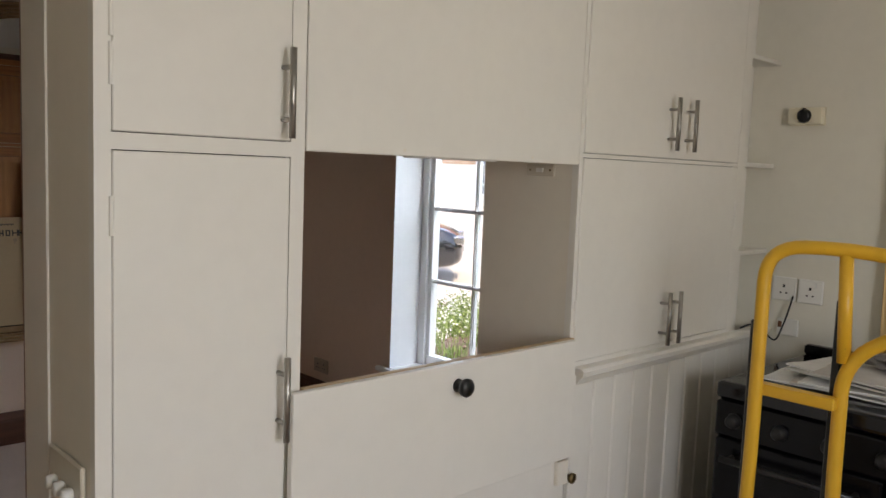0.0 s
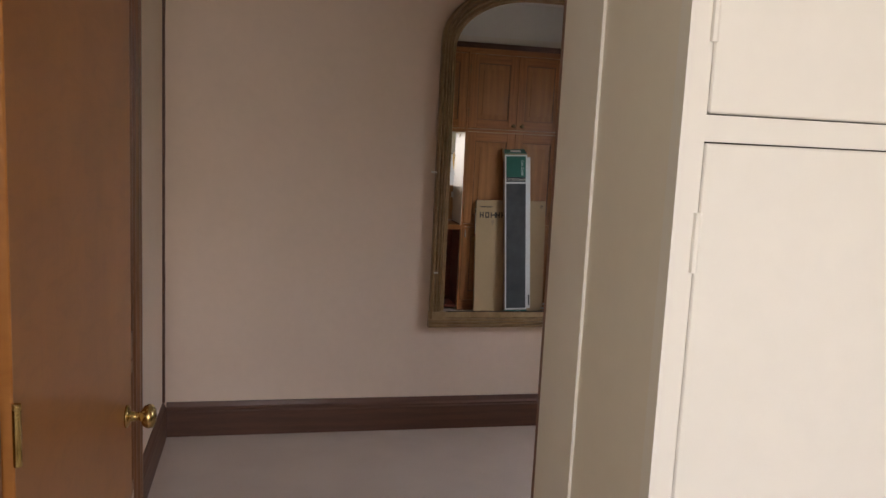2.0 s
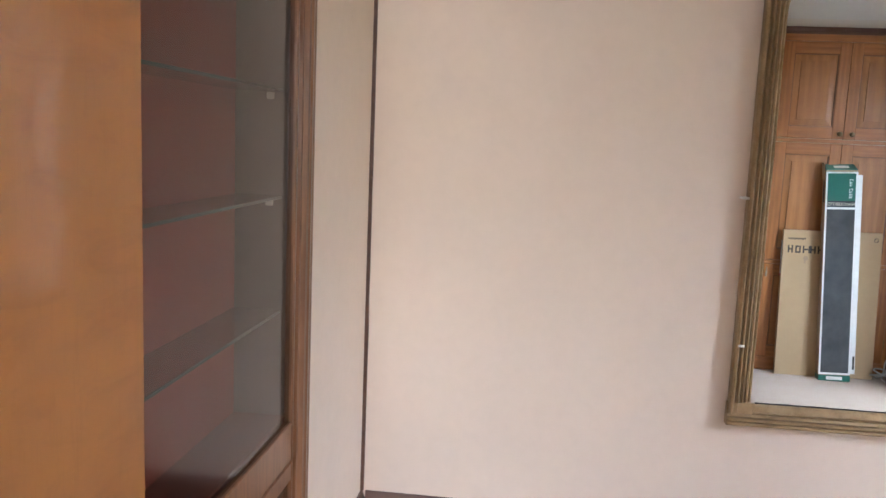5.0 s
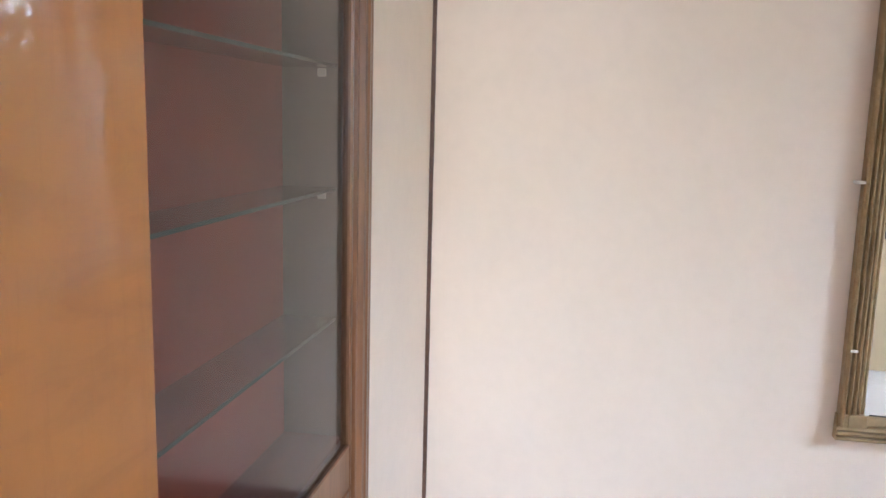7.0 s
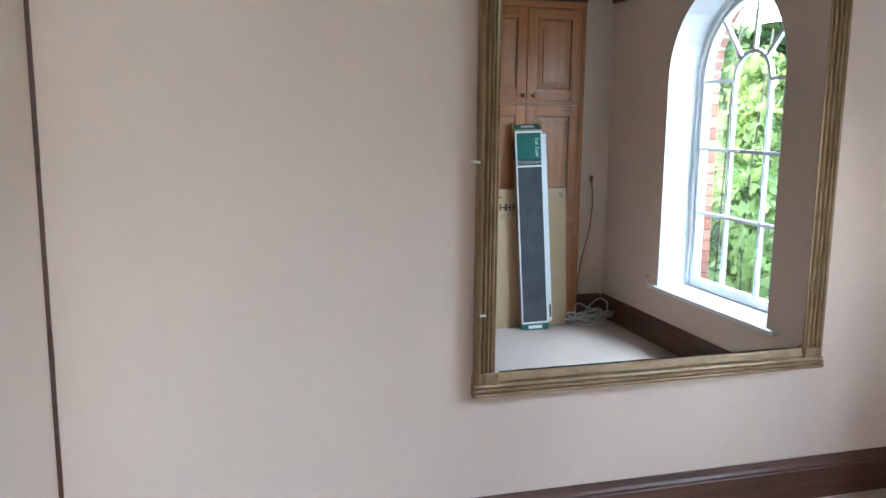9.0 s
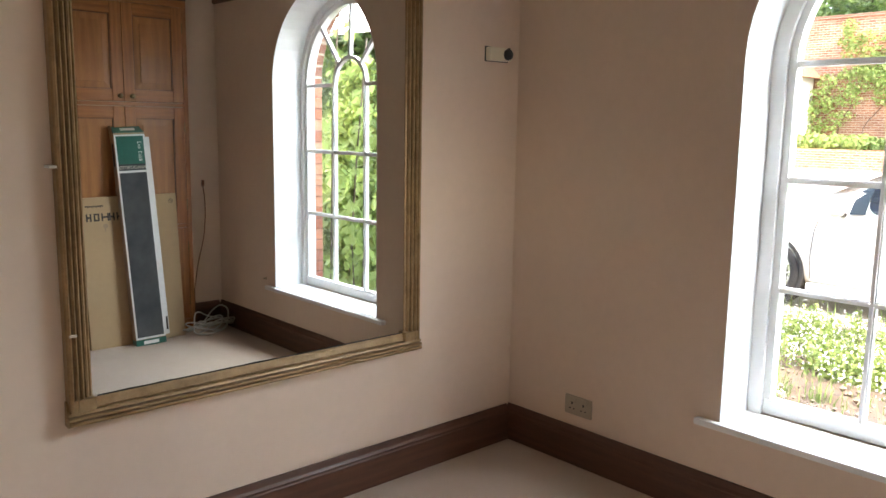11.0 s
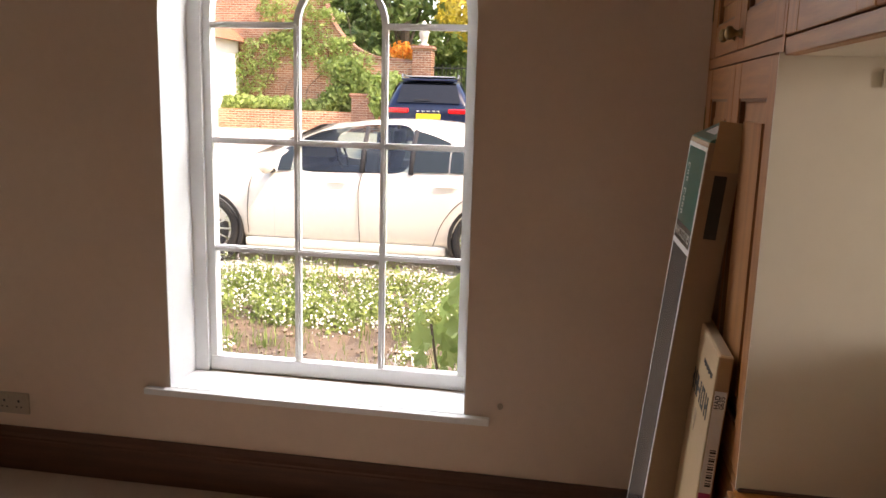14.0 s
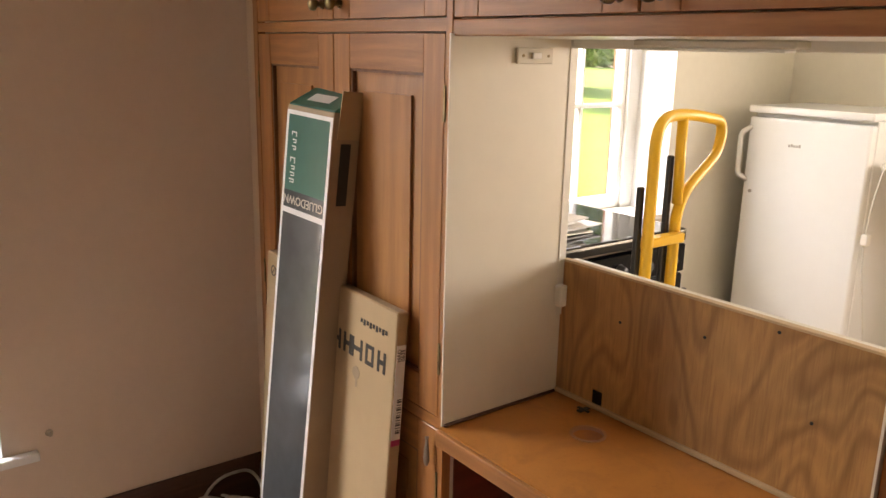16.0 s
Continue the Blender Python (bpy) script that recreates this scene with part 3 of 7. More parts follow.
# skirting: flat board with a rounded and stepped top
SK = [(0.0, 0.0), (0.022, 0.0), (0.022, 0.125), (0.019, 0.131), (0.020, 0.139), (0.013, 0.150), (0.009, 0.164), (0.006, 0.173), (0.0, 0.173)]


def skirting(name, p, q, inward, mat):
    bm = B()
    u, v = Vector(inward), Vector((0, 0, 1))
    sweep(bm, [p, q], SK, lambda i: (u, v))
    return solid(name, bm, mat, "dark brown stained moulded skirting board")


skirting("baseboard_north", (-3.31, -0.001, 0.001), (-0.022, -0.001, 0.001), (0, -1, 0), M_DARK)
skirting("baseboard_east", (-0.001, -2.999, 0.001), (-0.001, -0.001, 0.001), (-1, 0, 0), M_DARKY)
skirting("baseboard_west", (-3.329, -0.80, 0.001), (-3.329, -0.001, 0.001), (1, 0, 0), M_DARKY)
skirting("baseboard_recess", (-0.28, -2.999, 0.001), (-0.023, -2.999, 0.001), (0, 1, 0), M_DARK)
# dark bead in the corner, uneven where filler has come away
bm = B()
_pts = [(-3.325, -0.004, 0.174 + k * 0.0425) for k in range(51)]
for (a, p), q in zip(enumerate(_pts), _pts[1:]):
    r = 0.0075 + 0.003 * noise.noise(Vector((0, 0, p[2] * 6)))
    box(bm, -3.331, -3.325 + r, -r - 0.002, 0.001, p[2], q[2])
solid("trim", bm, M_DARK, "dark narrow bead in the wall corner")

# ---- windows ----
def sash_window(name, a, glass_y, bars_y, rows_z, xg, label, radial=True, sill_out=0.035, horn=0.09):
    """An arched sash window: frame, small-paned tracery, panes, sill."""
    w = thing(name, (xg, (a["y0"] + a["y1"]) / 2, a["z0"]), label, "window", kind="structure")
    gy0, gy1 = glass_y
    yc, r_in = (gy0 + gy1) / 2, (gy1 - gy0) / 2
    zb = rows_z[0]
    spring = rows_z[-1]
    # outer frame as a swept band, from sill up one side, over and down
    oy0, oy1, r_o = a["y0"] + 0.004, a["y1"] - 0.004, (a["y1"] - a["y0"]) / 2 - 0.004
    def band(r_out, r_inn, x0, x1, zlow):
        bm = B()
        n = 24
        outer = [(yc - r_out, zlow)] + [(yc - r_out * math.cos(math.pi * k / n), spring + r_out * math.sin(math.pi * k / n)) for k in range(n + 1)] + [(yc + r_out, zlow)]
        inner = [(yc - r_inn, zlow)] + [(yc - r_inn * math.cos(math.pi * k / n), spring + r_inn * math.sin(math.pi * k / n)) for k in range(n + 1)] + [(yc + r_inn, zlow)]
        for k in range(len(outer) - 1):
            slab(bm, [outer[k], outer[k + 1], inner[k + 1], inner[k]], "x", x0, x1)
        return bm
    part("frame", band(r_o + 0.012, r_in + 0.030, xg - 0.035, xg + 0.06, a["z0"]), M_GLOSS, w)
    bm = band(r_in + 0.032, r_in, xg - 0.018, xg + 0.03, zb)
    box(bm, xg - 0.018, xg + 0.03, gy0 - 0.03, gy1 + 0.03, zb - 0.062, zb, 0.004)
    part("sash", bm, M_GLOSS, w)
    t = 0.011
    for y in bars_y:
        b = bx(xg - 0.012, xg + 0.012, y - t, y + t, zb, spring)
        box(b, xg - 0.020, xg - 0.011, y - t * 0.45, y + t * 0.45, zb, spring)
        part("glazing_bar", b, M_GLOSS, w)
    for z in rows_z[1:]:
        segs = [(gy0, gy1)] if z != spring else [(gy0, bars_y[0]), (bars_y[-1], gy1)]
        for s0, s1 in segs:
            b = bx(xg - 0.0115, xg + 0.0115, s0, s1, z - t, z + t)
            box(b, xg - 0.0195, xg - 0.0105, s0, s1, z - t * 0.45, z + t * 0.45)
            part("glazing_bar", b, M_GLOSS, w)
    # small middle arch and the bars that fan from it
    mc, mr = (bars_y[0] + bars_y[-1]) / 2, (bars_y[-1] - bars_y[0]) / 2
    bm = B()
    n = 16
    for k in range(n):
        p = []
        for rr, kk in ((mr + t, k), (mr + t, k + 1), (mr - t, k + 1), (mr - t, k)):
            an = math.pi * kk / n
            p.append((mc - rr * math.cos(an), spring + rr * math.sin(an)))
        slab(bm, p, "x", xg - 0.0125, xg + 0.0125)
    part("glazing_bar", bm, M_GLOSS, w)
    for an in (48, 90, 132):
        c, s = math.cos(radians(an)), math.sin(radians(an))
        p0, p1 = (mc + mr * c, spring + mr * s), (yc + r_in * 1.02 * c, spring + r_in * 1.02 * s)
        nx, nz = -s * t, c * t
        part("glazing_bar", slab(B(), [(p0[0] + nx, p0[1] + nz), (p1[0] + nx, p1[1] + nz), (p1[0] - nx, p1[1] - nz), (p0[0] - nx, p0[1] - nz)],
                                 "x", xg - 0.012, xg + 0.012), M_GLOSS, w)
    ys = [gy0, *bars_y, gy1]
    for i in range(len(ys) - 1):
        for j in range(len(rows_z) - 1):
            bm = B()
            bm.faces.new([bm.verts.new((xg + 0.004, y, z)) for y, z in ((ys[i], rows_z[j]), (ys[i + 1], rows_z[j]), (ys[i + 1], rows_z[j + 1]), (ys[i], rows_z[j + 1]))])
            part("pane", bm, M_PANE, w).visible_shadow = False
    bm = B()
    bm.faces.new([bm.verts.new((xg + 0.004, p[0], p[1])) for p in arch_points(gy0, gy1, spring)])
    part("pane", bm, M_PANE, w).visible_shadow = False
    sy0, sy1 = a["y0"], a["y1"]
    bm = bx(-0.001, xg - 0.036, sy0 + 0.001, sy1 - 0.001, a["z0"] - 0.02, a["z0"] + 0.004)
    box(bm, -sill_out, -0.002, sy0 - horn, sy1 + horn, a["z0"] - 0.022, a["z0"] + 0.004, 0.006, 2)
    part("sill", bm, M_GLOSS, w)
    # painted reveal lining
    bm = B()
    rr = (sy1 - sy0) / 2
    pts = [(sy0, a["z0"])] + arch_points(sy0, sy1, a["spring"], 24) + [(sy1, a["z0"])]
    ins = [(sy0 + 0.003, a["z0"])] + arch_points(sy0, sy1, a["spring"], 24, rr - 0.003) + [(sy1 - 0.003, a["z0"])]
    for k in range(len(pts) - 1):
        slab(bm, [pts[k], pts[k + 1], ins[k + 1], ins[k]], "x", -0.001, xg + 0.05)
    part("reveal", bm, M_REVEAL, w)
    part("outer_sill", bx(xg + 0.061, XO + 0.05, sy0 - 0.03, sy1 + 0.03, a["z0"] - 0.09, a["z0"] - 0.002, 0.01), M_STONE, w)
    return w


sash_window("window_1", ARCH, (-2.146, -1.176), (-1.845, -1.512), (0.455, 0.891, 1.309, 1.735), 0.24,
            "white painted arched sash window with small panes")
sash_window("window_2", ARCH_K, (-5.03, -4.11), (-4.752, -4.43), (0.865, 1.31, 1.735), 0.24,
            "white painted kitchen window with small panes", sill_out=0.02)

# brick jambs outside the windows, brick by brick
_jm = {}
for a in (ARCH, ARCH_K):
    for side, yj in ((1, -1.02 if a is ARCH else a["y1"]), (-1, a["y0"])):
        for c in range(int((a["spring"] - a["z0"]) / 0.075)):
            ln = 0.062 if c % 2 else 0.088
            if ln not in _jm:
                b = bx(0, ln, -0.006, 0.006, 0.004, 0.071, 0.003)
                _jm[ln] = finish(b, M_BRICKPIECE, "brick")
            ob = new("brick", _jm[ln])
            ob.parent = bpy.data.objects["wall_outside"]
            ob.location = (XO - ln - 0.002, yj - side * 0.002, a["z0"] + c * 0.075)

# ---- doorway ----
bm = bx(-2.432, -2.43, -3.0195, -2.878, 0, 2.06)
box(bm, -2.4340, -2.4322, -3.0195, -2.922, 0, 2.06)
solid("door_lining", bm, M_TRIMW, "cream painted door lining with a shallow stop", "door frame")
bm = bx(-2.428, -2.36, -2.877, -2.852, 0, 2.0598, 0.004)
box(bm, -3.30, -2.36, -2.877, -2.852, 2.06, 2.14, 0.004)
box(bm, -3.30, -3.205, -2.877, -2.852, 0, 2.0598, 0.004)
solid("architrave", bm, M_FRAMEW, "dark brown wooden architrave round the doorway", "door frame")
bm = bx(-3.22, -3.203, -3.02, -2.878, 0, 2.06)
box(bm, -3.22, -2.43, -3.02, -2.878, 2.045, 2.0595)
solid("door_lining_left", bm, M_TRIMW, "cream painted door lining", "door frame")

d = thing("door", (-3.195, -2.85, 0.006), "orange-brown veneered flush door standing open into the room", "door",
          m=Matrix.Translation((-3.195, -2.848, 0.006)) @ Matrix.Rotation(radians(-2.0), 4, 'Z'))
DL = 0.823
part("leaf", bx(-0.036, 0.004, 0.0, DL, 0, 2.02, 0.0025), M_DOOR, d, local=True)
for z in (0.25, 1.05, 1.80):
    part("hinge", cyl(B(), (0.010, -0.004, z), (0.010, -0.004, z + 0.09), 0.006, n=10), M_BRASS, d, "brass butt hinge", local=True)
kn = part("knob", lathe(B(), (0.004, DL - 0.062, 0.845), (1, 0, 0), [(0, 0.027), (0.004, 0.027), (0.007, 0.022), (0.011, 0.012), (0.030, 0.010), (0.034, 0.014), (0.040, 0.024), (0.050, 0.029), (0.060, 0.027), (0.066, 0.018), (0.068, 0.004)], 24),
          M_BRASS, d, "turned brass door knob", smooth=True, local=True)
part("latch_plate", bx(-0.028, -0.004, DL - 0.001, DL + 0.0015, 0.775, 0.915), M_BRASS, d, local=True)

# ---- triple dimmer on the cupboard end ----
s = thing("dimmer_switch", (-2.43, -3.13, 0.93), "beige switch plate with three white dimmer knobs", "switch")
part("plate", bx(-2.441, -2.4315, -3.205, -3.045, 0.93, 1.012, 0.003), M_BEIGEP, s)
for y in (-3.165, -3.125, -3.085):
    part("knob", lathe(B(), (-2.441, y, 0.955), (-1, 0, 0), [(0, 0.010), (0.004, 0.013), (0.016, 0.012), (0.019, 0.008)], 14), M_PLASTIC, s, smooth=True)

# ---- the cupboard block between the rooms ----
# carcass: one solid body with the hatch through it
YF, YB = -3.24, -2.90            # white face, pine face
bm = bx(-2.43, -2.035, YF + 0.022, YB - 0.022, 0, ZC - 0.001)
box(bm, -1.158, -0.28, YF + 0.022, YB - 0.022, 0, ZC - 0.3)
box(bm, -2.036, -1.157, YF + 0.022, YB - 0.022, 1.585, ZC - 0.3)
box(bm, -2.43, -0.28, YF + 0.022, -3.0, ZC - 0.301, ZC - 0.001)
box(bm, -2.036, -1.157, YF + 0.012, -3.20, 0.0, 0.735)
box(bm, -1.158, -0.236, YF + 0.022, -3.06, 0, ZC - 0.002)
solid("cupboard_carcass", bm, M_CREAM, "cream painted cupboard block with a serving hatch through it", "cupboard", kind="structure")
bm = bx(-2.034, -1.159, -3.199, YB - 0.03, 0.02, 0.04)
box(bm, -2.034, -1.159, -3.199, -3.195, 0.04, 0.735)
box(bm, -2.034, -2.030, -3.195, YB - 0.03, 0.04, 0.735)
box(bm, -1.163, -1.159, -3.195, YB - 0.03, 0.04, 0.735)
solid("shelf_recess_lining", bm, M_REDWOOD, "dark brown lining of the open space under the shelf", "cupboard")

def bar_handle(parent, x, z0, z1, y):
    """A vertical steel bar on two posts, standing off a face at y towards -y."""
    h = part("handle", cyl(B(), (x, y - 0.034, z0), (x, y - 0.034, z1), 0.0065, n=14), M_STEEL, parent, "brushed steel bar handle", smooth=True)
    for z in (z0 + 0.035, z1 - 0.035):
        part("post", cyl(B(), (x, y, z), (x, y - 0.034, z), 0.0048, n=10), M_STEEL, h, smooth=True)
    return h


def butt(parent, x, z0, z1, y):
    return part("hinge", cyl(B(), (x, y - 0.001, z0), (x, y - 0.001, z1), 0.0048, n=8), M_WHITE, parent, "painted-over hinge")


w = thing("white_cupboard", (-2.25, YF, 0), "tall white painted cupboard with two flat doors and steel bar handles", "cupboard")
bm = bx(-2.43, -2.402, YF, YF + 0.022, 0, ZC - 0.002)
box(bm, -2.063, -2.032, YF, YF + 0.022, 0, ZC - 0.002)
box(bm, -2.402, -2.063, YF, YF + 0.0215, 1.549, 1.577)
box(bm, -2.402, -2.063, YF, YF + 0.0215, 2.52, ZC - 0.002)
box(bm, -2.402, -2.063, YF, YF + 0.0215, 0, 0.10)
part("face_frame", bm, M_WHITE, w)
# dark sheets just behind the doors: the gaps' shade put in as colour
for z0, z1 in ((0.1, 1.549), (1.577, 2.52)):
    part("interior", bx(-2.402, -2.063, YF + 0.0178, YF + 0.0200, z0, z1), M_GAP, w, "thin dark sheet behind the door that paints shade in the gaps")
for z0, z1, h0, h1, hz in ((0.102, 1.5472, 1.003, 1.168, (1.408, 1.473)), (1.5788, 2.518, 1.583, 1.749, (1.652, 1.72))):
    dr = part("door", bx(-2.4004, -2.0646, YF - 0.001, YF + 0.017, z0, z1, 0.002), M_WHITE, w)
    bar_handle(dr, -2.083, h0, h1, YF - 0.001)
    butt(dr, -2.402, hz[0], hz[1], YF)
    butt(dr, -2.402, z0 + 0.15, z0 + 0.22, YF)

w = thing("hatch_top_panel", (-1.6, YF, 1.562), "plain white painted panel above the serving hatch", "panel")
part("board", bx(-2.029, -1.168, YF - 0.002, YF + 0.021, 1.562, ZC - 0.002, 0.002), M_WHITE, w)
for x in (-1.36, -1.78):
    part("filler", cyl(B(), (x, YF - 0.0025, 1.574), (x, YF - 0.001, 1.574), 0.004, n=10), M_CREAM, w)

w = thing("white_cupboard", (-0.7, YF, 1.0), "white painted double cupboard with four flat doors and steel bar handles", "cupboard")
bm = bx(-1.165, -1.150, YF, YF + 0.0218, 0.96, ZC - 0.002)
box(bm, -0.283, -0.236, YF, YF + 0.0218, 0.96, ZC - 0.002)
box(bm, -1.150, -0.283, YF, YF + 0.0215, 1.583, 1.594)
box(bm, -1.150, -0.283, YF, YF + 0.0215, 2.52, ZC - 0.002)
box(bm, -1.150, -0.283, YF, YF + 0.0215, 0.985, 1.022)
part("face_frame", bm, M_WHITE, w)
# same dark backing here, shade painted into the gaps round four doors
for z0, z1 in ((1.022, 1.583), (1.594, 2.52)):
    part("interior", bx(-1.150, -0.283, YF + 0.0178, YF + 0.0200, z0, z1), M_GAP, w, "thin dark sheet behind the doors that paints shade in the gaps")
for z0, z1, h0, h1, xa, xb in ((1.024, 1.5812, 1.012, 1.187, -0.722, -0.660), (1.5958, 2.518, 1.606, 1.776, -0.740, -0.640)):
    for i, (x0, x1) in enumerate(((-1.1484, -0.6922), (-0.6908, -0.2846))):
        dr = part("door", bx(x0, x1, YF - 0.004 + 0.003 * i, YF + 0.016, z0, z1, 0.002), M_WHITE, w)
        bar_handle(dr, (xa, xb)[i], h0 + 0.012, h1, YF - 0.003)
        butt(dr, (-1.150, -0.283)[i], z1 - 0.21, z1 - 0.12, YF)
        butt(dr, (-1.150, -0.283)[i], z0 + 0.10, z0 + 0.17, YF)

# corner shelves, ledge, boarding
w = thing("corner_shelves", (-0.12, YF, 1.0), "white painted open corner shelves beside the cupboards", "shelf")
part("side", bx(-0.236, -0.232, YF, -3.06, 0.96, ZC - 0.003), M_WHITE, w)
part("back", bx(-0.231, -0.001, -3.135, -3.06, 0.96, ZC - 0.003), M_WHITE, w)
for z in (1.275, 1.585, 1.955, 2.30):
    part("shelf", bx(-0.2315, -0.0015, YF + 0.002, -3.136, z, z + 0.016, 0.002), M_WHITE, w)
bm = B()
sweep(bm, [(-1.145, YF, 0.96), (-0.001, YF, 0.96)], [(0.0, 0.0), (-0.018, 0.004), (-0.026, 0.018), (-0.036, 0.026), (-0.038, 0.040), (-0.030, 0.048), (0.0, 0.049)], lambda i: (Vector((0, 1, 0)), Vector((0, 0, 1))))
box(bm, -1.160, -1.140, YF - 0.014, YF + 0.01, 0.925, 0.99, 0.002)
solid("ledge_moulding", bm, M_WHITE, "white painted moulded ledge under the cupboards", "moulding", kind="")
w = thing("boarding", (-0.6, YF, 0), "white painted tongue-and-groove boarding below the ledge", "panelling", kind="structure")
x = -1.142
while x < -0.05:
    part("board", bx(x + 0.0022, min(x + 0.098, -0.002), YF - 0.002, YF + 0.012, 0.0, 0.959, 0.004), M_WHITE, w)
    x += 0.1
part("backing", bx(-1.142, -0.002, YF + 0.008, YF + 0.014, 0.0, 0.958), M_WHITE, w)

# hatch flap and what lies under it
w = thing("hatch_flap", (-1.6, YF, 0.765), "raised hatch flap, white outside with a black knob, stained plywood inside", "flap")
part("outer_board", bx(-2.066, -1.172, YF - 0.030, YF - 0.0122, 0.768, 1.0925, 0.002), M_WHITE, w)
part("plywood_panel", bx(-2.0295, -1.160, YF - 0.0118, YF + 0.004, 0.7695, 1.088), M_PLY, w, "stained plywood inner face")
part("top_edge", bx(-2.0295, -1.160, YF - 0.012, YF + 0.004, 1.0882, 1.0935, 0.001), M_EDGE, w, "bare pale wooden top edge")
part("knob", lathe(B(), (-1.618, YF - 0.030, 1.040), (0, -1, 0), [(0, 0.016), (0.004, 0.014), (0.010, 0.009), (0.018, 0.012), (0.024, 0.021), (0.033, 0.022), (0.039, 0.016), (0.041, 0.004)], 20), M_BLACK, w, "black turned knob", smooth=True)
for x, z in ((-1.34, 0.99), (-1.55, 1.02), (-1.78, 0.93), (-1.70, 1.075)):
    part("screw", cyl(B(), (x, YF + 0.0035, z), (x, YF + 0.0055, z), 0.0035, n=8), M_BLACK, w)
part("bolt", bx(-1.3045, -1.279, YF + 0.0042, YF + 0.007, 0.771, 0.812), M_BLACK, w, "dark metal bolt plate")
part("batten", bx(-2.03, -1.165, YF + 0.0045, YF + 0.013, 0.7695, 0.781, 0.002), M_EDGE, w)
w = thing("lower_panel", (-1.6, YF, 0), "white painted panel below the hatch flap with a brown knob", "panel")
part("board", bx(-2.028, -1.168, YF - 0.008, YF + 0.008, 0.02, 0.764, 0.002), M_WHITE, w)
part("block", bx(-1.215, -1.172, YF - 0.024, YF - 0.0085, 0.692, 0.760, 0.002), M_CREAM, w)
part("knob", lathe(B(), (-1.150, YF, 0.700), (0, -1, 0), [(0, 0.008), (0.012, 0.007), (0.018, 0.014), (0.026, 0.015), (0.030, 0.006)], 14), M_ANTIQUE, w, smooth=True)
part("block", bx(-1.184, -1.1636, YF + 0.008, YF + 0.030, 0.985, 1.035, 0.002), M_WHITE, thing("flap_catch", (-1.16, YF, 0.985), "small white painted wooden flap catch", "catch"))

# ---- hatch shelf, lining, switch, strip lamp ----
w = thing("hatch_shelf", (-1.6, -3.07, 0.735), "orange-brown stained wooden hatch shelf with a cable hole", "shelf")
bm = B()
HX, HY, HR = -1.366, -3.128, 0.036
X0, X1, Y0, Y1, ZT, ZU = -2.0345, -1.1585, YF + 0.006, YB + 0.012, 0.768, 0.736
n = 32
def on_rect(an):
    c, s = math.cos(an), math.sin(an)
    k = min(((X1 - HX) if c > 0 else (X0 - HX)) / c if abs(c) > 1e-6 else 9, ((Y1 - HY) if s > 0 else (Y0 - HY)) / s if abs(s) > 1e-6 else 9)
    return (HX + c * k, HY + s * k)
angs = sorted([k * math.tau / n for k in range(n)] + [math.atan2(b - HY, a - HX) % math.tau for a in (X0, X1) for b in (Y0, Y1)])
for a0, a1 in zip(angs, angs[1:] + [angs[0] + math.tau]):
    slab(bm, [(HX + HR * math.cos(a0), HY + HR * math.sin(a0)), on_rect(a0), on_rect(a1 % math.tau), (HX + HR * math.cos(a1), HY + HR * math.sin(a1))], "z", ZU, ZT)
bmesh.ops.remove_doubles(bm, verts=bm.verts[:], dist=0.0001)
part("board", bm, M_SHELF, w)
bm = B()
for k in range(n):
    a0, a1 = k * math.tau / n, (k + 1) * math.tau / n
    slab(bm, [(HX + r * math.cos(a), HY + r * math.sin(a)) for r, a in ((HR - 0.003, a0), (HR + 0.003, a0), (HR + 0.003, a1), (HR - 0.003, a1))], "z", ZT - 0.006, ZT + 0.0025)
part("hole_rim", bm, M_RIM, w, "worn rim of the cable hole")
part("front_edge", bx(-2.034, -1.160, YB + 0.012, YB + 0.024, 0.728, 0.766, 0.004, 2), M_PINEX, w, "worn rounded front edge")
bm = bx(-1.296, -1.262, YF + 0.030, YF + 0.037, 0.7685, 0.7725, 0.001)
box(bm, -1.285, -1.272, YF + 0.016, YF + 0.050, 0.7685, 0.7715, 0.001)
part("bolt_socket", bm, M_BLACK, w, "dark metal bolt socket")
bm = bx(-1.163, -1.1595, YF + 0.006, YB + 0.008, 0.769, 1.5845)
bm2 = bx(-2.0335, -2.030, YF + 0.006, YB + 0.008, 0.769, 1.5845)
solid("hatch_lining", bm, M_CREAM, "cream board lining the hatch side", "panel", kind="structure")
solid("hatch_lining_far", bm2, M_CREAM, "cream board lining the hatch side", "panel", kind="structure")
solid("hatch_soffit", bx(-2.0298, -1.1632, YF + 0.023, YB - 0.024, 1.580, 1.5845), M_CREAM, "cream board over the hatch", "panel", kind="structure")
solid("lining_bead", bx(-1.1715, -1.1632, YF + 0.014, YB + 0.006, 0.7685, 0.7760, 0.003), M_DARKY, "dark bead along the foot of the lining", "trim", kind="structure")
s = thing("light_switch", (-1.164, -3.11, 1.53), "narrow beige light switch with a white rocker on the hatch side", "switch")
part("plate", bx(-1.170, -1.1635, -3.160, -3.060, 1.529, 1.561, 0.0015), M_BEIGEP, s)
part("rocker", bx(-1.175, -1.170, -3.123, -3.098, 1.539, 1.551, 0.001), M_PLASTIC, s)
for y in (-3.146, -3.075):
    part("screw", cyl(B(), (-1.170, y, 1.545), (-1.1712, y, 1.545), 0.0032, n=10), M_ANTIQUE, s)
s = thing("strip_lamp", (-1.55, -3.15, 1.56), "unlit slim strip lamp under the hatch top", "lamp")
part("body", bx(-1.72, -1.40, -3.185, -3.135, 1.566, 1.5795, 0.003), M_BEIGEP, s)
part("diffuser", bx(-1.70, -1.42, -3.178, -3.142, 1.560, 1.5655, 0.002), M_PLASTIC, s)

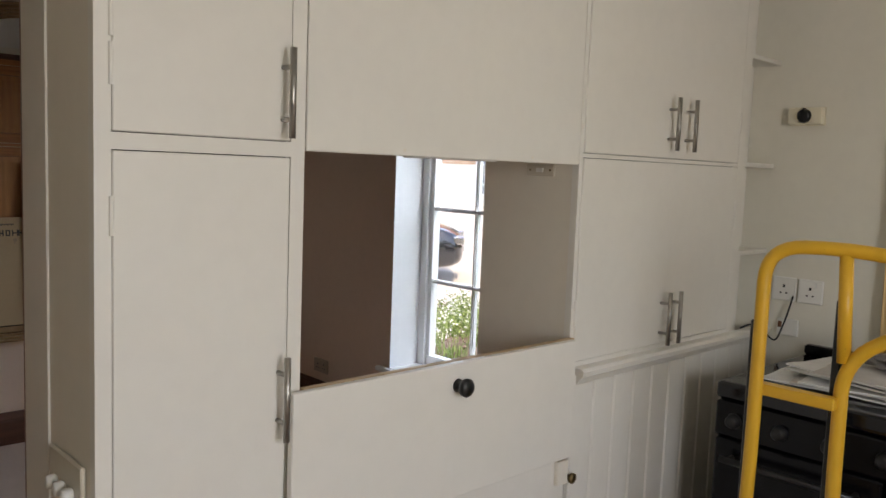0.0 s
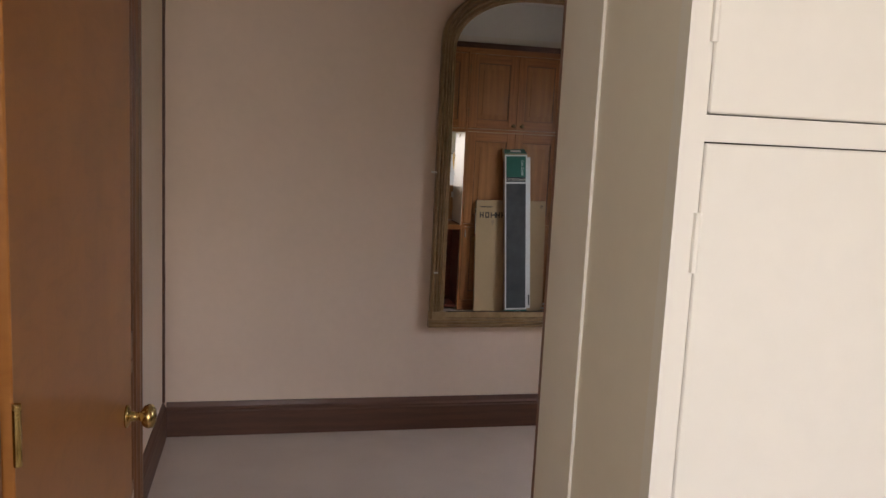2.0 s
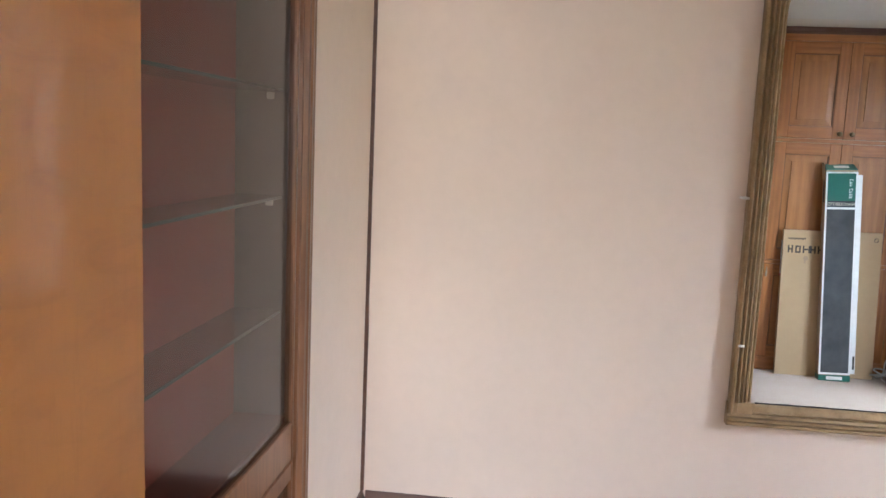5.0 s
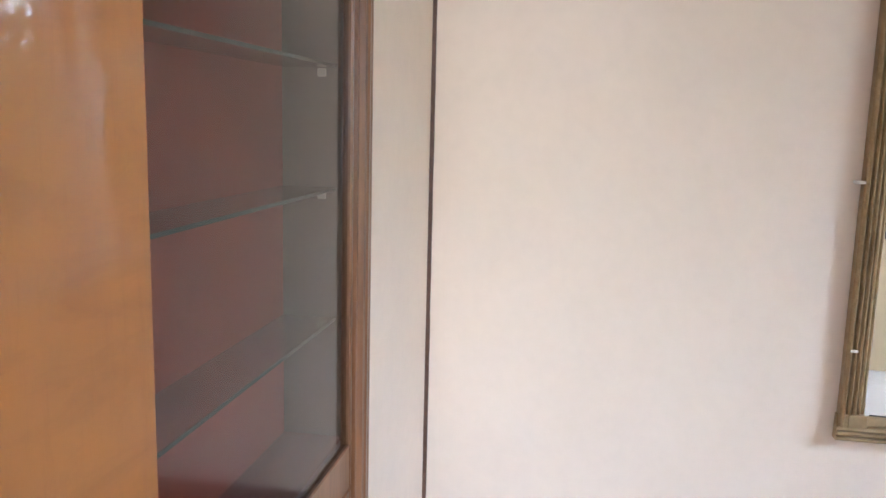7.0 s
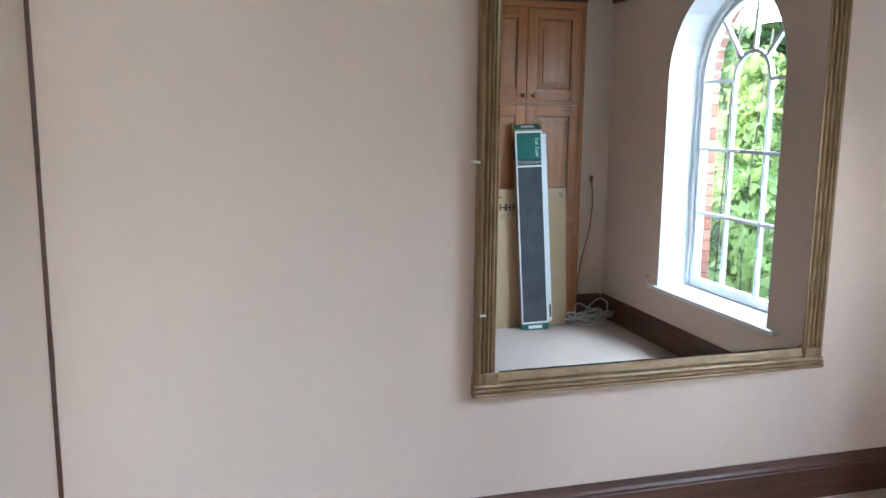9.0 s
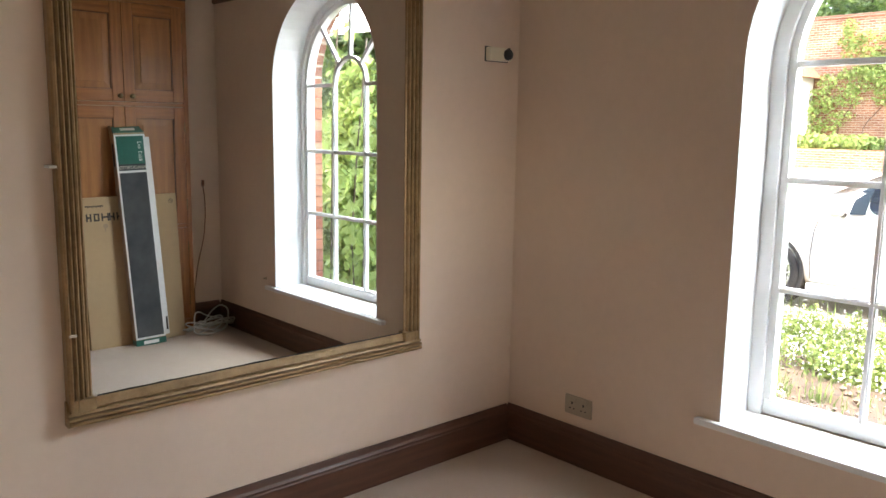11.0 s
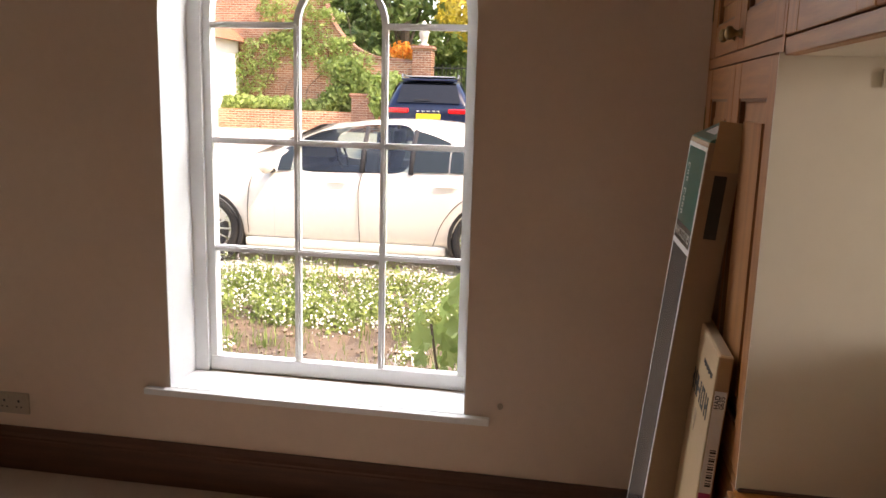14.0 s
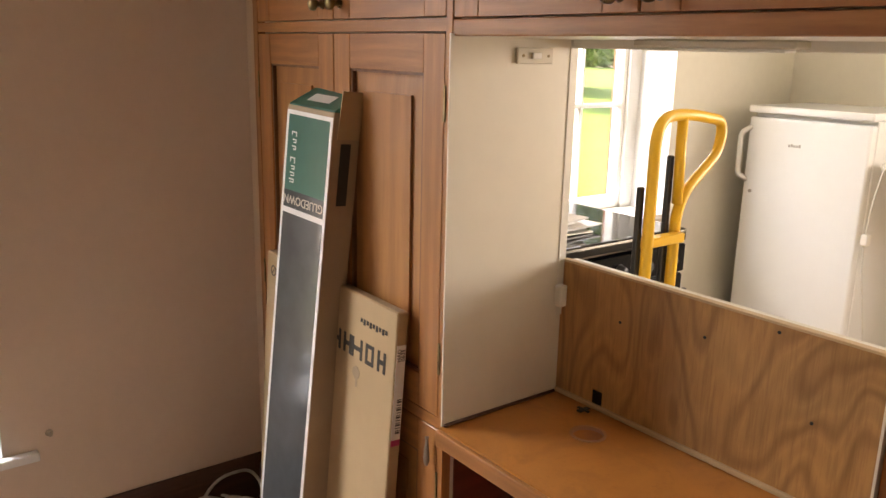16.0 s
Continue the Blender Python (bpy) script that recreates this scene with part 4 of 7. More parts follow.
# ---- pine cupboards ----
def panel_door(parent, x0, x1, z0, z1, y, knob=None, stile=0.072, rail=0.078):
    """A framed door with a raised and fielded panel, facing +y."""
    t = 0.020
    dr = part("door", bx(x0, x0 + stile, y - t, y, z0, z1, 0.002), M_PINE, parent)
    part("stile", bx(x1 - stile, x1, y - t, y, z0, z1, 0.002), M_PINE, dr)
    part("rail", bx(x0 + stile, x1 - stile, y - t, y - 0.0005, z1 - rail, z1, 0.001), M_PINEX, dr)
    part("rail", bx(x0 + stile, x1 - stile, y - t, y - 0.0005, z0, z0 + rail, 0.001), M_PINEX, dr)
    a0, a1, b0, b1 = x0 + stile, x1 - stile, z0 + rail, z1 - rail
    bm = B()
    e = 0.048
    low, top = y - 0.015, y - 0.005
    o = [(a0, b0), (a1, b0), (a1, b1), (a0, b1)]
    i = [(a0 + e, b0 + e), (a1 - e, b0 + e), (a1 - e, b1 - e), (a0 + e, b1 - e)]
    ring = lambda pts, yy: [bm.verts.new((px, yy, pz)) for px, pz in pts]
    r0, r1, r2 = ring(o, low), ring(i, low + 0.004), ring(i, top)
    for q0, q1 in ((r0, r1), (r1, r2)):
        for k in range(4):
            bm.faces.new((q0[k], q0[(k + 1) % 4], q1[(k + 1) % 4], q1[k]))
    bm.faces.new(r2)
    part("panel", bm, M_PINEP, dr)
    bm = B()
    for q in ((a0, a1, b0, b0 + 0.006), (a0, a1, b1 - 0.006, b1), (a0, a0 + 0.006, b0, b1), (a1 - 0.006, a1, b0, b1)):
        box(bm, q[0], q[1], y - 0.014, y - 0.004, q[2], q[3])
    part("moulding", bm, M_FRAMEW, dr)
    if knob:
        part("knob", lathe(B(), (knob[0], y, knob[1]), (0, 1, 0), [(0, 0.012), (0.003, 0.010), (0.008, 0.006), (0.016, 0.009), (0.022, 0.0155), (0.030, 0.0155), (0.035, 0.009), (0.036, 0.002)], 18), M_ANTIQUE, dr, "antique brass knob", smooth=True)
    return dr


w = thing("pine_cupboard", (-0.7, YB, 0), "tall varnished pine cupboard with pairs of raised-panel doors", "cupboard")
for x0, x1 in ((-0.293, -0.276), (-1.1575, -1.139)):
    part("upright", bx(x0, x1, YB - 0.024, YB + 0.001, 0, 2.30), M_PINE, w)
for z0, z1 in ((1.588, 1.613), (0.752, 0.777), (0.0, 0.09), (2.255, 2.30)):
    part("rail", bx(-1.139, -0.293, YB - 0.024, YB, z0, z1), M_PINEX, w)
part("side", bx(-0.2795, -0.262, -2.998, YB - 0.001, 0, 2.335), M_PINE, w)
bm = B()
sweep(bm, [(-2.43, YB, 2.30), (-0.262, YB, 2.30)], [(0, 0), (0.006, 0.0), (0.010, 0.010), (0.020, 0.016), (0.026, 0.036), (0.026, 0.044), (-0.03, 0.044)], lambda i: (Vector((0, 1, 0)), Vector((0, 0, 1))))
part("cornice", bm, M_DARK, w, "dark stained cornice")
for z0, z1, kz in ((0.093, 0.749, None), (0.780, 1.585, None), (1.616, 2.252, 1.651)):
    for x0, x1, kx in ((-1.137, -0.7065, -0.735), (-0.7035, -0.295, -0.655)):
        dr = panel_door(w, x0, x1, z0, z1, YB + 0.001, (kx, kz) if kz else None)
        xh = x0 - 0.002 if x0 < -1 else x1 + 0.002
        for z in (z0 + 0.10, z1 - 0.17):
            part("hinge", bx(xh - 0.004, xh + 0.002, YB + 0.0012, YB + 0.004, z, z + 0.07), M_ANTIQUE, dr)
part("pull", lathe(B(), (-1.118, YB + 0.014, 0.66), (0, 0, 1), [(0, 0.003), (0.012, 0.007), (0.035, 0.006), (0.062, 0.003), (0.068, 0.005)], 12), M_STEEL, w, "steel drop pull", smooth=True)

w = thing("pine_cupboard", (-1.6, YB, 1.585), "varnished pine overhead cupboard above the serving hatch", "cupboard")
for z0, z1 in ((1.5795, 1.6105), (2.255, 2.30)):
    part("rail", bx(-2.43, -1.158, YB - 0.024, YB - 0.0005, z0, z1, 0.002), M_PINEX, w)
panel_door(w, -2.030, -1.6055, 1.613, 2.252, YB + 0.001, (-1.640, 1.640))
panel_door(w, -1.6025, -1.161, 1.613, 2.252, YB + 0.001, (-1.565, 1.640))
w = thing("pine_cupboard", (-2.2, YB, 0), "varnished pine end panel beside the doorway", "cupboard")
part("panel", bx(-2.36, -2.035, YB - 0.021, YB, 0, 1.579), M_PINE, w)
part("panel", bx(-2.36, -2.035, YB - 0.021, YB, 1.6107, 2.2548), M_PINE, w)

# ---- mirror ----
mr = thing("mirror", (-1.31, -0.02, 0.555), "large arched mirror in a fluted tarnished gilt frame on the wall", "mirror")
MX0, MX1, MZ0, MZT, MA, MBB = -2.012, -0.606, 0.60, 2.298, 0.42, 0.285


def mirror_line(off, n=14):
    """The mirror's outline from the foot of one side over the top to the other foot, drawn in by off."""
    x0, x1, zt, a, b = MX0 + off, MX1 - off, MZT - off, MA - off * 0.4, MBB - off * 0.4
    pts = [(x0, MZ0), (x0, 1.3)]
    pts += [(x0 + a - a * math.cos(math.pi / 2 * k / n), zt - b + b * math.sin(math.pi / 2 * k / n)) for k in range(n + 1)]
    pts += [(x1 - a + a * math.sin(math.pi / 2 * k / n), zt - b + b * math.cos(math.pi / 2 * k / n)) for k in range(n + 1)]
    return pts + [(x1, 1.3), (x1, MZ0)]


FL = [(0.0, -0.003), (0.0, -0.034), (0.004, -0.044), (0.010, -0.047), (0.015, -0.043), (0.0165, -0.030), (0.019, -0.030), (0.021, -0.042), (0.026, -0.046), (0.031, -0.041),
      (0.0325, -0.028), (0.035, -0.028), (0.037, -0.038), (0.042, -0.041), (0.047, -0.036), (0.0485, -0.024), (0.051, -0.024), (0.053, -0.033), (0.058, -0.034), (0.063, -0.029), (0.0645, -0.021), (0.069, -0.025), (0.074, -0.022), (0.075, -0.012)]
bm = B()
lines = [mirror_line(o) for o, _ in FL]
rows = [[bm.verts.new((lines[k][i][0], FL[k][1], lines[k][i][1])) for k in range(len(FL))] for i in range(len(lines[0]))]
for r0, r1 in zip(rows, rows[1:]):
    for k in range(len(FL) - 1):
        bm.faces.new((r0[k], r0[k + 1], r1[k + 1], r1[k]))
part("frame", bm, M_GILT, mr, "fluted tarnished gilt moulding", smooth=False)
bm = B()
FB = [(0.0, -0.003), (0.0, -0.040), (0.004, -0.048), (0.010, -0.050), (0.014, -0.047), (0.0155, -0.034), (0.018, -0.034), (0.020, -0.048), (0.026, -0.050), (0.030, -0.046), (0.0315, -0.032), (0.034, -0.032), (0.036, -0.044), (0.044, -0.040), (0.0455, -0.027), (0.048, -0.028), (0.052, -0.032), (0.072, -0.026), (0.079, -0.021), (0.080, -0.010)]
sweep(bm, [(MX0 - 0.006, 0, 0.555), (MX1 + 0.006, 0, 0.555)], FB, lambda i: (Vector((0, 0, 1)), Vector((0, 1, 0))))
part("bottom_rail", bm, M_GILT, mr, "stepped gilt bottom rail")
for x in (MX0 + 0.002, MX1 - 0.080):
    part("corner_block", bx(x, x + 0.078, -0.044, -0.012, 0.600, 0.640, 0.002), M_GILT, mr)
bm = B()
gl = mirror_line(0.073)
bm.faces.new([bm.verts.new((x, -0.020, z)) for x, z in gl[:-1]] + [bm.verts.new((gl[-1][0], -0.020, 0.60))])
part("glass", bm, M_MIRROR, mr, "silvered mirror glass")
bm = B()
for k in range(40):
    x = MX0 + 0.09 + k * 0.031
    hgt = 0.0025 + 0.003 * abs(noise.noise(Vector((x * 9, 0, 0))))
    box(bm, x, x + 0.0312, -0.0208, -0.0202, 0.632, 0.636 + hgt)
part("worn_edge", bm, M_GAP, mr, "dark worn silvering along the bottom")
for x, z in ((MX0 - 0.010, 1.352), (MX0 + 0.02, 0.84)):
    part("bracket", bx(x - 0.012, x + 0.010, -0.050, -0.036 if x > MX0 else -0.002, z, z + 0.008, 0.001), M_PLASTIC, mr)

# ---- display cabinet in the wall ----
c = thing("display_cabinet", (-3.33, -1.4, 0.12), "built-in glazed display cabinet with red lining and glass shelves", "cabinet")
CY0, CY1, CZ0, CZ1, CX = CAB["y0"], CAB["y1"], CAB["z0"], CAB["z1"], -3.505
part("back", bx(CX - 0.02, CX, CY0 - 0.02, CY1 + 0.02, CZ0 - 0.02, CZ1 + 0.02), M_RED, c)
part("side", bx(CX, -3.482, CY1, CY1 + 0.02, CZ0 - 0.02, CZ1 + 0.02), M_TAUPE, c, "grey-brown cabinet side")
part("side_lining", bx(-3.4818, -3.354, CY1 - 0.004, CY1 - 0.0005, CZ0 + 0.005, CZ1 - 0.002), M_TAUPE, c, "grey-brown cabinet side")
part("side", bx(CX, -3.482, CY0 - 0.02, CY0, CZ0 - 0.02, CZ1 + 0.02), M_RED, c)
part("top", bx(CX, -3.482, CY0, CY1, CZ1, CZ1 + 0.02), M_RED, c)
part("bottom", bx(CX, -3.35, CY0 + 0.002, CY1 - 0.002, CZ0 - 0.02, CZ0 + 0.004), M_REDWOOD, c)
part("base_shelf", bx(CX, -3.36, CY0 + 0.002, CY1 - 0.002, 0.72, 0.765, 0.003), M_REDWOOD, c, "polished red-brown base shelf")
for z in (1.045, 1.345, 1.615, 1.89):
    sh = part("shelf", bx(CX + 0.002, -3.38, CY0 + 0.004, CY1 - 0.004, z, z + 0.007), M_SHELFPANE, c, "clear glass shelf")
    part("shelf_edge", bx(-3.3798, -3.378, CY0 + 0.004, CY1 - 0.004, z, z + 0.007), M_SHELFGLASS, sh, "greenish polished glass edge")
    part("clip", bx(-3.42, -3.400, CY1 - 0.010, CY1 - 0.0045, z - 0.020, z - 0.002, 0.002), M_BEIGEP, sh)
# moulded frame round the opening: ribbed section
RIB = [(0.0, 0.0), (0.0, 0.016), (0.010, 0.024), (0.018, 0.024), (0.023, 0.017), (0.032, 0.026), (0.042, 0.026), (0.047, 0.018), (0.056, 0.024), (0.066, 0.022), (0.075, 0.012), (0.082, 0.010), (0.082, 0.0)]


def rib(p, q, inward):
    bm = B()
    u, v = Vector(inward), Vector((1, 0, 0))
    return sweep(bm, [p, q], RIB, lambda i: (u, v))


FY1, FY0 = -0.815, -2.06
part("frame_upright", rib((-3.329, FY1, 0.02), (-3.329, FY1, 2.17), (0, -1, 0)), M_FRAMEW, c)
part("frame_upright", rib((-3.329, FY0, 0.02), (-3.329, FY0, 2.17), (0, 1, 0)), M_FRAMEW, c)
part("frame_head", rib((-3.3285, FY0, 2.17), (-3.3285, FY1, 2.17), (0, 0, -1)), M_FRAMEW, c)
for y0, y1 in ((CY0, CY1),):
    for z0, z1, lab in ((0.66, 2.08, "tall glazed cabinet door"), (0.13, 0.655, "low glazed cabinet door")):
        dr = part("glazed_door", bx(-3.352, -3.328, y0 + 0.001, y0 + 0.046, z0, z1, 0.004), M_FRAMEW, c, lab)
        part("stile", bx(-3.352, -3.328, y1 - 0.046, y1 - 0.001, z0, z1, 0.004), M_FRAMEW, dr)
        part("rail", bx(-3.3515, -3.3285, y0 + 0.046, y1 - 0.046, z0, z0 + (0.105 if z0 > 0.5 else 0.05), 0.003), M_FRAMEW, dr)
        part("rail", bx(-3.3515, -3.3285, y0 + 0.046, y1 - 0.046, z1 - 0.05, z1, 0.003), M_FRAMEW, dr)
        bm = B()
        bm.faces.new([bm.verts.new((-3.338, y, z)) for y, z in ((y0 + 0.04, z0 + 0.04), (y1 - 0.04, z0 + 0.04), (y1 - 0.04, z1 - 0.045), (y0 + 0.04, z1 - 0.045))])
        part("pane", bm, M_CABGLASS, dr)

# ---- sockets, controls ----
def socket(name, m, label, gangs=2, w=0.146, face=M_PLASTIC):
    """A UK socket plate, built facing -y, at m."""
    s = thing(name, label=label, category="socket", m=m)
    part("plate", bx(-w / 2, w / 2, -0.011, 0, 0, 0.086, 0.003), face, s, local=True)
    for g in range(gangs):
        xc = (g - (gangs - 1) / 2) * 0.062 * (1 if gangs == 2 else 1)
        bm = bx(xc - 0.004, xc + 0.004, -0.0118, -0.0108, 0.048, 0.058)
        box(bm, xc - 0.014, xc - 0.007, -0.0118, -0.0108, 0.026, 0.031)
        box(bm, xc + 0.007, xc + 0.014, -0.0118, -0.0108, 0.026, 0.031)
        part("slots", bm, M_BLACK, s, local=True)
        part("rocker", bx(xc + 0.010, xc + 0.021, -0.0145, -0.0105, 0.058, 0.076, 0.001), face, s, local=True)
    return s


socket("double_socket", Matrix.Translation((-0.0005, -0.424, 0.228)) @ Matrix.Rotation(radians(-90), 4, 'Z'), "worn beige double wall socket above the skirting", face=M_TANP)
for y in (-3.314, -3.408):
    socket("single_socket", Matrix.Translation((-0.0005, y, 1.11)) @ Matrix.Rotation(radians(-90), 4, 'Z'), "white single wall socket above the cooker", 1, 0.086)


def thermostat(m, w, dial, label, edge=M_BLACK):
    s = thing("thermostat", label=label, category="thermostat", m=m)
    part("case", bx(0, w, -0.034, -0.001, 0, 0.058, 0.005, 2), M_CREAMP, s, local=True)
    part("back_plate", bx(-0.003, w + 0.003, -0.006, -0.0005, -0.003, 0.061), edge, s, local=True)
    d = part("dial", lathe(B(), (dial, -0.034, 0.029), (0, -1, 0), [(0, 0.024), (0.004, 0.025), (0.014, 0.022), (0.017, 0.019), (0.018, 0.004)], 24), M_BLACK, s, "black dial", smooth=True, local=True)
    part("pointer", bx(dial - 0.002, dial + 0.002, -0.050, -0.034, 0.045, 0.056), M_BLACK, d, local=True)
    return s


thermostat(Matrix.Translation((-0.215, 0, 1.775)), 0.135, 0.105, "cream room thermostat with a black dial")
thermostat(Matrix.Translation((0, -3.288, 1.742)) @ Matrix.Rotation(radians(-90), 4, 'Z'), 0.118, 0.060, "cream room thermostat with a black dial above the cooker", M_CREAMP)


# ---- loose things in the carpeted room ----
# long flooring carton that leans on the pine doors
CW, CD, CL = 0.200, 0.076, 1.42
lean = Matrix.Translation((-0.660, -2.712, 0.0)) @ Matrix.Rotation(radians(5.0), 4, 'X') @ Matrix.Rotation(radians(-1.9), 4, 'Y') @ Matrix.Translation((0, -0.036, 0)) @ Matrix.Rotation(radians(4), 4, 'Z') @ Matrix.Translation((0, CD / 2, 0))
b = thing("flooring_carton", label="tall green and slate printed flooring carton leaning on pine doors", category="carton", m=lean)
part("carton", bx(-CW / 2, CW / 2, -CD, 0, 0.012, CL, 0.0015), M_CARDSIDE, b, local=True)
part("front_sheet", bx(-CW / 2 + 0.001, CW / 2 - 0.001, 0.0002, 0.0012, 0.045, CL - 0.012), M_PRINTW, b, "white printed border", local=True)
part("slate_print", bx(-CW / 2 + 0.012, CW / 2 - 0.012, 0.0012, 0.0018, 0.058, CL - 0.262), M_SLATE, b, "glossy slate-grey print", local=True)
g = part("green_print", bx(-CW / 2 + 0.012, CW / 2 - 0.012, 0.0012, 0.0018, CL - 0.248, CL - 0.022), M_GREEN, b, "green printed label", local=True)
bm = bx(-CW / 2 + 0.0125, CW / 2 - 0.0125, 0.0018, 0.0021, CL - 0.2475, CL - 0.205)
part("grey_band", bm, M_SLATE, b, local=True)
lettering("GLUEDOWN", 0.030, M_BEIGEP, b, Matrix.Translation((0, 0.0024, CL - 0.226)) @ Matrix.Rotation(radians(90), 4, 'X') @ Matrix.Rotation(radians(180), 4, 'Y') @ Matrix.Rotation(radians(180), 4, 'Z'))
# the range's name runs down the label: plain strokes of its size
bm = B()
for z, w_, h_ in ((0.062, 0.022, 0.012), (0.080, 0.017, 0.010), (0.096, 0.017, 0.010), (0.124, 0.022, 0.015), (0.144, 0.017, 0.010), (0.160, 0.020, 0.010), (0.176, 0.022, 0.010)):
    x0, x1, z0, z1 = CW / 2 - 0.052, CW / 2 - 0.052 + w_, CL - z - h_, CL - z
    box(bm, x0, x1, 0.0018, 0.0023, z1 - 0.0032, z1)
    box(bm, x0, x0 + 0.0032, 0.0018, 0.0023, z0 + 0.0001, z1 - 0.0033)
    if h_ > 0.0115:
        box(bm, x1 - 0.0032, x1, 0.0018, 0.0023, z0 + 0.003, z1 - 0.0033)
    else:
        box(bm, x0 + 0.0033, x1 - 0.004, 0.0018, 0.0023, z0, z0 + 0.003)
part("name_strokes", bm, M_PRINTW, b, "white printed name", local=True)
bm = B()
e = CW / 2 - 0.003
lo = [bm.verts.new(p) for p in ((-e, -0.002, CL), (e, -0.002, CL), (e, -CD + 0.006, CL), (-e, -CD + 0.006, CL))]
hi = [bm.verts.new(p) for p in ((-e, -0.004, CL + 0.004), (e, -0.004, CL + 0.004), (e - 0.008, -CD + 0.010, CL + 0.044), (-e + 0.008, -CD + 0.010, CL + 0.044))]
bm.faces.new(lo[::-1])
bm.faces.new(hi)
for k in range(4):
    bm.faces.new((lo[k], lo[(k + 1) % 4], hi[(k + 1) % 4], hi[k]))
part("end_cap", bm, M_GREEN, b, "green folded end flap", local=True)
bm = B()
slope = 0.040 / (CD - 0.014)
bm.faces.new([bm.verts.new((x, y, CL + 0.0052 - (y + 0.004) * slope)) for x, y in ((-0.045, -0.020), (0.050, -0.020), (0.050, -0.046), (-0.045, -0.046))])
part("address_label", bm, M_PRINTW, b, "white address label", local=True)
bm = bx(-CW / 2 - 0.003, -CW / 2 - 0.0004, -CD + 0.004, -0.012, CL - 0.06, CL + 0.050)
bmesh.ops.rotate(bm, verts=bm.verts, cent=(-CW / 2, 0, CL - 0.06), matrix=Matrix.Rotation(radians(-4), 3, 'Y'))
part("side_flap", bm, M_CARD, b, "torn cardboard flap", local=True)
part("side_label", bx(-CW / 2 - 0.0012, -CW / 2 - 0.0002, -0.052, -0.024, CL - 0.215, CL - 0.07), M_INK, b, "dark side label", local=True)
part("foot_cap", bx(-CW / 2 - 0.001, CW / 2 + 0.001, -CD - 0.001, 0.0022, 0.0, 0.042, 0.002), M_GREEN, b, "green end band", local=True)
part("foot_label", bx(-0.05, 0.05, 0.0022, 0.003, 0.010, 0.032), M_PRINTW, b, local=True)
part("white_side", bx(CW / 2 + 0.0002, CW / 2 + 0.0012, -CD + 0.004, -0.002, 0.05, CL - 0.015), M_PRINTW, b, "white printed side", local=True)
part("white_flange", bx(CW / 2 + 0.0013, CW / 2 + 0.036, -0.030, -0.024, 0.05, CL - 0.03, 0.001), M_PRINTW, b, "white folded edge of the wrapper", local=True)
part("barcode", bx(CW / 2 + 0.018, CW / 2 + 0.030, -0.0238, -0.0232, 0.08, 0.17), M_INK, b, local=True)

# flat pack behind it
lean = Matrix.Translation((-0.705, -2.800, 0.0)) @ Matrix.Rotation(radians(3.6), 4, 'X') @ Matrix.Rotation(radians(-0.6), 4, 'Y')
FW, FD, FH = 0.645, 0.030, 1.0
f = thing("flat_pack_carton", label="flat brown cardboard carton with black print leaning on the pine doors", category="carton", m=lean)
part("carton", bx(-FW / 2, FW / 2, -FD, 0, 0.0, FH, 0.003), M_CARD, f, local=True)
part("tape", bx(-FW / 2 + 0.01, FW / 2 - 0.03, -FD + 0.006, -0.006, FH + 0.0001, FH + 0.0008), M_CARDSIDE, f, local=True)
bm = B()
for k, w_ in enumerate((0.034, 0.036, 0.048, 0.036, 0.030, 0.034, 0.030)):
    x0 = -FW / 2 + 0.035 + k * 0.049
    if k in (1,):
        box(bm, x0, x0 + 0.010, 0.0002, 0.0008, FH - 0.155, FH - 0.105)
        box(bm, x0 + w_ - 0.010, x0 + w_, 0.0002, 0.0008, FH - 0.155, FH - 0.105)
        box(bm, x0 + 0.009, x0 + w_ - 0.009, 0.0002, 0.0008, FH - 0.115, FH - 0.105)
        box(bm, x0 + 0.009, x0 + w_ - 0.009, 0.0002, 0.0008, FH - 0.155, FH - 0.145)
    else:
        box(bm, x0, x0 + 0.010, 0.0002, 0.0008, FH - 0.155, FH - 0.105)
        box(bm, x0 + w_ - 0.010, x0 + w_, 0.0002, 0.0008, FH - 0.155, FH - 0.105)
        box(bm, x0 + 0.008, x0 + w_ - 0.008, 0.0002, 0.0008, FH - 0.136, FH - 0.125)
part("black_print", bm, M_INK, f, "bold black printed name", local=True)
bm = B()
for k in range(9):
    box(bm, -FW / 2 + 0.035 + k * 0.013, -FW / 2 + 0.044 + k * 0.013, 0.0002, 0.0008, FH - 0.062 - 0.004 * (k % 2), FH - 0.052)
part("small_print", bm, M_INK, f, local=True)
bm = B()
lathe(bm, (-FW / 2 + 0.155, 0.0002, FH - 0.190), (0, 1, 0), [(0, 0.016), (0.0006, 0.016)], 14)
box(bm, -FW / 2 + 0.148, -FW / 2 + 0.156, 0.0002, 0.0008, FH - 0.225, FH - 0.19)
part("printed_mark", bm, M_CARDSIDE, f, local=True)
bm = B()
for k in range(18):
    a0 = k * math.tau / 18
    a1 = a0 + math.tau / 18
    slab(bm, [(FW / 2 - 0.04 + r * math.cos(a), FH - 0.05 + r * math.sin(a)) for r, a in ((0.012, a0), (0.015, a0), (0.015, a1), (0.012, a1))], "y", 0.0002, 0.0008)
slab(bm, [(FW / 2 - 0.050, FH - 0.042), (FW / 2 - 0.048, FH - 0.040), (FW / 2 - 0.030, FH - 0.058), (FW / 2 - 0.032, FH - 0.060)], "y", 0.0002, 0.0008)
part("warning_mark", bm, M_INK, f, local=True)
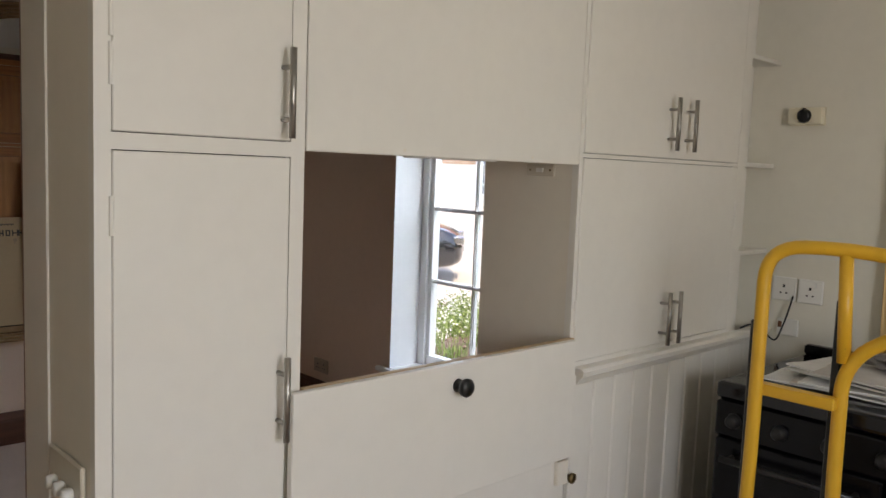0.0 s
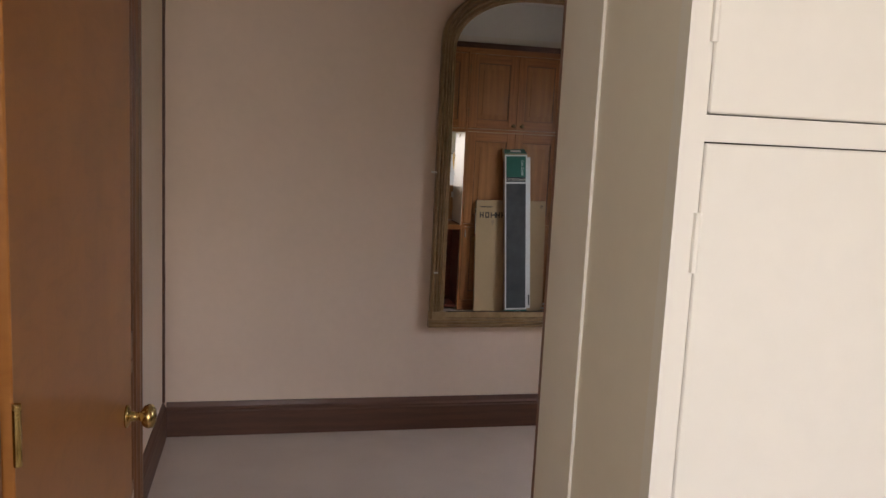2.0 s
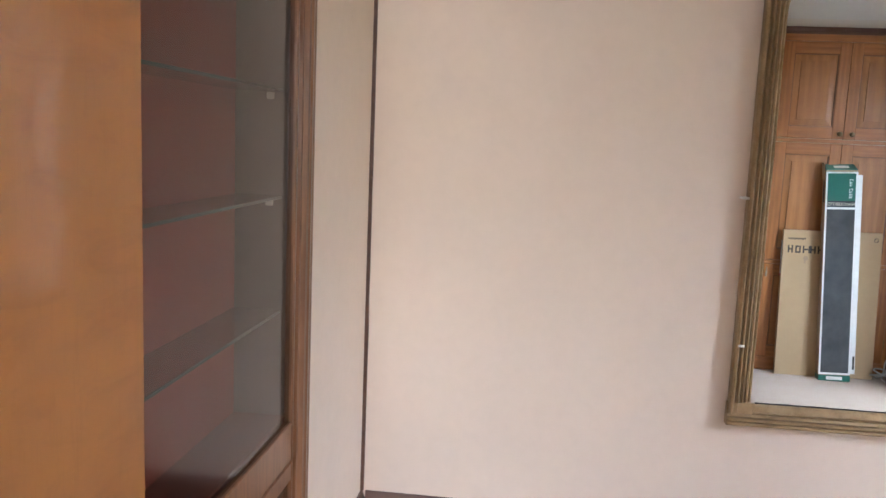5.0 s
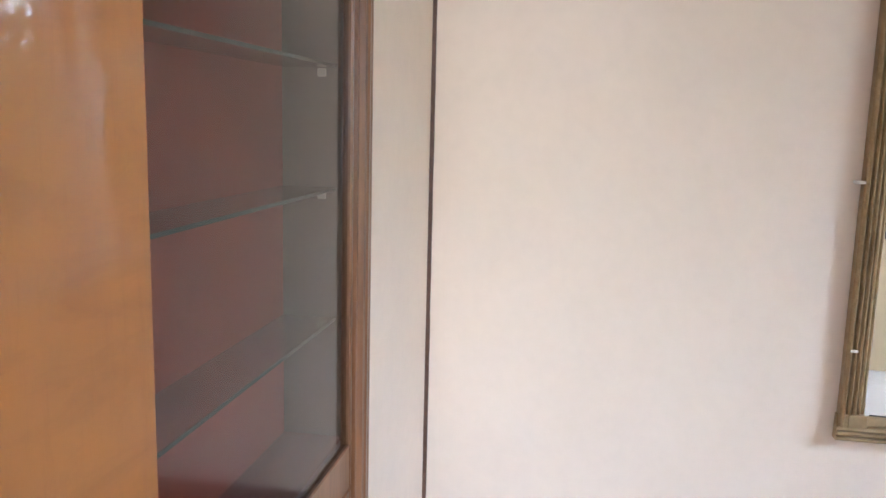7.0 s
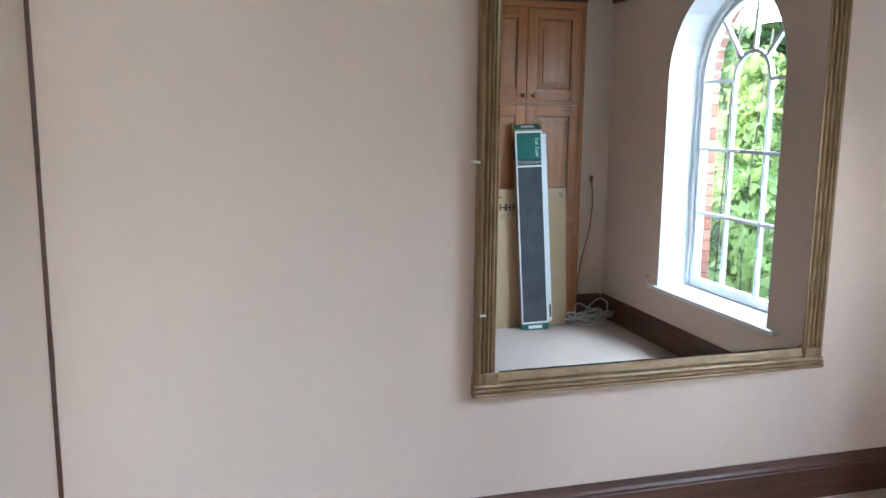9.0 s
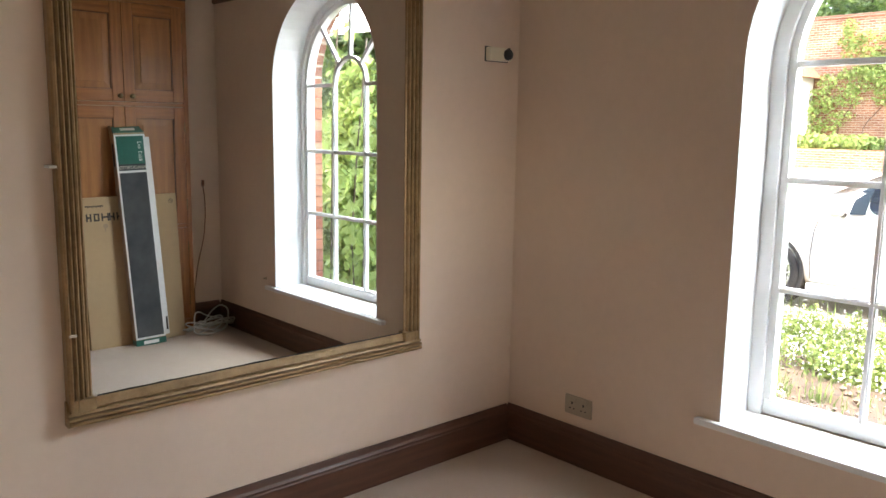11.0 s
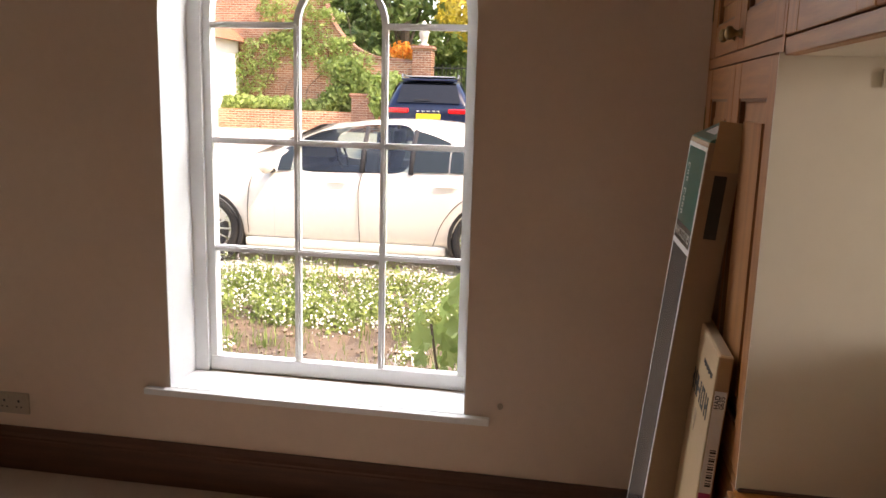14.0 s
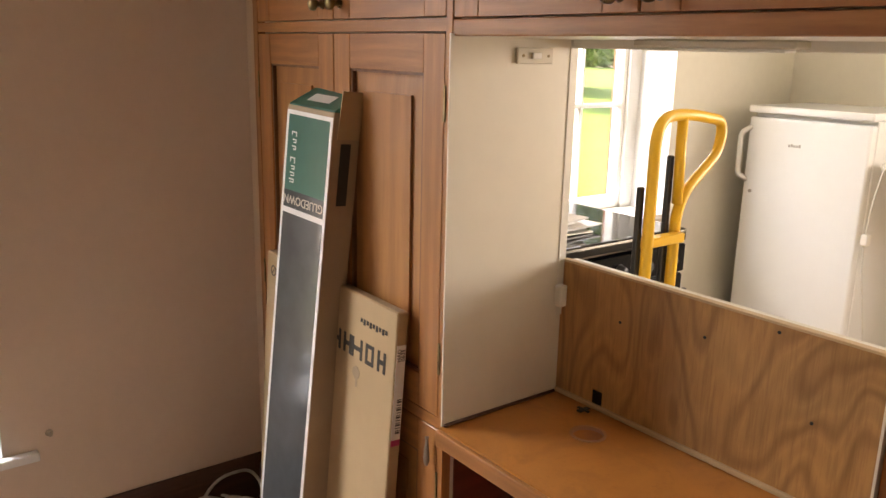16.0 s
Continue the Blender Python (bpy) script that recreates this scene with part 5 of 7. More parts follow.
st = part("side_sticker", bx(-FW / 2 - 0.0012, -FW / 2 - 0.0002, -FD + 0.003, -0.003, FH - 0.30, FH - 0.075), M_PRINTW, f, "white stock sticker with barcode", local=True)
part("pink_stripe", bx(-FW / 2 - 0.0013, -FW / 2 - 0.0003, -FD + 0.003, -0.003, FH - 0.315, FH - 0.301), M_PINK, f, local=True)
bm = B()
for k in range(14):
    z = FH - 0.285 + k * 0.0062
    box(bm, -FW / 2 - 0.0017, -FW / 2 - 0.0012, -FD + 0.006, -0.012, z, z + (0.002 if k % 3 else 0.0042))
part("barcode", bm, M_INK, st, local=True)
for word, yy in (("HAD", -0.010), ("0635", -0.020)):
    lettering(word, 0.014, M_INK, f, Matrix.Translation((-FW / 2 - 0.0018, yy, FH - 0.098)) @ Matrix.Rotation(radians(-90), 4, 'Z') @ Matrix.Rotation(radians(90), 4, 'X') @ Matrix.Rotation(radians(90), 4, 'Z'))

# loose cable: hangs in the corner and lies coiled on the carpet
c = thing("cable", (-0.16, -2.98, 0), "loose white cable hanging in the corner and coiled on the carpet", "cable")
pts = [(-0.13, -2.992, 1.035), (-0.122, -2.985, 0.96), (-0.12, -2.98, 0.84), (-0.14, -2.975, 0.66), (-0.20, -2.965, 0.46), (-0.245, -2.94, 0.26), (-0.25, -2.90, 0.08)]
part("hanging_flex", tube(B(), bend(pts, 0.06, 4), 0.0042, 8), M_FRAMEW, c, "thin brown flex", smooth=True)
pts = []
for k in range(60):
    an = k * 0.47
    r = 0.125 + 0.040 * math.sin(k * 0.83)
    pts.append((-0.205 + r * 1.25 * math.cos(an), -2.80 + r * math.sin(an) * 0.80, 0.012 + 0.035 * (1 + math.sin(k * 0.61)) + (0.05 if k % 17 in (5, 6) else 0)))
part("coil", tube(B(), bend(pts, 0.06, 4), 0.0055, 8), M_CABLE, c, "loosely coiled white cable", smooth=True)
for pts in ([(-0.22, -2.90, 0.02), (-0.11, -2.95, 0.11), (-0.055, -2.93, 0.155), (-0.045, -2.82, 0.15), (-0.08, -2.745, 0.10), (-0.13, -2.70, 0.02), (-0.20, -2.72, 0.012)],
            [(-0.25, -2.88, 0.02), (-0.13, -2.90, 0.08), (-0.08, -2.83, 0.10), (-0.12, -2.76, 0.05), (-0.20, -2.75, 0.016)]):
    part("loop", tube(B(), bend(pts, 0.05, 4), 0.0055, 8), M_CABLE, c, "raised white cable loop", smooth=True)
part("plug", bx(-0.139, -0.121, -2.998, -2.980, 1.03, 1.075, 0.004), M_FRAMEW, c, "brown cable end")
h = thing("wall_hook", (-0.001, -2.33, 0.43), "small beige wall hook below the window", "hook")
part("rose", lathe(B(), (-0.001, -2.335, 0.435), (-1, 0, 0), [(0, 0.011), (0.004, 0.010), (0.006, 0.004), (0.014, 0.004), (0.018, 0.006)], 12), M_TANP, h)

# ---- kitchen things ----
# range cooker against the outside wall
k = thing("range_cooker", (-0.33, -3.89, 0), "black enamelled range cooker with a glossy glass hob", "cooker")
KX0, KX1, KY0, KY1 = -0.665, -0.03, -4.40, -3.42
part("body", bx(KX0 + 0.02, KX1, KY0, KY1, 0.09, 0.885, 0.006), M_ENAMEL, k)
part("plinth", bx(KX0 + 0.06, KX1 - 0.02, KY0 + 0.02, KY1 - 0.02, 0.0, 0.09), M_BLACK, k)
part("hob", bx(KX0, KX1, KY0 - 0.004, KY1 + 0.004, 0.886, 0.938, 0.014, 3), M_HOB, k, "glossy black glass hob")
part("upstand", bx(KX1 - 0.025, KX1 + 0.012, KY0, KY1, 0.9385, 0.972, 0.006), M_ENAMEL, k)
part("control_panel", bx(KX0 - 0.004, KX0 + 0.0198, KY0 + 0.002, KY1 - 0.002, 0.775, 0.880, 0.005), M_ENAMEL, k)
for i in range(7):
    y = KY0 + 0.09 + i * 0.138
    part("knob", lathe(B(), (KX0 - 0.004, y, 0.828), (-1, 0, 0), [(0, 0.024), (0.006, 0.022), (0.024, 0.018), (0.028, 0.012)], 16), M_BLACK, k, "black control knob", smooth=True)
for y0, y1, z0, z1 in ((KY0 + 0.005, -3.90, 0.40, 0.768), (-3.894, KY1 - 0.005, 0.10, 0.768), (KY0 + 0.005, -3.90, 0.10, 0.394)):
    dr = part("oven_door", bx(KX0 - 0.002, KX0 + 0.0195, y0, y1, z0, z1, 0.006), M_ENAMEL, k, "black oven door")
    hd = part("handle", cyl(B(), (KX0 - 0.045, y0 + 0.04, z1 - 0.05), (KX0 - 0.045, y1 - 0.04, z1 - 0.05), 0.010, n=12), M_BLACK, dr, smooth=True)
    for y in (y0 + 0.06, y1 - 0.06):
        part("bracket", cyl(B(), (KX0 - 0.002, y, z1 - 0.05), (KX0 - 0.045, y, z1 - 0.05), 0.007, n=10), M_BLACK, dr)
for x, y, r in ((-0.20, -3.60, 0.09), (-0.45, -3.60, 0.075), (-0.20, -4.15, 0.075), (-0.45, -4.15, 0.09)):
    bm = B()
    for q in range(28):
        a0, a1 = q * math.tau / 28, (q + 1) * math.tau / 28
        slab(bm, [(x + rr * math.cos(a), y + rr * math.sin(a)) for rr, a in ((r, a0), (r + 0.002, a0), (r + 0.002, a1), (r, a1))], "z", 0.9151, 0.9155)
    part("ring_mark", bm, M_STEEL, k)


def sheet(cx, cy, z, w_, d_, turn, wav, seed, thick=0.004):
    """A limp folded paper: a gently waved slab."""
    bm = B()
    n = 9
    top = []
    for i in range(n + 1):
        for j in range(n + 1):
            u, v = i / n - 0.5, j / n - 0.5
            zz = wav * noise.noise(Vector((u * 3 + seed, v * 3, seed))) + wav * 1.2 * max(0, abs(u) - 0.35)
            p = Vector((u * w_, v * d_, 0))
            p.rotate(Euler((0, 0, radians(turn))))
            top.append((cx + p.x, cy + p.y, z + max(zz, -thick * 0.3)))
    for lvl in (0, 1):
        for p in top:
            bm.verts.new((p[0], p[1], p[2] - lvl * thick))
    bm.verts.ensure_lookup_table()
    m_ = (n + 1) * (n + 1)
    for i in range(n):
        for j in range(n):
            a = i * (n + 1) + j
            q = (a, a + 1, a + n + 2, a + n + 1)
            bm.faces.new([bm.verts[t] for t in q])
            bm.faces.new([bm.verts[m_ + t] for t in reversed(q)])
    rim = [i * (n + 1) for i in range(n + 1)] + [n * (n + 1) + j for j in range(1, n + 1)] + [i * (n + 1) + n for i in range(n - 1, -1, -1)] + [j for j in range(n - 1, 0, -1)]
    for a, c_ in zip(rim, rim[1:] + rim[:1]):
        bm.faces.new((bm.verts[a], bm.verts[c_], bm.verts[m_ + c_], bm.verts[m_ + a]))
    return bm


for i in range(6):
    p = thing("newspaper", (-0.34, -3.66, 0.939 + i * 0.008), "crumpled grey folded newspaper lying on the hob", "newspaper", "papers on the hob")
    part("paper", sheet(-0.36 + 0.022 * math.sin(i * 2.1), -3.80 + 0.04 * math.cos(i * 1.7), 0.945 + i * 0.0085, 0.36 - 0.012 * i, 0.54 - 0.03 * i, 12 * math.sin(i * 1.3), 0.007, i * 3.1, 0.005), M_PAPER if i % 2 else M_PRINTW, p)
p = thing("plastic_bag", (-0.28, -3.72, 0.97), "crumpled grey plastic bag on the papers", "bag")
bm = B()
bmesh.ops.create_icosphere(bm, subdivisions=3, radius=1.0)
for v in bm.verts:
    n_ = noise.noise(v.co * 2.3) * 0.45
    v.co = Vector((-0.30 + v.co.x * 0.075 * (1 + n_), -3.82 + v.co.y * 0.10 * (1 + n_), 1.013 + v.co.z * 0.026 * (1 + n_ * 0.6)))
part("bag", bm, plain("grey_bag", (0.16, 0.15, 0.15), 0.35), p)
p = thing("paper_tube", (-0.20, -3.80, 0.97), "white rolled paper propped on the papers", "paper")
bm = B()
sweep(bm, [(-0.20, -3.86, 0.998), (-0.14, -3.97, 1.088)], [(-0.03, 0.0), (-0.02, 0.012), (0.0, 0.017), (0.02, 0.012), (0.03, 0.0), (0.0, 0.009)], lambda i: (Vector((1, 0, 0)), Vector((0, 0, 1))))
part("roll", bm, M_PRINTW, p)

# sack truck
t = thing("sack_truck", (-1.0, -3.80, 0), "worn yellow tubular sack truck with a looped handle", "trolley")
R_ = 0.0165
AX, AY, BXX, BY = -1.03, -3.705, -0.985, -3.885
bm = tube(B(), bend([(AX - 0.01, AY + 0.01, 0.17), (AX, AY, 0.9), (AX, AY, 1.385), (BXX, BY, 1.392), (-0.965, -4.105, 1.362), (-0.97, -4.09, 1.27), (BXX, BY, 1.14), (BXX, BY, 0.9), (BXX + 0.01, BY - 0.01, 0.17)], 0.085, 8), R_, 14)
part("handle_tube", bm, M_YELLOW, t, "bent yellow handle tube", smooth=True)
part("upright", tube(B(), [(BXX, BY, 1.13), (BXX - 0.003, BY + 0.012, 1.385)], R_ * 0.95, 14), M_YELLOW, t, smooth=True)
for z in (0.30, 0.62, 1.035):
    part("cross_rail", bx(min(AX, BXX) + 0.006, max(AX, BXX) - 0.004, BY, AY, z - 0.014, z + 0.014, 0.003), M_YELLOW, t)
for x, y, top in ((AX + 0.020, AY + 0.022, 1.20), (BXX + 0.020, BY + 0.022, 1.27)):
    part("guard", bx(x - 0.008, x + 0.008, y - 0.010, y + 0.010, 0.25, top, 0.003), M_BLACK, t, "black guard strip")
part("toe_plate", bx(-1.24, -1.0, -3.98, -3.62, 0.012, 0.022, 0.003), M_YELLOW, t)
for y in (-3.60, -4.00):
    wh = part("wheel", lathe(B(), (-0.90, y - 0.03, 0.13), (0, 1, 0), [(0, 0.05), (0.0, 0.115), (0.015, 0.13), (0.045, 0.13), (0.06, 0.115), (0.06, 0.05)], 24), M_TYRE, t, smooth=True)
    part("hub", cyl(B(), (-0.90, y - 0.035, 0.13), (-0.90, y + 0.035, 0.13), 0.045, n=16), M_YELLOW, wh)
part("axle", cyl(B(), (-0.90, -4.02, 0.13), (-0.90, -3.58, 0.13), 0.011, n=10), M_STEEL, t)

# larder fridge in the corner
f = thing("fridge", (-0.6, -5.86, 0), "white larder fridge with a moulded handle and lock", "fridge")
FX0, FX1, FY = -0.735, -0.135, -5.58
part("cabinet", bx(FX0, FX1, -6.145, FY - 0.055, 0.03, 1.285, 0.006), M_FRIDGE, f)
dr = part("door", bx(FX0, FX1, FY - 0.052, FY, 0.07, 1.268, 0.014, 3), M_FRIDGE, f)
part("lid", bx(FX0 - 0.006, FX1 + 0.006, -6.15, FY + 0.008, 1.286, 1.322, 0.012, 3), M_FRIDGE, f, "white lipped lid")
part("handle", tube(B(), bend([(FX1 - 0.012, FY - 0.005, 1.215), (FX1 + 0.012, FY + 0.040, 1.19), (FX1 + 0.012, FY + 0.040, 0.98), (FX1 - 0.012, FY - 0.005, 0.955)], 0.03), 0.013, 10), M_FRIDGE, dr, "curved white handle", smooth=True)
part("lock", cyl(B(), (FX1 - 0.045, FY, 0.90), (FX1 - 0.045, FY + 0.006, 0.90), 0.009, n=12), M_STEEL, dr)
bm = B()
for q in range(5):
    box(bm, -0.415 + q * 0.013, -0.405 + q * 0.013, FY + 0.0002, FY + 0.0015, 1.137, 1.148 + (0.004 if q in (0, 3) else 0))
part("badge", bm, M_STEEL, dr)
part("plinth", bx(FX0 + 0.01, FX1 - 0.01, -6.1, FY - 0.06, 0.0, 0.0298), M_BLACK, f)
c = thing("cable", (-0.78, -5.56, 0), "white fridge cable with a plug hanging from the shelf", "cable")
part("flex", tube(B(), bend([(-0.80, -5.60, 1.10), (-0.795, -5.55, 0.95), (-0.785, -5.545, 0.80), (-0.79, -5.55, 0.62), (-0.82, -5.60, 0.30), (-0.83, -5.62, 0.006)], 0.08), 0.004, 8), M_CABLE, c, smooth=True)
part("plug", bx(-0.805, -0.772, -5.565, -5.530, 0.745, 0.795, 0.005), M_PLASTIC, c)
s = thing("white_shelf", (-1.0, -5.75, 1.06), "small white wall shelf beside the fridge", "shelf")
part("board", bx(-1.35, -0.775, -6.159, -5.62, 1.075, 1.105, 0.004), M_WHITE, s)
part("bracket", bx(-1.30, -1.27, -6.159, -5.75, 0.85, 1.0745, 0.004), M_WHITE, s)

# curtain at the kitchen window
c = thing("curtain", (-0.05, -3.8, 1.0), "golden orange curtain drawn back in folds", "curtain")
bm = B()
prev = None
N = 72
for i in range(N + 1):
    u = i / N
    y = -3.665 - 0.55 * u
    col = []
    for j in range(7):
        z = 0.985 + (2.35 - 0.985) * j / 6
        amp = 0.022 + 0.012 * (1 - j / 6)
        col.append(bm.verts.new((-0.055 + amp * math.sin(u * 38 + 0.5 * math.sin(j)) + 0.008 * math.sin(u * 71), y + 0.01 * math.sin(u * 20 + j), z)))
    if prev:
        for a, b_, c_, d_ in zip(prev, prev[1:], col[1:], col):
            bm.faces.new((a, b_, c_, d_))
    prev = col
cl = part("cloth", bm, M_CURTAIN, c, smooth=True)
cl.modifiers.new("thick", 'SOLIDIFY').thickness = 0.003
part("rail", cyl(B(), (-0.055, -5.2, 2.36), (-0.055, -3.64, 2.36), 0.011, n=10), M_TRIMW, c)
c = thing("cable", (-0.16, -3.3, 0.95), "thin dark cable lying over the ledge to the socket", "cable")
part("flex", tube(B(), bend([(-0.22, -3.262, 1.022), (-0.16, -3.275, 1.035), (-0.11, -3.30, 1.0), (-0.06, -3.32, 0.96), (-0.035, -3.34, 1.05), (-0.012, -3.35, 1.13)], 0.03), 0.0032, 8), M_BLACK, c, smooth=True)
b = thing("cable_outlet", (-0.001, -3.32, 0.985), "small white cable outlet with a brown tab below the sockets", "outlet")
part("plate", bx(-0.014, -0.001, -3.375, -3.30, 0.985, 1.045, 0.002), M_PLASTIC, b)
part("tab", bx(-0.020, -0.014, -3.318, -3.305, 1.012, 1.034, 0.001), M_FRAMEW, b)


# ---- outside ----
def ground_z(x, y):
    return -0.14 + 0.031 * min(max(x - 6.0, 0.0), 21.0)


def terrain(name, x0, x1, y0, y1, nx, ny, lift, mat, label, rough=0.0):
    bm = B()
    g = [[bm.verts.new((x0 + (x1 - x0) * i / nx, y0 + (y1 - y0) * j / ny,
                        ground_z(x0 + (x1 - x0) * i / nx, 0) + lift + rough * noise.noise(Vector((i * 0.7, j * 0.7, 3))))) for j in range(ny + 1)] for i in range(nx + 1)]
    for i in range(nx):
        for j in range(ny):
            bm.faces.new((g[i][j], g[i + 1][j], g[i + 1][j + 1], g[i][j + 1]))
    return solid(name, bm, mat, label)


bm = B()
xs = [-400, -60, 0.0, 6.0, 27.0, 60, 400]
ys = [-400, -60, -20, 0, 20, 60, 400]
g = [[bm.verts.new((x, y, ground_z(x, y) - 0.02)) for y in ys] for x in xs]
for i in range(len(xs) - 1):
    for j in range(len(ys) - 1):
        bm.faces.new((g[i][j], g[i + 1][j], g[i + 1][j + 1], g[i][j + 1]))
solid("ground", bm, M_GRAVEL, "pale gravel drive and yard")
terrain("lawn", 0.7, 48, -48, -3.3, 40, 40, 0.012, M_GRASS, "bright mown lawn", 0.01)
terrain("flower_bed", 0.385, 4.15, -3.25, 2.6, 40, 60, 0.03, M_SOIL, "stony soil of the flower bed", 0.05)
solid("bank", bx(21.2, 48, -3.0, 2.4, 0.2, 1.12, 0.1), M_GRASS, "grassy raised bank behind the steps")


def leaf_mesh(name, blobs, n, size, mat, seed, long=1.5, shell=0.55):
    """Many small folded leaves spread through ellipsoids, thick towards their skins."""
    rng = np.random.default_rng(seed)
    vol = np.array([b[1][0] * b[1][1] * b[1][2] for b in blobs]) ** 0.7
    pick = rng.choice(len(blobs), n, p=vol / vol.sum())
    c = np.array([b[0] for b in blobs], float)[pick]
    r = np.array([b[1] for b in blobs], float)[pick]
    d = rng.normal(size=(n, 3))
    d /= np.linalg.norm(d, axis=1)[:, None]
    rad = shell + (1 - shell) * rng.random(n)
    rad *= 1 + 0.22 * np.sin(d[:, 0] * 7 + pick) * np.cos(d[:, 1] * 6 + d[:, 2] * 5)
    p = c + d * r * rad[:, None]
    nrm = d + 0.9 * rng.normal(size=(n, 3))
    nrm /= np.linalg.norm(nrm, axis=1)[:, None]
    a = np.cross(nrm, rng.normal(size=(n, 3)))
    a /= np.linalg.norm(a, axis=1)[:, None]
    b = np.cross(nrm, a)
    s = size * (0.6 + 0.8 * rng.random(n))[:, None]
    tip, base = p + a * s * long * 0.5, p - a * s * long * 0.5
    l_, r_ = p + b * s * 0.42 + nrm * s * 0.12, p - b * s * 0.42 + nrm * s * 0.12
    v = np.stack([base, r_, tip, l_], 1).reshape(-1, 3)
    q = np.arange(n * 4).reshape(n, 4)
    f = np.concatenate([q[:, [0, 1, 2]], q[:, [0, 2, 3]]])
    me = bpy.data.meshes.new(name)
    me.from_pydata(v.tolist(), [], f.tolist())
    me.materials.append(mat)
    return me


def leaves(name, blobs, n, size, mat, seed, parent=None, label="", category="", kind="", long=1.5, shell=0.55):
    ob = new(name, leaf_mesh(name, blobs, n, size, mat, seed, long, shell))
    if parent:
        ob.parent = parent
        ob.matrix_parent_inverse = WORLD[parent].inverted()
    return tagged(ob, label, category, "", kind)


def tree(at, h, spread, n, size, mat, seed, label, low=0.35):
    """A tapered, forked trunk and a crown of clumps with gaps."""
    t = thing("tree", at, label, "tree")
    rng = random.Random(seed)
    x, y, z = at
    bm = cyl(B(), (x, y, z - 0.1), (x + 0.1 * h * rng.uniform(-0.3, 0.3), y, z + h * 0.5), 0.035 * h, 0.018 * h, 10)
    blobs = []
    for k in range(11):
        an = k * 2.4 + rng.uniform(-0.4, 0.4)
        zz = low + (0.95 - low) * (k + 0.5) / 11
        rr = spread * (0.75 * math.sin(math.pi * min(1, 0.25 + zz * 0.75)) + 0.1)
        p = (x + rr * 0.6 * math.cos(an), y + rr * 0.6 * math.sin(an), z + h * zz)
        cyl(bm, (x, y, z + h * max(0.15, zz - 0.3)), p, 0.010 * h, 0.003 * h, 6)
        s = spread * rng.uniform(0.30, 0.5)
        blobs.append((p, (s, s, s * 0.75)))
    part("trunk", bm, M_BARK, t)
    leaves("crown", blobs, n, size, mat, seed, t)
    return t


# flowers along the bed: leafy mounds, daisies
rng = random.Random(9)
mounds = []
for k in range(76):
    y = -3.1 + 5.2 * k / 75 + rng.uniform(-0.1, 0.1)
    x = 3.10 + rng.uniform(-0.55, 0.62)
    mounds.append(((x, y, -0.10 + rng.uniform(0, 0.06)), (0.24, 0.22, 0.17 + rng.uniform(0, 0.08))))
for k in range(34):
    mounds.append(((rng.uniform(1.3, 3.0), rng.uniform(-2.8, 1.5), -0.11), (rng.uniform(0.06, 0.17), rng.uniform(0.06, 0.17), rng.uniform(0.03, 0.09))))
leaves("daisy_foliage", mounds, 36000, 0.026, M_LEAFB, 11, label="low green daisy foliage along the flower bed", category="plants", kind="stuff", shell=0.3)
bm = None
vs, fs = [], []
rn = np.random.default_rng(5)
for k in range(9500):
    c, r = mounds[rn.integers(len(mounds))]
    d = rn.normal(size=3)
    d[2] = abs(d[2])
    d /= np.linalg.norm(d)
    p = np.array(c) + d * np.array(r) * 1.12
    s = 0.005 + 0.0045 * rn.random()
    a, b = np.cross(d, (0.3, 0.5, 0.8)), None
    a /= np.linalg.norm(a)
    b = np.cross(d, a)
    o = len(vs)
    for q in range(6):
        vs.append(tuple(p + s * (a * math.cos(q * math.tau / 6) + b * math.sin(q * math.tau / 6))))
    fs.append(tuple(range(o, o + 6)))
me = bpy.data.meshes.new("daisies")
me.from_pydata(vs, [], fs)
me.materials.append(M_PETAL)
tagged(new("daisies", me), "small white daisies over the flower bed", "flowers", kind="stuff")
# grass blades that stand out of the bed
vs, fs = [], []
for k in range(2200):
    x, y = rn.uniform(1.2, 3.9), rn.uniform(-3, 1.9)
    h_ = rn.uniform(0.18, 0.42) * (1.0 if x > 2.8 else 0.55)
    an, lx = rn.uniform(0, 6.28), rn.uniform(-0.08, 0.08)
    o = len(vs)
    dx, dy = 0.004 * math.cos(an), 0.004 * math.sin(an)
    vs += [(x - dx, y - dy, -0.2), (x + dx, y + dy, -0.2), (x + lx * 0.4 + dx, y + dy, -0.2 + h_ * 0.6), (x + lx * 0.4 - dx, y - dy, -0.2 + h_ * 0.6), (x + lx, y + lx * 0.5, -0.2 + h_)]
    fs += [(o, o + 1, o + 2, o + 3), (o + 3, o + 2, o + 4)]
for k in range(70):
    cx_, cy_ = rn.uniform(1.1, 2.7), rn.uniform(-2.9, 1.2)
    for q in range(34):
        an, sp = rn.uniform(0, 6.28), abs(rn.normal()) * 0.05
        x, y, h_ = cx_ + sp * math.cos(an), cy_ + sp * math.sin(an), rn.uniform(0.06, 0.16)
        lx, ly = math.cos(an) * rn.uniform(0.02, 0.07), math.sin(an) * rn.uniform(0.02, 0.07)
        o = len(vs)
        dx, dy = -0.003 * math.sin(an), 0.003 * math.cos(an)
        vs += [(x - dx, y - dy, -0.14), (x + dx, y + dy, -0.14), (x + lx * 0.5 + dx, y + ly * 0.5 + dy, -0.14 + h_ * 0.7), (x + lx * 0.5 - dx, y + ly * 0.5 - dy, -0.14 + h_ * 0.7), (x + lx, y + ly, -0.14 + h_)]
        fs += [(o, o + 1, o + 2, o + 3), (o + 3, o + 2, o + 4)]
me = bpy.data.meshes.new("grass_blades")
me.from_pydata(vs, [], fs)
me.materials.append(M_LEAFL)
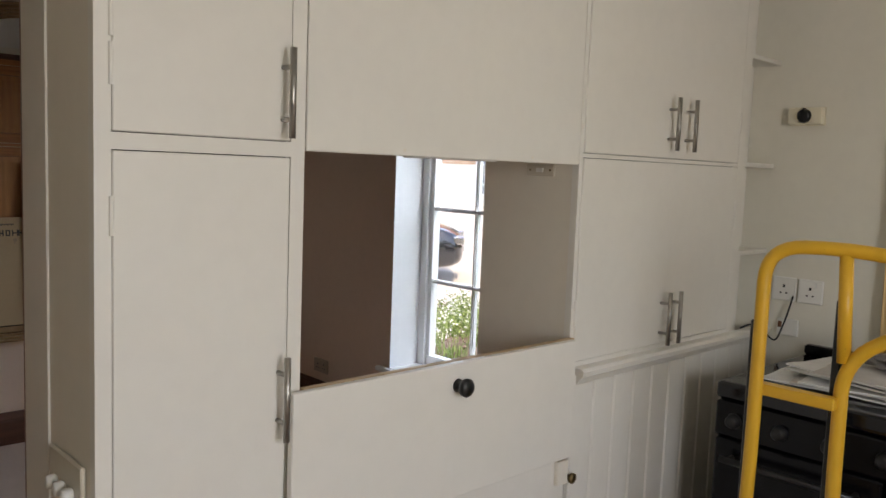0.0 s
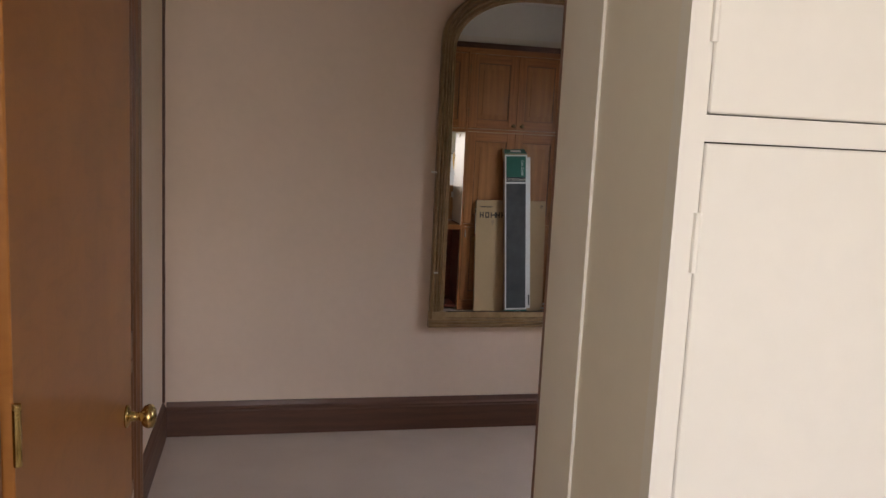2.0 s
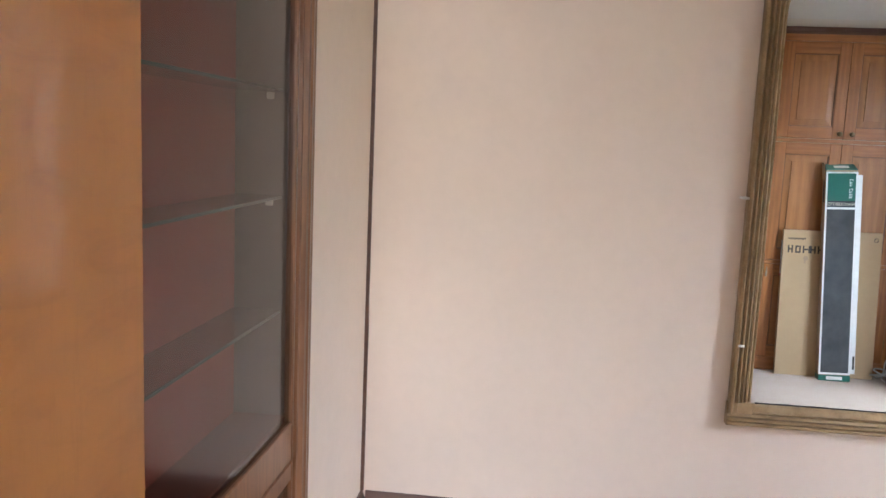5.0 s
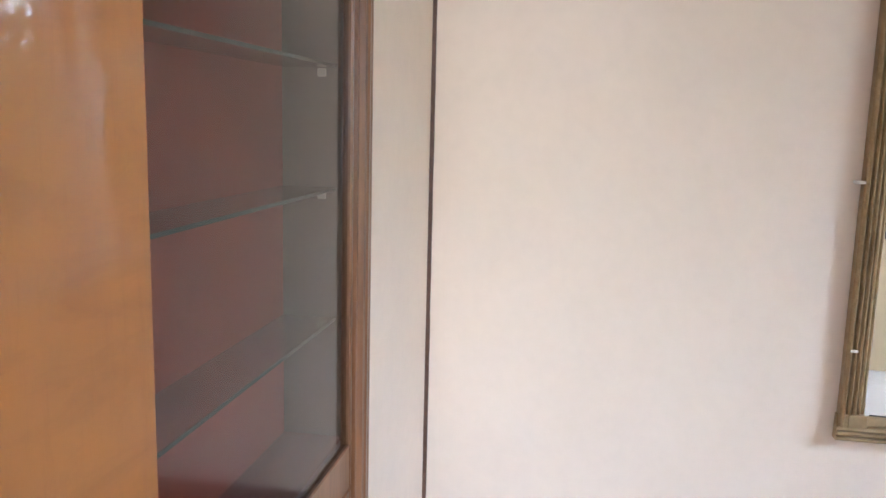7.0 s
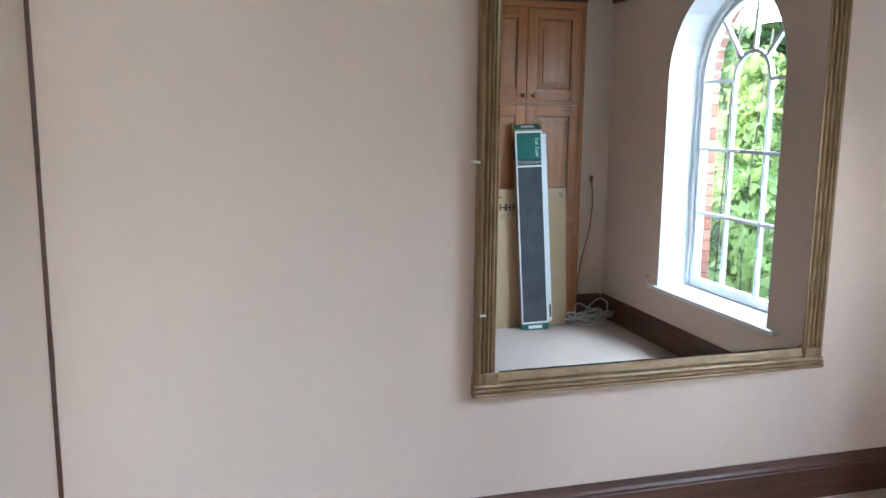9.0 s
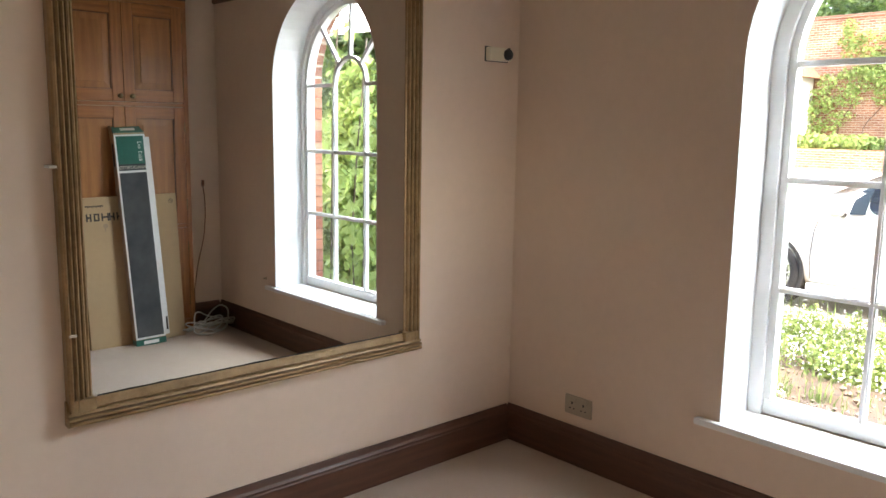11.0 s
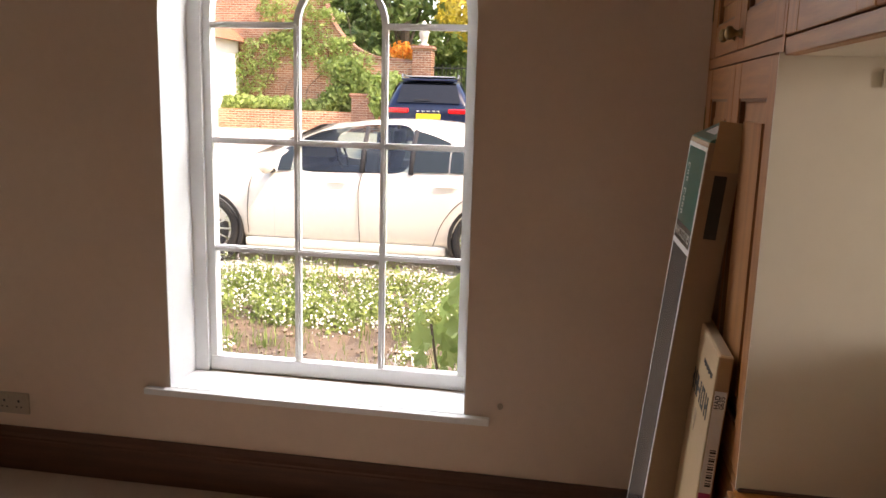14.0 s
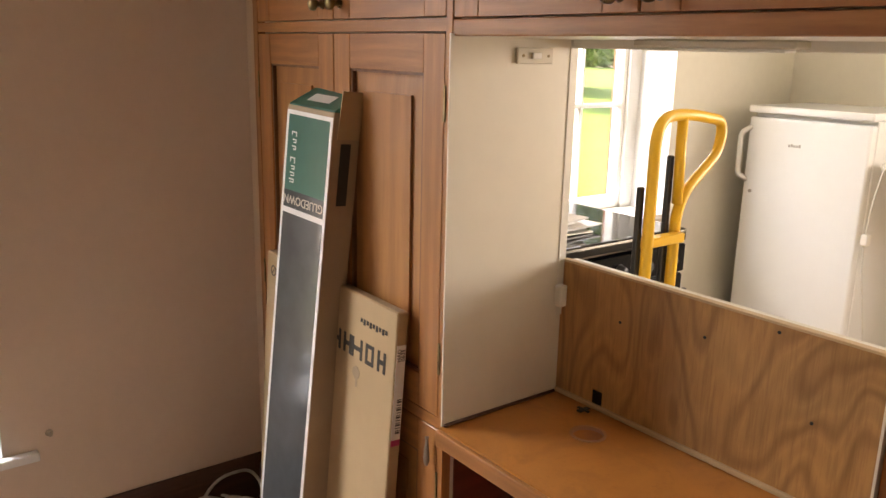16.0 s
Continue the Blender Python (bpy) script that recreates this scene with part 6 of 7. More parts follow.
tagged(new("grass_blades", me), "thin grass blades between the daisies", "grass", kind="stuff")

# loose stones and clods on the bed
vs, fs = [], []
for k in range(2600):
    x, y = rn.uniform(0.6, 3.9), rn.uniform(-3.1, 2.2)
    s = 0.006 + 0.022 * rn.random() ** 3
    o = len(vs)
    an = rn.uniform(0, 6.28)
    z = ground_z(x, 0) + 0.055 + 0.02 * rn.normal()
    for q in range(5):
        vs.append((x + s * math.cos(an + q * 1.2566) * rn.uniform(0.7, 1.2), y + s * math.sin(an + q * 1.2566) * rn.uniform(0.7, 1.2), z))
    vs += [(x, y, z + s * 0.7), (x, y, z - s)]
    for q in range(5):
        fs += [(o + q, o + (q + 1) % 5, o + 5), (o + (q + 1) % 5, o + q, o + 6)]
me = bpy.data.meshes.new("stones")
me.from_pydata(vs, [], fs)
me.materials.append(M_CLOD)
tagged(new("stones", me), "small loose stones on the soil of the bed", "stones", kind="stuff")

# vine beside the window: stems with large leaves
v = thing("vine", (0.62, -2.1, -0.2), "climbing vine with large green leaves beside the window", "plant")
stems = [[(0.66, -2.22, -0.2), (0.60, -2.14, 0.3), (0.56, -2.10, 0.55), (0.57, -2.13, 0.72)],
         [(0.66, -2.25, -0.2), (0.58, -2.02, 0.25), (0.56, -1.98, 0.55)],
         [(0.70, -2.6, -0.2), (0.62, -2.45, 0.8), (0.60, -2.40, 1.6), (0.60, -2.30, 2.4)],
         [(0.66, -2.3, 0.2), (0.75, -2.32, 1.2), (0.80, -2.26, 2.1)]]
for s_ in stems:
    part("stem", tube(B(), bend(s_, 0.15), 0.006, 6), M_BARK, v, smooth=True)


def vine_leaf(seed, s):
    """A lobed leaf, slightly folded along its rib."""
    r = random.Random(seed)
    bm = B()
    prof = [(0, -0.1), (0.32, -0.22), (0.52, 0.05), (0.40, 0.22), (0.58, 0.48), (0.30, 0.55), (0.0, 1.0)]
    mid = [bm.verts.new((0, y * s, 0.0)) for y in (-0.02, 0.3, 0.6, 1.0)]
    for sg in (1, -1):
        edge = [bm.verts.new((sg * x * s, y * s, 0.16 * s * x + r.uniform(-0.03, 0.03) * s)) for x, y in prof[1:-1]]
        chain = [mid[0], *edge, mid[3]]
        bm.faces.new([mid[0], edge[0], edge[1], mid[1]])
        bm.faces.new([mid[1], edge[1], edge[2], mid[2]])
        bm.faces.new([mid[2], edge[2], edge[3], edge[4], mid[3]])
    return finish(bm, M_LEAFV, "leaf")


_lm = [vine_leaf(k, 0.085) for k in range(5)]
r = random.Random(21)
for k in range(150):
    s_ = stems[(0, 0, 1, 2, 3, 2, 3)[k % 7]]
    i = r.randrange(len(s_) - 1)
    p = Vector(s_[i]).lerp(Vector(s_[i + 1]), r.random()) + Vector((r.uniform(-0.04, 0.10), r.uniform(-0.09, 0.09), r.uniform(-0.05, 0.05)))
    p.x = max(p.x, 0.515)
    ob = new("leaf", _lm[k % 5])
    ob.parent = v
    ob.matrix_basis = WORLD[v].inverted() @ Matrix.Translation(p) @ Euler((r.uniform(0.7, 2.2), r.uniform(-0.6, 0.6), r.uniform(-2.6, -0.4))).to_matrix().to_4x4() @ Matrix.Scale(r.uniform(0.6, 1.15), 4)


# ---- cars ----
def car(name, at, heading, paintm, label, st, wheels, track, wr, belt, glass_rows, taper=0.0, clear=None):
    """A car lofted from stations (x, bottom, belt height, half width, roof height, half roof width), front towards +x."""
    c = thing(name, label=label, category="car", m=Matrix.Translation(at) @ Matrix.Rotation(radians(heading), 4, 'Z'))
    bm = B()
    rows = []
    for x, zb, zbelt, w_, zr, wr_ in st:
        half = [(0, zb), (w_ * 0.86, zb), (w_ * 0.97, zb + 0.10), (w_, zb + 0.30), (w_ * 0.995, zbelt - 0.12), (w_ * 0.955, zbelt),
                (wr_ * 0.5 + w_ * 0.955 * 0.5, (zbelt + zr) / 2 + 0.02), (wr_, zr - 0.045), (wr_ * 0.72, zr - 0.006), (0, zr)]
        rows.append([bm.verts.new((x, y, z)) for y, z in half] + [bm.verts.new((x, -y, z)) for y, z in half[1:-1]][::-1])
    for r0, r1 in zip(rows, rows[1:]):
        n = len(r0)
        for k in range(n):
            if clear and k in (5, 6, 11, 12) and r0[0].co.x > clear[0] - 0.01 and r1[0].co.x < clear[1] + 0.01:
                continue
            bm.faces.new((r0[k], r0[(k + 1) % n], r1[(k + 1) % n], r1[k]))
    bm.faces.new(rows[0])
    bm.faces.new(rows[-1])
    body = part("body", bm, paintm, c, smooth=True, local=True)
    md = body.modifiers.new("round", 'SUBSURF')
    md.levels = md.render_levels = 2

    def at_x(x):
        for a, b in zip(st, st[1:]):
            if a[0] <= x <= b[0]:
                t = (x - a[0]) / (b[0] - a[0])
                return [p + (q - p) * t for p, q in zip(a, b)]
        return list(st[0] if x < st[0][0] else st[-1])
    # side windows between pillars
    for sg in (1, -1):
        for x0, x1 in glass_rows:
            bm = B()
            up, lo = [], []
            for k in range(9):
                x = x0 + (x1 - x0) * k / 8
                _, zb, zbelt, w_, zr, wr_ = at_x(x)
                zl, zt = zbelt + 0.015, max(zbelt + 0.03, zr - (0.075 if taper else 0.085))
                if taper and x < -0.25:
                    zt = zbelt + 0.02 + (zt - zbelt - 0.02) * max(0.0, 1 - ((x + 0.25) / taper) ** 3)
                yl = w_ * 0.955 + 0.004
                yt = w_ * 0.955 + (wr_ - w_ * 0.955) * min(1, (zt - zbelt) / max(0.05, zr - 0.045 - zbelt)) + 0.016
                lo.append(bm.verts.new((x, sg * yl, zl)))
                up.append((bm.verts.new((x, sg * (yl + yt) / 2 + sg * 0.018, (zl + zt) / 2)), bm.verts.new((x, sg * yt, zt))))
            for k in range(8):
                bm.faces.new((lo[k], lo[k + 1], up[k + 1][0], up[k][0]))
                bm.faces.new((up[k][0], up[k + 1][0], up[k + 1][1], up[k][1]))
            see = clear and x0 > clear[0] - 0.02 and x1 < clear[1] + 0.02
            part("side_window", bm, M_SEETHROUGH if see else M_CARGLASS, c, "clear greenish side window" if see else "dark tinted side window", smooth=True, local=True)
    # wheels with arches
    for x in wheels:
        for sg in (1, -1):
            y = sg * track
            bm = lathe(B(), (x, y - sg * 0.20, wr), (0, sg, 0), [(0, wr * 1.08), (0.222, wr * 1.10), (0.2265, wr * 1.085), (0.2245, wr * 1.0), (0.05, wr * 1.0)], 28)
            part("wheel_arch", bm, M_TYRE, c, "dark wheel arch", local=True)
            wh = part("wheel", lathe(B(), (x, y - sg * 0.19, wr), (0, sg, 0), [(0, wr * 0.7), (0.0, wr * 0.95), (0.02, wr), (0.18, wr), (0.212, wr * 0.95), (0.214, wr * 0.74), (0.19, wr * 0.70)], 32), M_TYRE, c, "black tyre", smooth=True, local=True)
            bm = B()
            for k in range(14):
                an = k * math.tau / 14
                d = Vector((math.cos(an), 0, math.sin(an)))
                e = Vector((-math.sin(an), 0, math.cos(an)))
                p0, p1 = Vector((x, y + sg * 0.012, wr)), Vector((x, y + sg * 0.020, wr)) + d * wr * 0.70
                q = [bm.verts.new(p) for p in (p0 + e * 0.012, p1 + e * 0.008, p1 - e * 0.008, p0 - e * 0.012)]
                bm.faces.new(q)
            lathe(bm, (x, y + sg * 0.005, wr), (0, sg, 0), [(0, 0.06), (0.015, 0.055), (0.018, 0.02)], 16)
            for k in range(28):
                a0, a1 = k * math.tau / 28, (k + 1) * math.tau / 28
                slab(bm, [(x + rr * math.cos(a), wr + rr * math.sin(a)) for rr, a in ((wr * 0.67, a0), (wr * 0.74, a0), (wr * 0.74, a1), (wr * 0.67, a1))], "y", y + sg * 0.006, y + sg * 0.024)
            part("rim", bm, M_ALLOY, wh, "multi-spoke alloy rim", local=True)
    return c, at_x


hatch_st = [(-2.15, 0.42, 0.78, 0.66, 0.86, 0.52), (-2.08, 0.26, 0.90, 0.80, 1.02, 0.60), (-1.90, 0.22, 0.95, 0.86, 1.20, 0.58), (-1.55, 0.20, 0.96, 0.885, 1.33, 0.58),
            (-1.0, 0.19, 0.945, 0.89, 1.40, 0.60), (-0.62, 0.18, 0.935, 0.89, 1.425, 0.61), (-0.4, 0.18, 0.93, 0.89, 1.43, 0.61), (0.15, 0.18, 0.92, 0.89, 1.40, 0.60), (0.55, 0.18, 0.91, 0.89, 1.26, 0.60),
            (0.95, 0.19, 0.90, 0.89, 1.04, 0.64), (1.25, 0.20, 0.87, 0.885, 0.945, 0.70), (1.65, 0.21, 0.82, 0.87, 0.88, 0.70), (1.98, 0.24, 0.72, 0.80, 0.79, 0.62), (2.15, 0.34, 0.58, 0.62, 0.66, 0.48)]
WC = (5.55, -0.37, -0.158)
wc, wx = car("white_car", WC, 90, M_CARWHITE, "white hatchback parked on the gravel beside the flower bed", hatch_st, (-1.36, 1.39), 0.869, 0.33, 0.93,
             ((-1.36, -1.00), (-0.985, -0.625), (-0.615, -0.185), (-0.125, 0.54), (0.545, 0.68)), taper=-1.12, clear=(-0.62, 0.55))
part("cabin_floor", bx(-1.0, 0.86, -0.74, 0.74, 0.40, 0.86, 0.03), M_SEAT, wc, "dark cabin trim", local=True)
part("dashboard", bx(0.52, 0.98, -0.70, 0.70, 0.84, 0.945, 0.03), M_SEAT, wc, "dark dashboard", local=True)
for y in (-0.36, 0.36):
    for x in (-0.12, -0.92):
        bm = bx(x - 0.08, x + 0.08, y - 0.24, y + 0.24, 0.80, 1.13, 0.05, 3)
        bmesh.ops.rotate(bm, verts=bm.verts, cent=(x, y, 0.8), matrix=Matrix.Rotation(radians(-14), 3, 'Y'))
        st_ = part("seat_back", bm, M_SEAT, wc, "dark cloth seat back", smooth=True, local=True)
        part("head_rest", bx(x - 0.17, x - 0.08, y - 0.13, y + 0.13, 1.15, 1.30, 0.035, 3), M_SEAT, st_, smooth=True, local=True)
bm = B()
for k in range(24):
    a0, a1 = k * math.tau / 24, (k + 1) * math.tau / 24
    tilt = lambda a, r: (0.40 + 0.30 * r * math.sin(a), -0.36 + r * math.cos(a), 0.985 + r * math.sin(a) * 0.95)
    cyl(bm, tilt(a0, 0.165), tilt(a1, 0.165), 0.014, n=8)
cyl(bm, (0.40, -0.50, 0.985), (0.40, -0.22, 0.985), 0.016, n=8)
cyl(bm, (0.40, -0.36, 0.985), (0.55, -0.36, 0.93), 0.03, n=10)
part("steering_wheel", bm, M_BLACK, wc, "black steering wheel", smooth=True, local=True)
for x, zt in ((-0.155, 1.35), (-0.63, 1.33)):
    part("door_pillar", tube(B(), [(x, 0.858, 0.93), (x, 0.76, 1.17), (x - 0.01, 0.645, zt)], 0.024, 8), M_SEAT, wc, "black door pillar", smooth=True, local=True)
    part("door_pillar", tube(B(), [(x, -0.858, 0.93), (x, -0.76, 1.17), (x - 0.01, -0.645, zt)], 0.024, 8), M_SEAT, wc, "black door pillar", smooth=True, local=True)
for pts in (((0.97, 0.880, 0.30), (0.98, 0.893, 0.5), (0.96, 0.890, 0.76), (0.93, 0.868, 0.86)), ((-0.15, 0.884, 0.27), (-0.14, 0.894, 0.5), (-0.13, 0.891, 0.78), (-0.16, 0.858, 0.92)),
            ((-0.86, 0.884, 0.27), (-0.93, 0.893, 0.48), (-1.06, 0.892, 0.66), (-1.30, 0.880, 0.82), (-1.38, 0.862, 0.93))):
    part("door_gap", tube(B(), bend(pts, 0.08), 0.0036, 6), M_GAP, wc, local=True)
part("side_skirt", bx(-0.98, 1.02, 0.78, 0.866, 0.165, 0.258, 0.03, 3), M_CARWHITE, wc, local=True)
for x in (-1.06, -0.02):
    part("door_handle", bx(x, x + 0.19, 0.878, 0.897, 0.822, 0.837, 0.006), M_CARWHITE, wc, local=True)
bm = B()
bmesh.ops.create_icosphere(bm, subdivisions=2, radius=1.0)
for q in bm.verts:
    q.co = Vector((0.74 + q.co.x * 0.075, 0.99 + q.co.y * 0.085, 0.965 + q.co.z * 0.07))
mi = part("wing_mirror", bm, M_CARWHITE, wc, "white door mirror", smooth=True, local=True)
part("mirror_foot", bx(0.70, 0.78, 0.84, 0.95, 0.90, 0.935, 0.008), M_TYRE, wc, local=True)
for sg in (1, -1):
    bm = slab(B(), [(-2.04, 0.81), (-2.05, 0.93), (-1.84, 0.95), (-1.60, 0.875), (-1.78, 0.815)], "y", min(sg * 0.74, sg * 0.884), max(sg * 0.74, sg * 0.884))
    part("tail_lamp", bm, M_LAMPRED, wc, "red tail lamp", local=True)
bm = B()
for p_ in (((-1.86, 0.50, 1.21), (-2.06, 0.52, 1.06), (-2.06, -0.52, 1.06), (-1.86, -0.50, 1.21)), ((0.32, 0.52, 1.345), (1.02, 0.58, 1.025), (1.02, -0.58, 1.025), (0.32, -0.52, 1.345))):
    bm.faces.new([bm.verts.new((a + (0.03 if a > 0 else -0.03), b_, c_ + 0.012)) for a, b_, c_ in p_])
part("windscreen", bm, M_CARGLASS, wc, "dark windscreen", local=True)

suv_st = [(-2.33, 0.50, 0.98, 0.80, 1.02, 0.70), (-2.28, 0.34, 1.03, 0.90, 1.16, 0.70), (-2.12, 0.28, 1.06, 0.93, 1.42, 0.67), (-1.90, 0.26, 1.07, 0.935, 1.60, 0.66), (-1.2, 0.25, 1.06, 0.94, 1.68, 0.66),
          (-0.2, 0.25, 1.04, 0.94, 1.68, 0.66), (0.4, 0.25, 1.03, 0.94, 1.58, 0.66), (0.9, 0.26, 1.02, 0.935, 1.28, 0.70), (1.25, 0.27, 1.01, 0.93, 1.09, 0.78), (1.8, 0.28, 0.96, 0.91, 1.03, 0.76), (2.2, 0.34, 0.80, 0.82, 0.88, 0.64), (2.33, 0.45, 0.70, 0.62, 0.76, 0.5)]
SC = (16.8, 1.05, 0.25)
su, sx = car("blue_suv", SC, 8, M_CARBLUE, "dark blue estate car seen from behind, parked by the garden wall", suv_st, (-1.40, 1.39), 0.915, 0.36, 1.04, ((-1.85, -1.15), (-1.08, -0.25), (-0.18, 0.72)))
bm = B()
bm.faces.new([bm.verts.new(p_) for p_ in ((-2.345, 0.68, 1.12), (-2.345, -0.68, 1.12), (-2.085, -0.57, 1.545), (-2.085, 0.57, 1.545))])
part("rear_window", bm, M_REARGLASS, su, "dark rear window", local=True)
for sg in (1, -1):
    part("tail_lamp", bx(-2.375, -2.26, min(sg * 0.42, sg * 0.86), max(sg * 0.42, sg * 0.86), 0.90, 1.00, 0.02), M_LAMPRED, su, "red tail lamp", local=True)
    part("roof_rail", tube(B(), bend([(-1.85, sg * 0.60, 1.63), (-1.7, sg * 0.62, 1.72), (0.1, sg * 0.62, 1.72), (0.3, sg * 0.60, 1.63)], 0.1), 0.018, 8), M_STEEL, su, "silver roof rail", local=True)
    bm = B()
    bmesh.ops.create_icosphere(bm, subdivisions=2, radius=1.0)
    for q in bm.verts:
        q.co = Vector((0.75 + q.co.x * 0.08, sg * 1.03 + q.co.y * 0.10, 1.10 + q.co.z * 0.08))
    part("wing_mirror", bm, M_CARBLUE, su, smooth=True, local=True)
pl = part("number_plate", bx(-2.385, -2.372, -0.26, 0.26, 0.78, 0.89, 0.003), M_PLATE, su, "yellow rear number plate", local=True)
lettering("KY20 LYC", 0.105, M_INK, su, Matrix.Translation((-2.387, 0, 0.835)) @ Matrix.Rotation(radians(-90), 4, 'Z') @ Matrix.Rotation(radians(90), 4, 'X'), "plate_letters")
bm = B()
for k in range(5):
    box(bm, -2.378, -2.368, -0.25 + k * 0.11, -0.19 + k * 0.11, 0.93, 0.955)
part("badge_strokes", bm, M_ALLOY, su, "chrome tailgate lettering", local=True)
part("wiper", bx(-2.352, -2.335, -0.05, 0.32, 1.175, 1.19), M_TYRE, su, local=True)
part("spoiler", bx(-2.16, -1.80, -0.60, 0.60, 1.585, 1.625, 0.015, 2), M_CARBLUE, su, "roof spoiler", local=True)
# added sheet over the roof: the sky's reflection as a pale colour
part("roof_panel", bx(-1.80, 0.10, -0.55, 0.55, 1.665, 1.692, 0.012, 2), M_ROOFSHEEN, su, "pale grey sheet painted as the sky's reflection on the roof", local=True)
part("bumper", bx(-2.40, -2.26, -0.80, 0.80, 0.36, 0.56, 0.05, 2), M_TYRE, su, local=True)

bk, _x = car("black_car", (4.39, 5.76, -0.158), -44, M_CARBLACK, "black car parked across the yard", hatch_st, (-1.36, 1.39), 0.869, 0.33, 0.93, ((-1.72, -1.10), (-1.03, -0.32), (-0.25, 0.72)))
part("number_plate", bx(2.17, 2.185, -0.26, 0.26, 0.42, 0.53), M_PLATEW, bk, "white front number plate", local=True)
bm = B()
bm.faces.new([bm.verts.new(p_) for p_ in ((0.35, 0.52, 1.36), (1.05, 0.58, 1.04), (1.05, -0.58, 1.04), (0.35, -0.52, 1.36))])
part("windscreen", bm, M_CARGLASS, bk, local=True)
for sg in (1, -1):
    part("headlamp", bx(1.95, 2.13, min(sg * 0.45, sg * 0.74), max(sg * 0.45, sg * 0.74), 0.60, 0.72, 0.02), M_ALLOY, bk, "clear headlamp", local=True)

# ---- garden wall with a swept end, piers, low wall ----
GX = 24.0
gw = thing("garden_wall", (GX, 8, 0.3), "tall old red brick garden wall with a swept-down end", "wall", kind="structure")
bm = slab(B(), [(6.2, 0.2), (18, 0.2), (18, 5.0), (6.2, 5.0)], "x", GX, GX + 0.45)
pts = [(6.2, 5.0)]
n = 14
for k in range(1, n + 1):
    a = math.pi / 2 * k / n
    pts.append((6.2 - 2.3 * (1 - math.cos(a)), 5.0 - 2.35 * math.sin(a)))
for p, q in zip(pts, pts[1:]):
    slab(bm, [(p[0], 0.2), (p[0], p[1]), (q[0], q[1]), (q[0], 0.2)], "x", GX, GX + 0.45)
slab(bm, [(3.0, 0.2), (3.9, 0.2), (3.9, 2.65), (3.0, 2.55)], "x", GX + 0.001, GX + 0.449)
part("wall", bm, M_BRICKG, gw)
bm = B()
cop = [(18, 5.0)] + pts + [(3.0, 2.55)]
for p, q in zip(cop, cop[1:]):
    slab(bm, [p, q, (q[0], q[1] + 0.10), (p[0], p[1] + 0.10)], "x", GX - 0.05, GX + 0.50)
part("coping", bm, M_BRICKY, gw, "brick-on-edge coping")
for y, z1, w_, top in ((2.75, 3.0, 0.62, True), (4.25, 1.42, 0.75, False)):
    xx = GX if top else 22.4
    g_ = thing("brick_pier", (xx, y, 0.3), "square red brick pier with a stone cap" if top else "low square brick pier", "pier", kind="structure")
    part("shaft", bx(xx - w_ / 2, xx + w_ / 2, y - w_ / 2, y + w_ / 2, 0.2, z1), M_BRICK, g_)
    part("cap", bx(xx - w_ / 2 - 0.06, xx + w_ / 2 + 0.06, y - w_ / 2 - 0.06, y + w_ / 2 + 0.06, z1, z1 + 0.12, 0.03), M_BRICKY, g_)
    if top:
        part("finial", lathe(B(), (xx, y, z1 + 0.12), (0, 0, 1), [(0, 0.18), (0.06, 0.18), (0.10, 0.10), (0.25, 0.14), (0.42, 0.17), (0.55, 0.12), (0.62, 0.15), (0.75, 0.08), (0.82, 0.02)], 16), M_STONE, g_, "weathered stone finial", smooth=True)
solid("low_wall", bx(22.2, 22.55, 4.6, 9.4, 0.2, 0.95, 0.02), M_BRICKG, "low mossy brick wall in front of the border", "wall")
st_ = thing("garden_steps", (20.4, 0.2, 0.2), "grey stone garden steps up to the bank", "steps", kind="structure")
for k in range(5):
    part("step", bx(19.6 + k * 0.32, 21.3, -0.35, 1.2, 0.19, 0.36 + k * 0.17, 0.01), M_STONE, st_)
solid("side_wall", bx(20.2, 20.6, -4.2, -1.75, 0.1, 1.55, 0.02), M_BRICK, "low red brick wall beside the hedge", "wall")
rl = thing("iron_railing", (23.9, 1.5, 1.1), "black iron garden railing", "railing")
for k in range(18):
    y = 2.36 - k * 0.13
    part("bar", cyl(B(), (23.9, y, 1.0), (23.9, y, 2.55), 0.012, n=6), M_IRON, rl)
for z in (1.15, 2.42):
    part("rail", bx(23.88, 23.92, 0.1, 2.42, z, z + 0.03), M_IRON, rl)

# house across the yard
hb = thing("yard_house", (18, 14, 0.1), "cream and brick house across the yard with a clay tile roof", "house")
part("wall", bx(18.0, 23.9, 9.15, 28, 0.0, 3.2), M_RENDER, hb)
part("brick_band", bx(17.96, 17.999, 11.2, 28, 1.75, 3.2), M_BRICKC, hb)
bm = B()
slab(bm, [(17.6, 3.15), (21, 5.6), (24.3, 3.15), (24.3, 3.3), (21, 5.8), (17.6, 3.3)], "y", 11.9, 28.2)
e0, e1, rg = [(17.6, 8.85, 3.15), (24.3, 8.85, 3.15)], [(17.6, 11.9, 3.3), (24.3, 11.9, 3.3)], (21, 11.9, 5.8)
hip = [bm.verts.new(p) for p in (*e0, *e1, rg)]
for q in ((0, 1, 4), (0, 4, 2), (1, 3, 4), (0, 2, 3, 1)):
    bm.faces.new([hip[k] for k in q])
part("roof", bm, M_ROOF, hb)
for y in (12.6, 15.2, 19.4):
    wn = part("window", bx(17.93, 17.96, y - 0.65, y + 0.65, 0.65, 2.15), M_GLOSS, hb)
    for i in range(3):
        for j in range(4):
            part("pane", bx(17.915, 17.93, y - 0.58 + i * 0.40, y - 0.22 + i * 0.40, 0.72 + j * 0.35, 1.03 + j * 0.35), M_CARGLASS, wn)

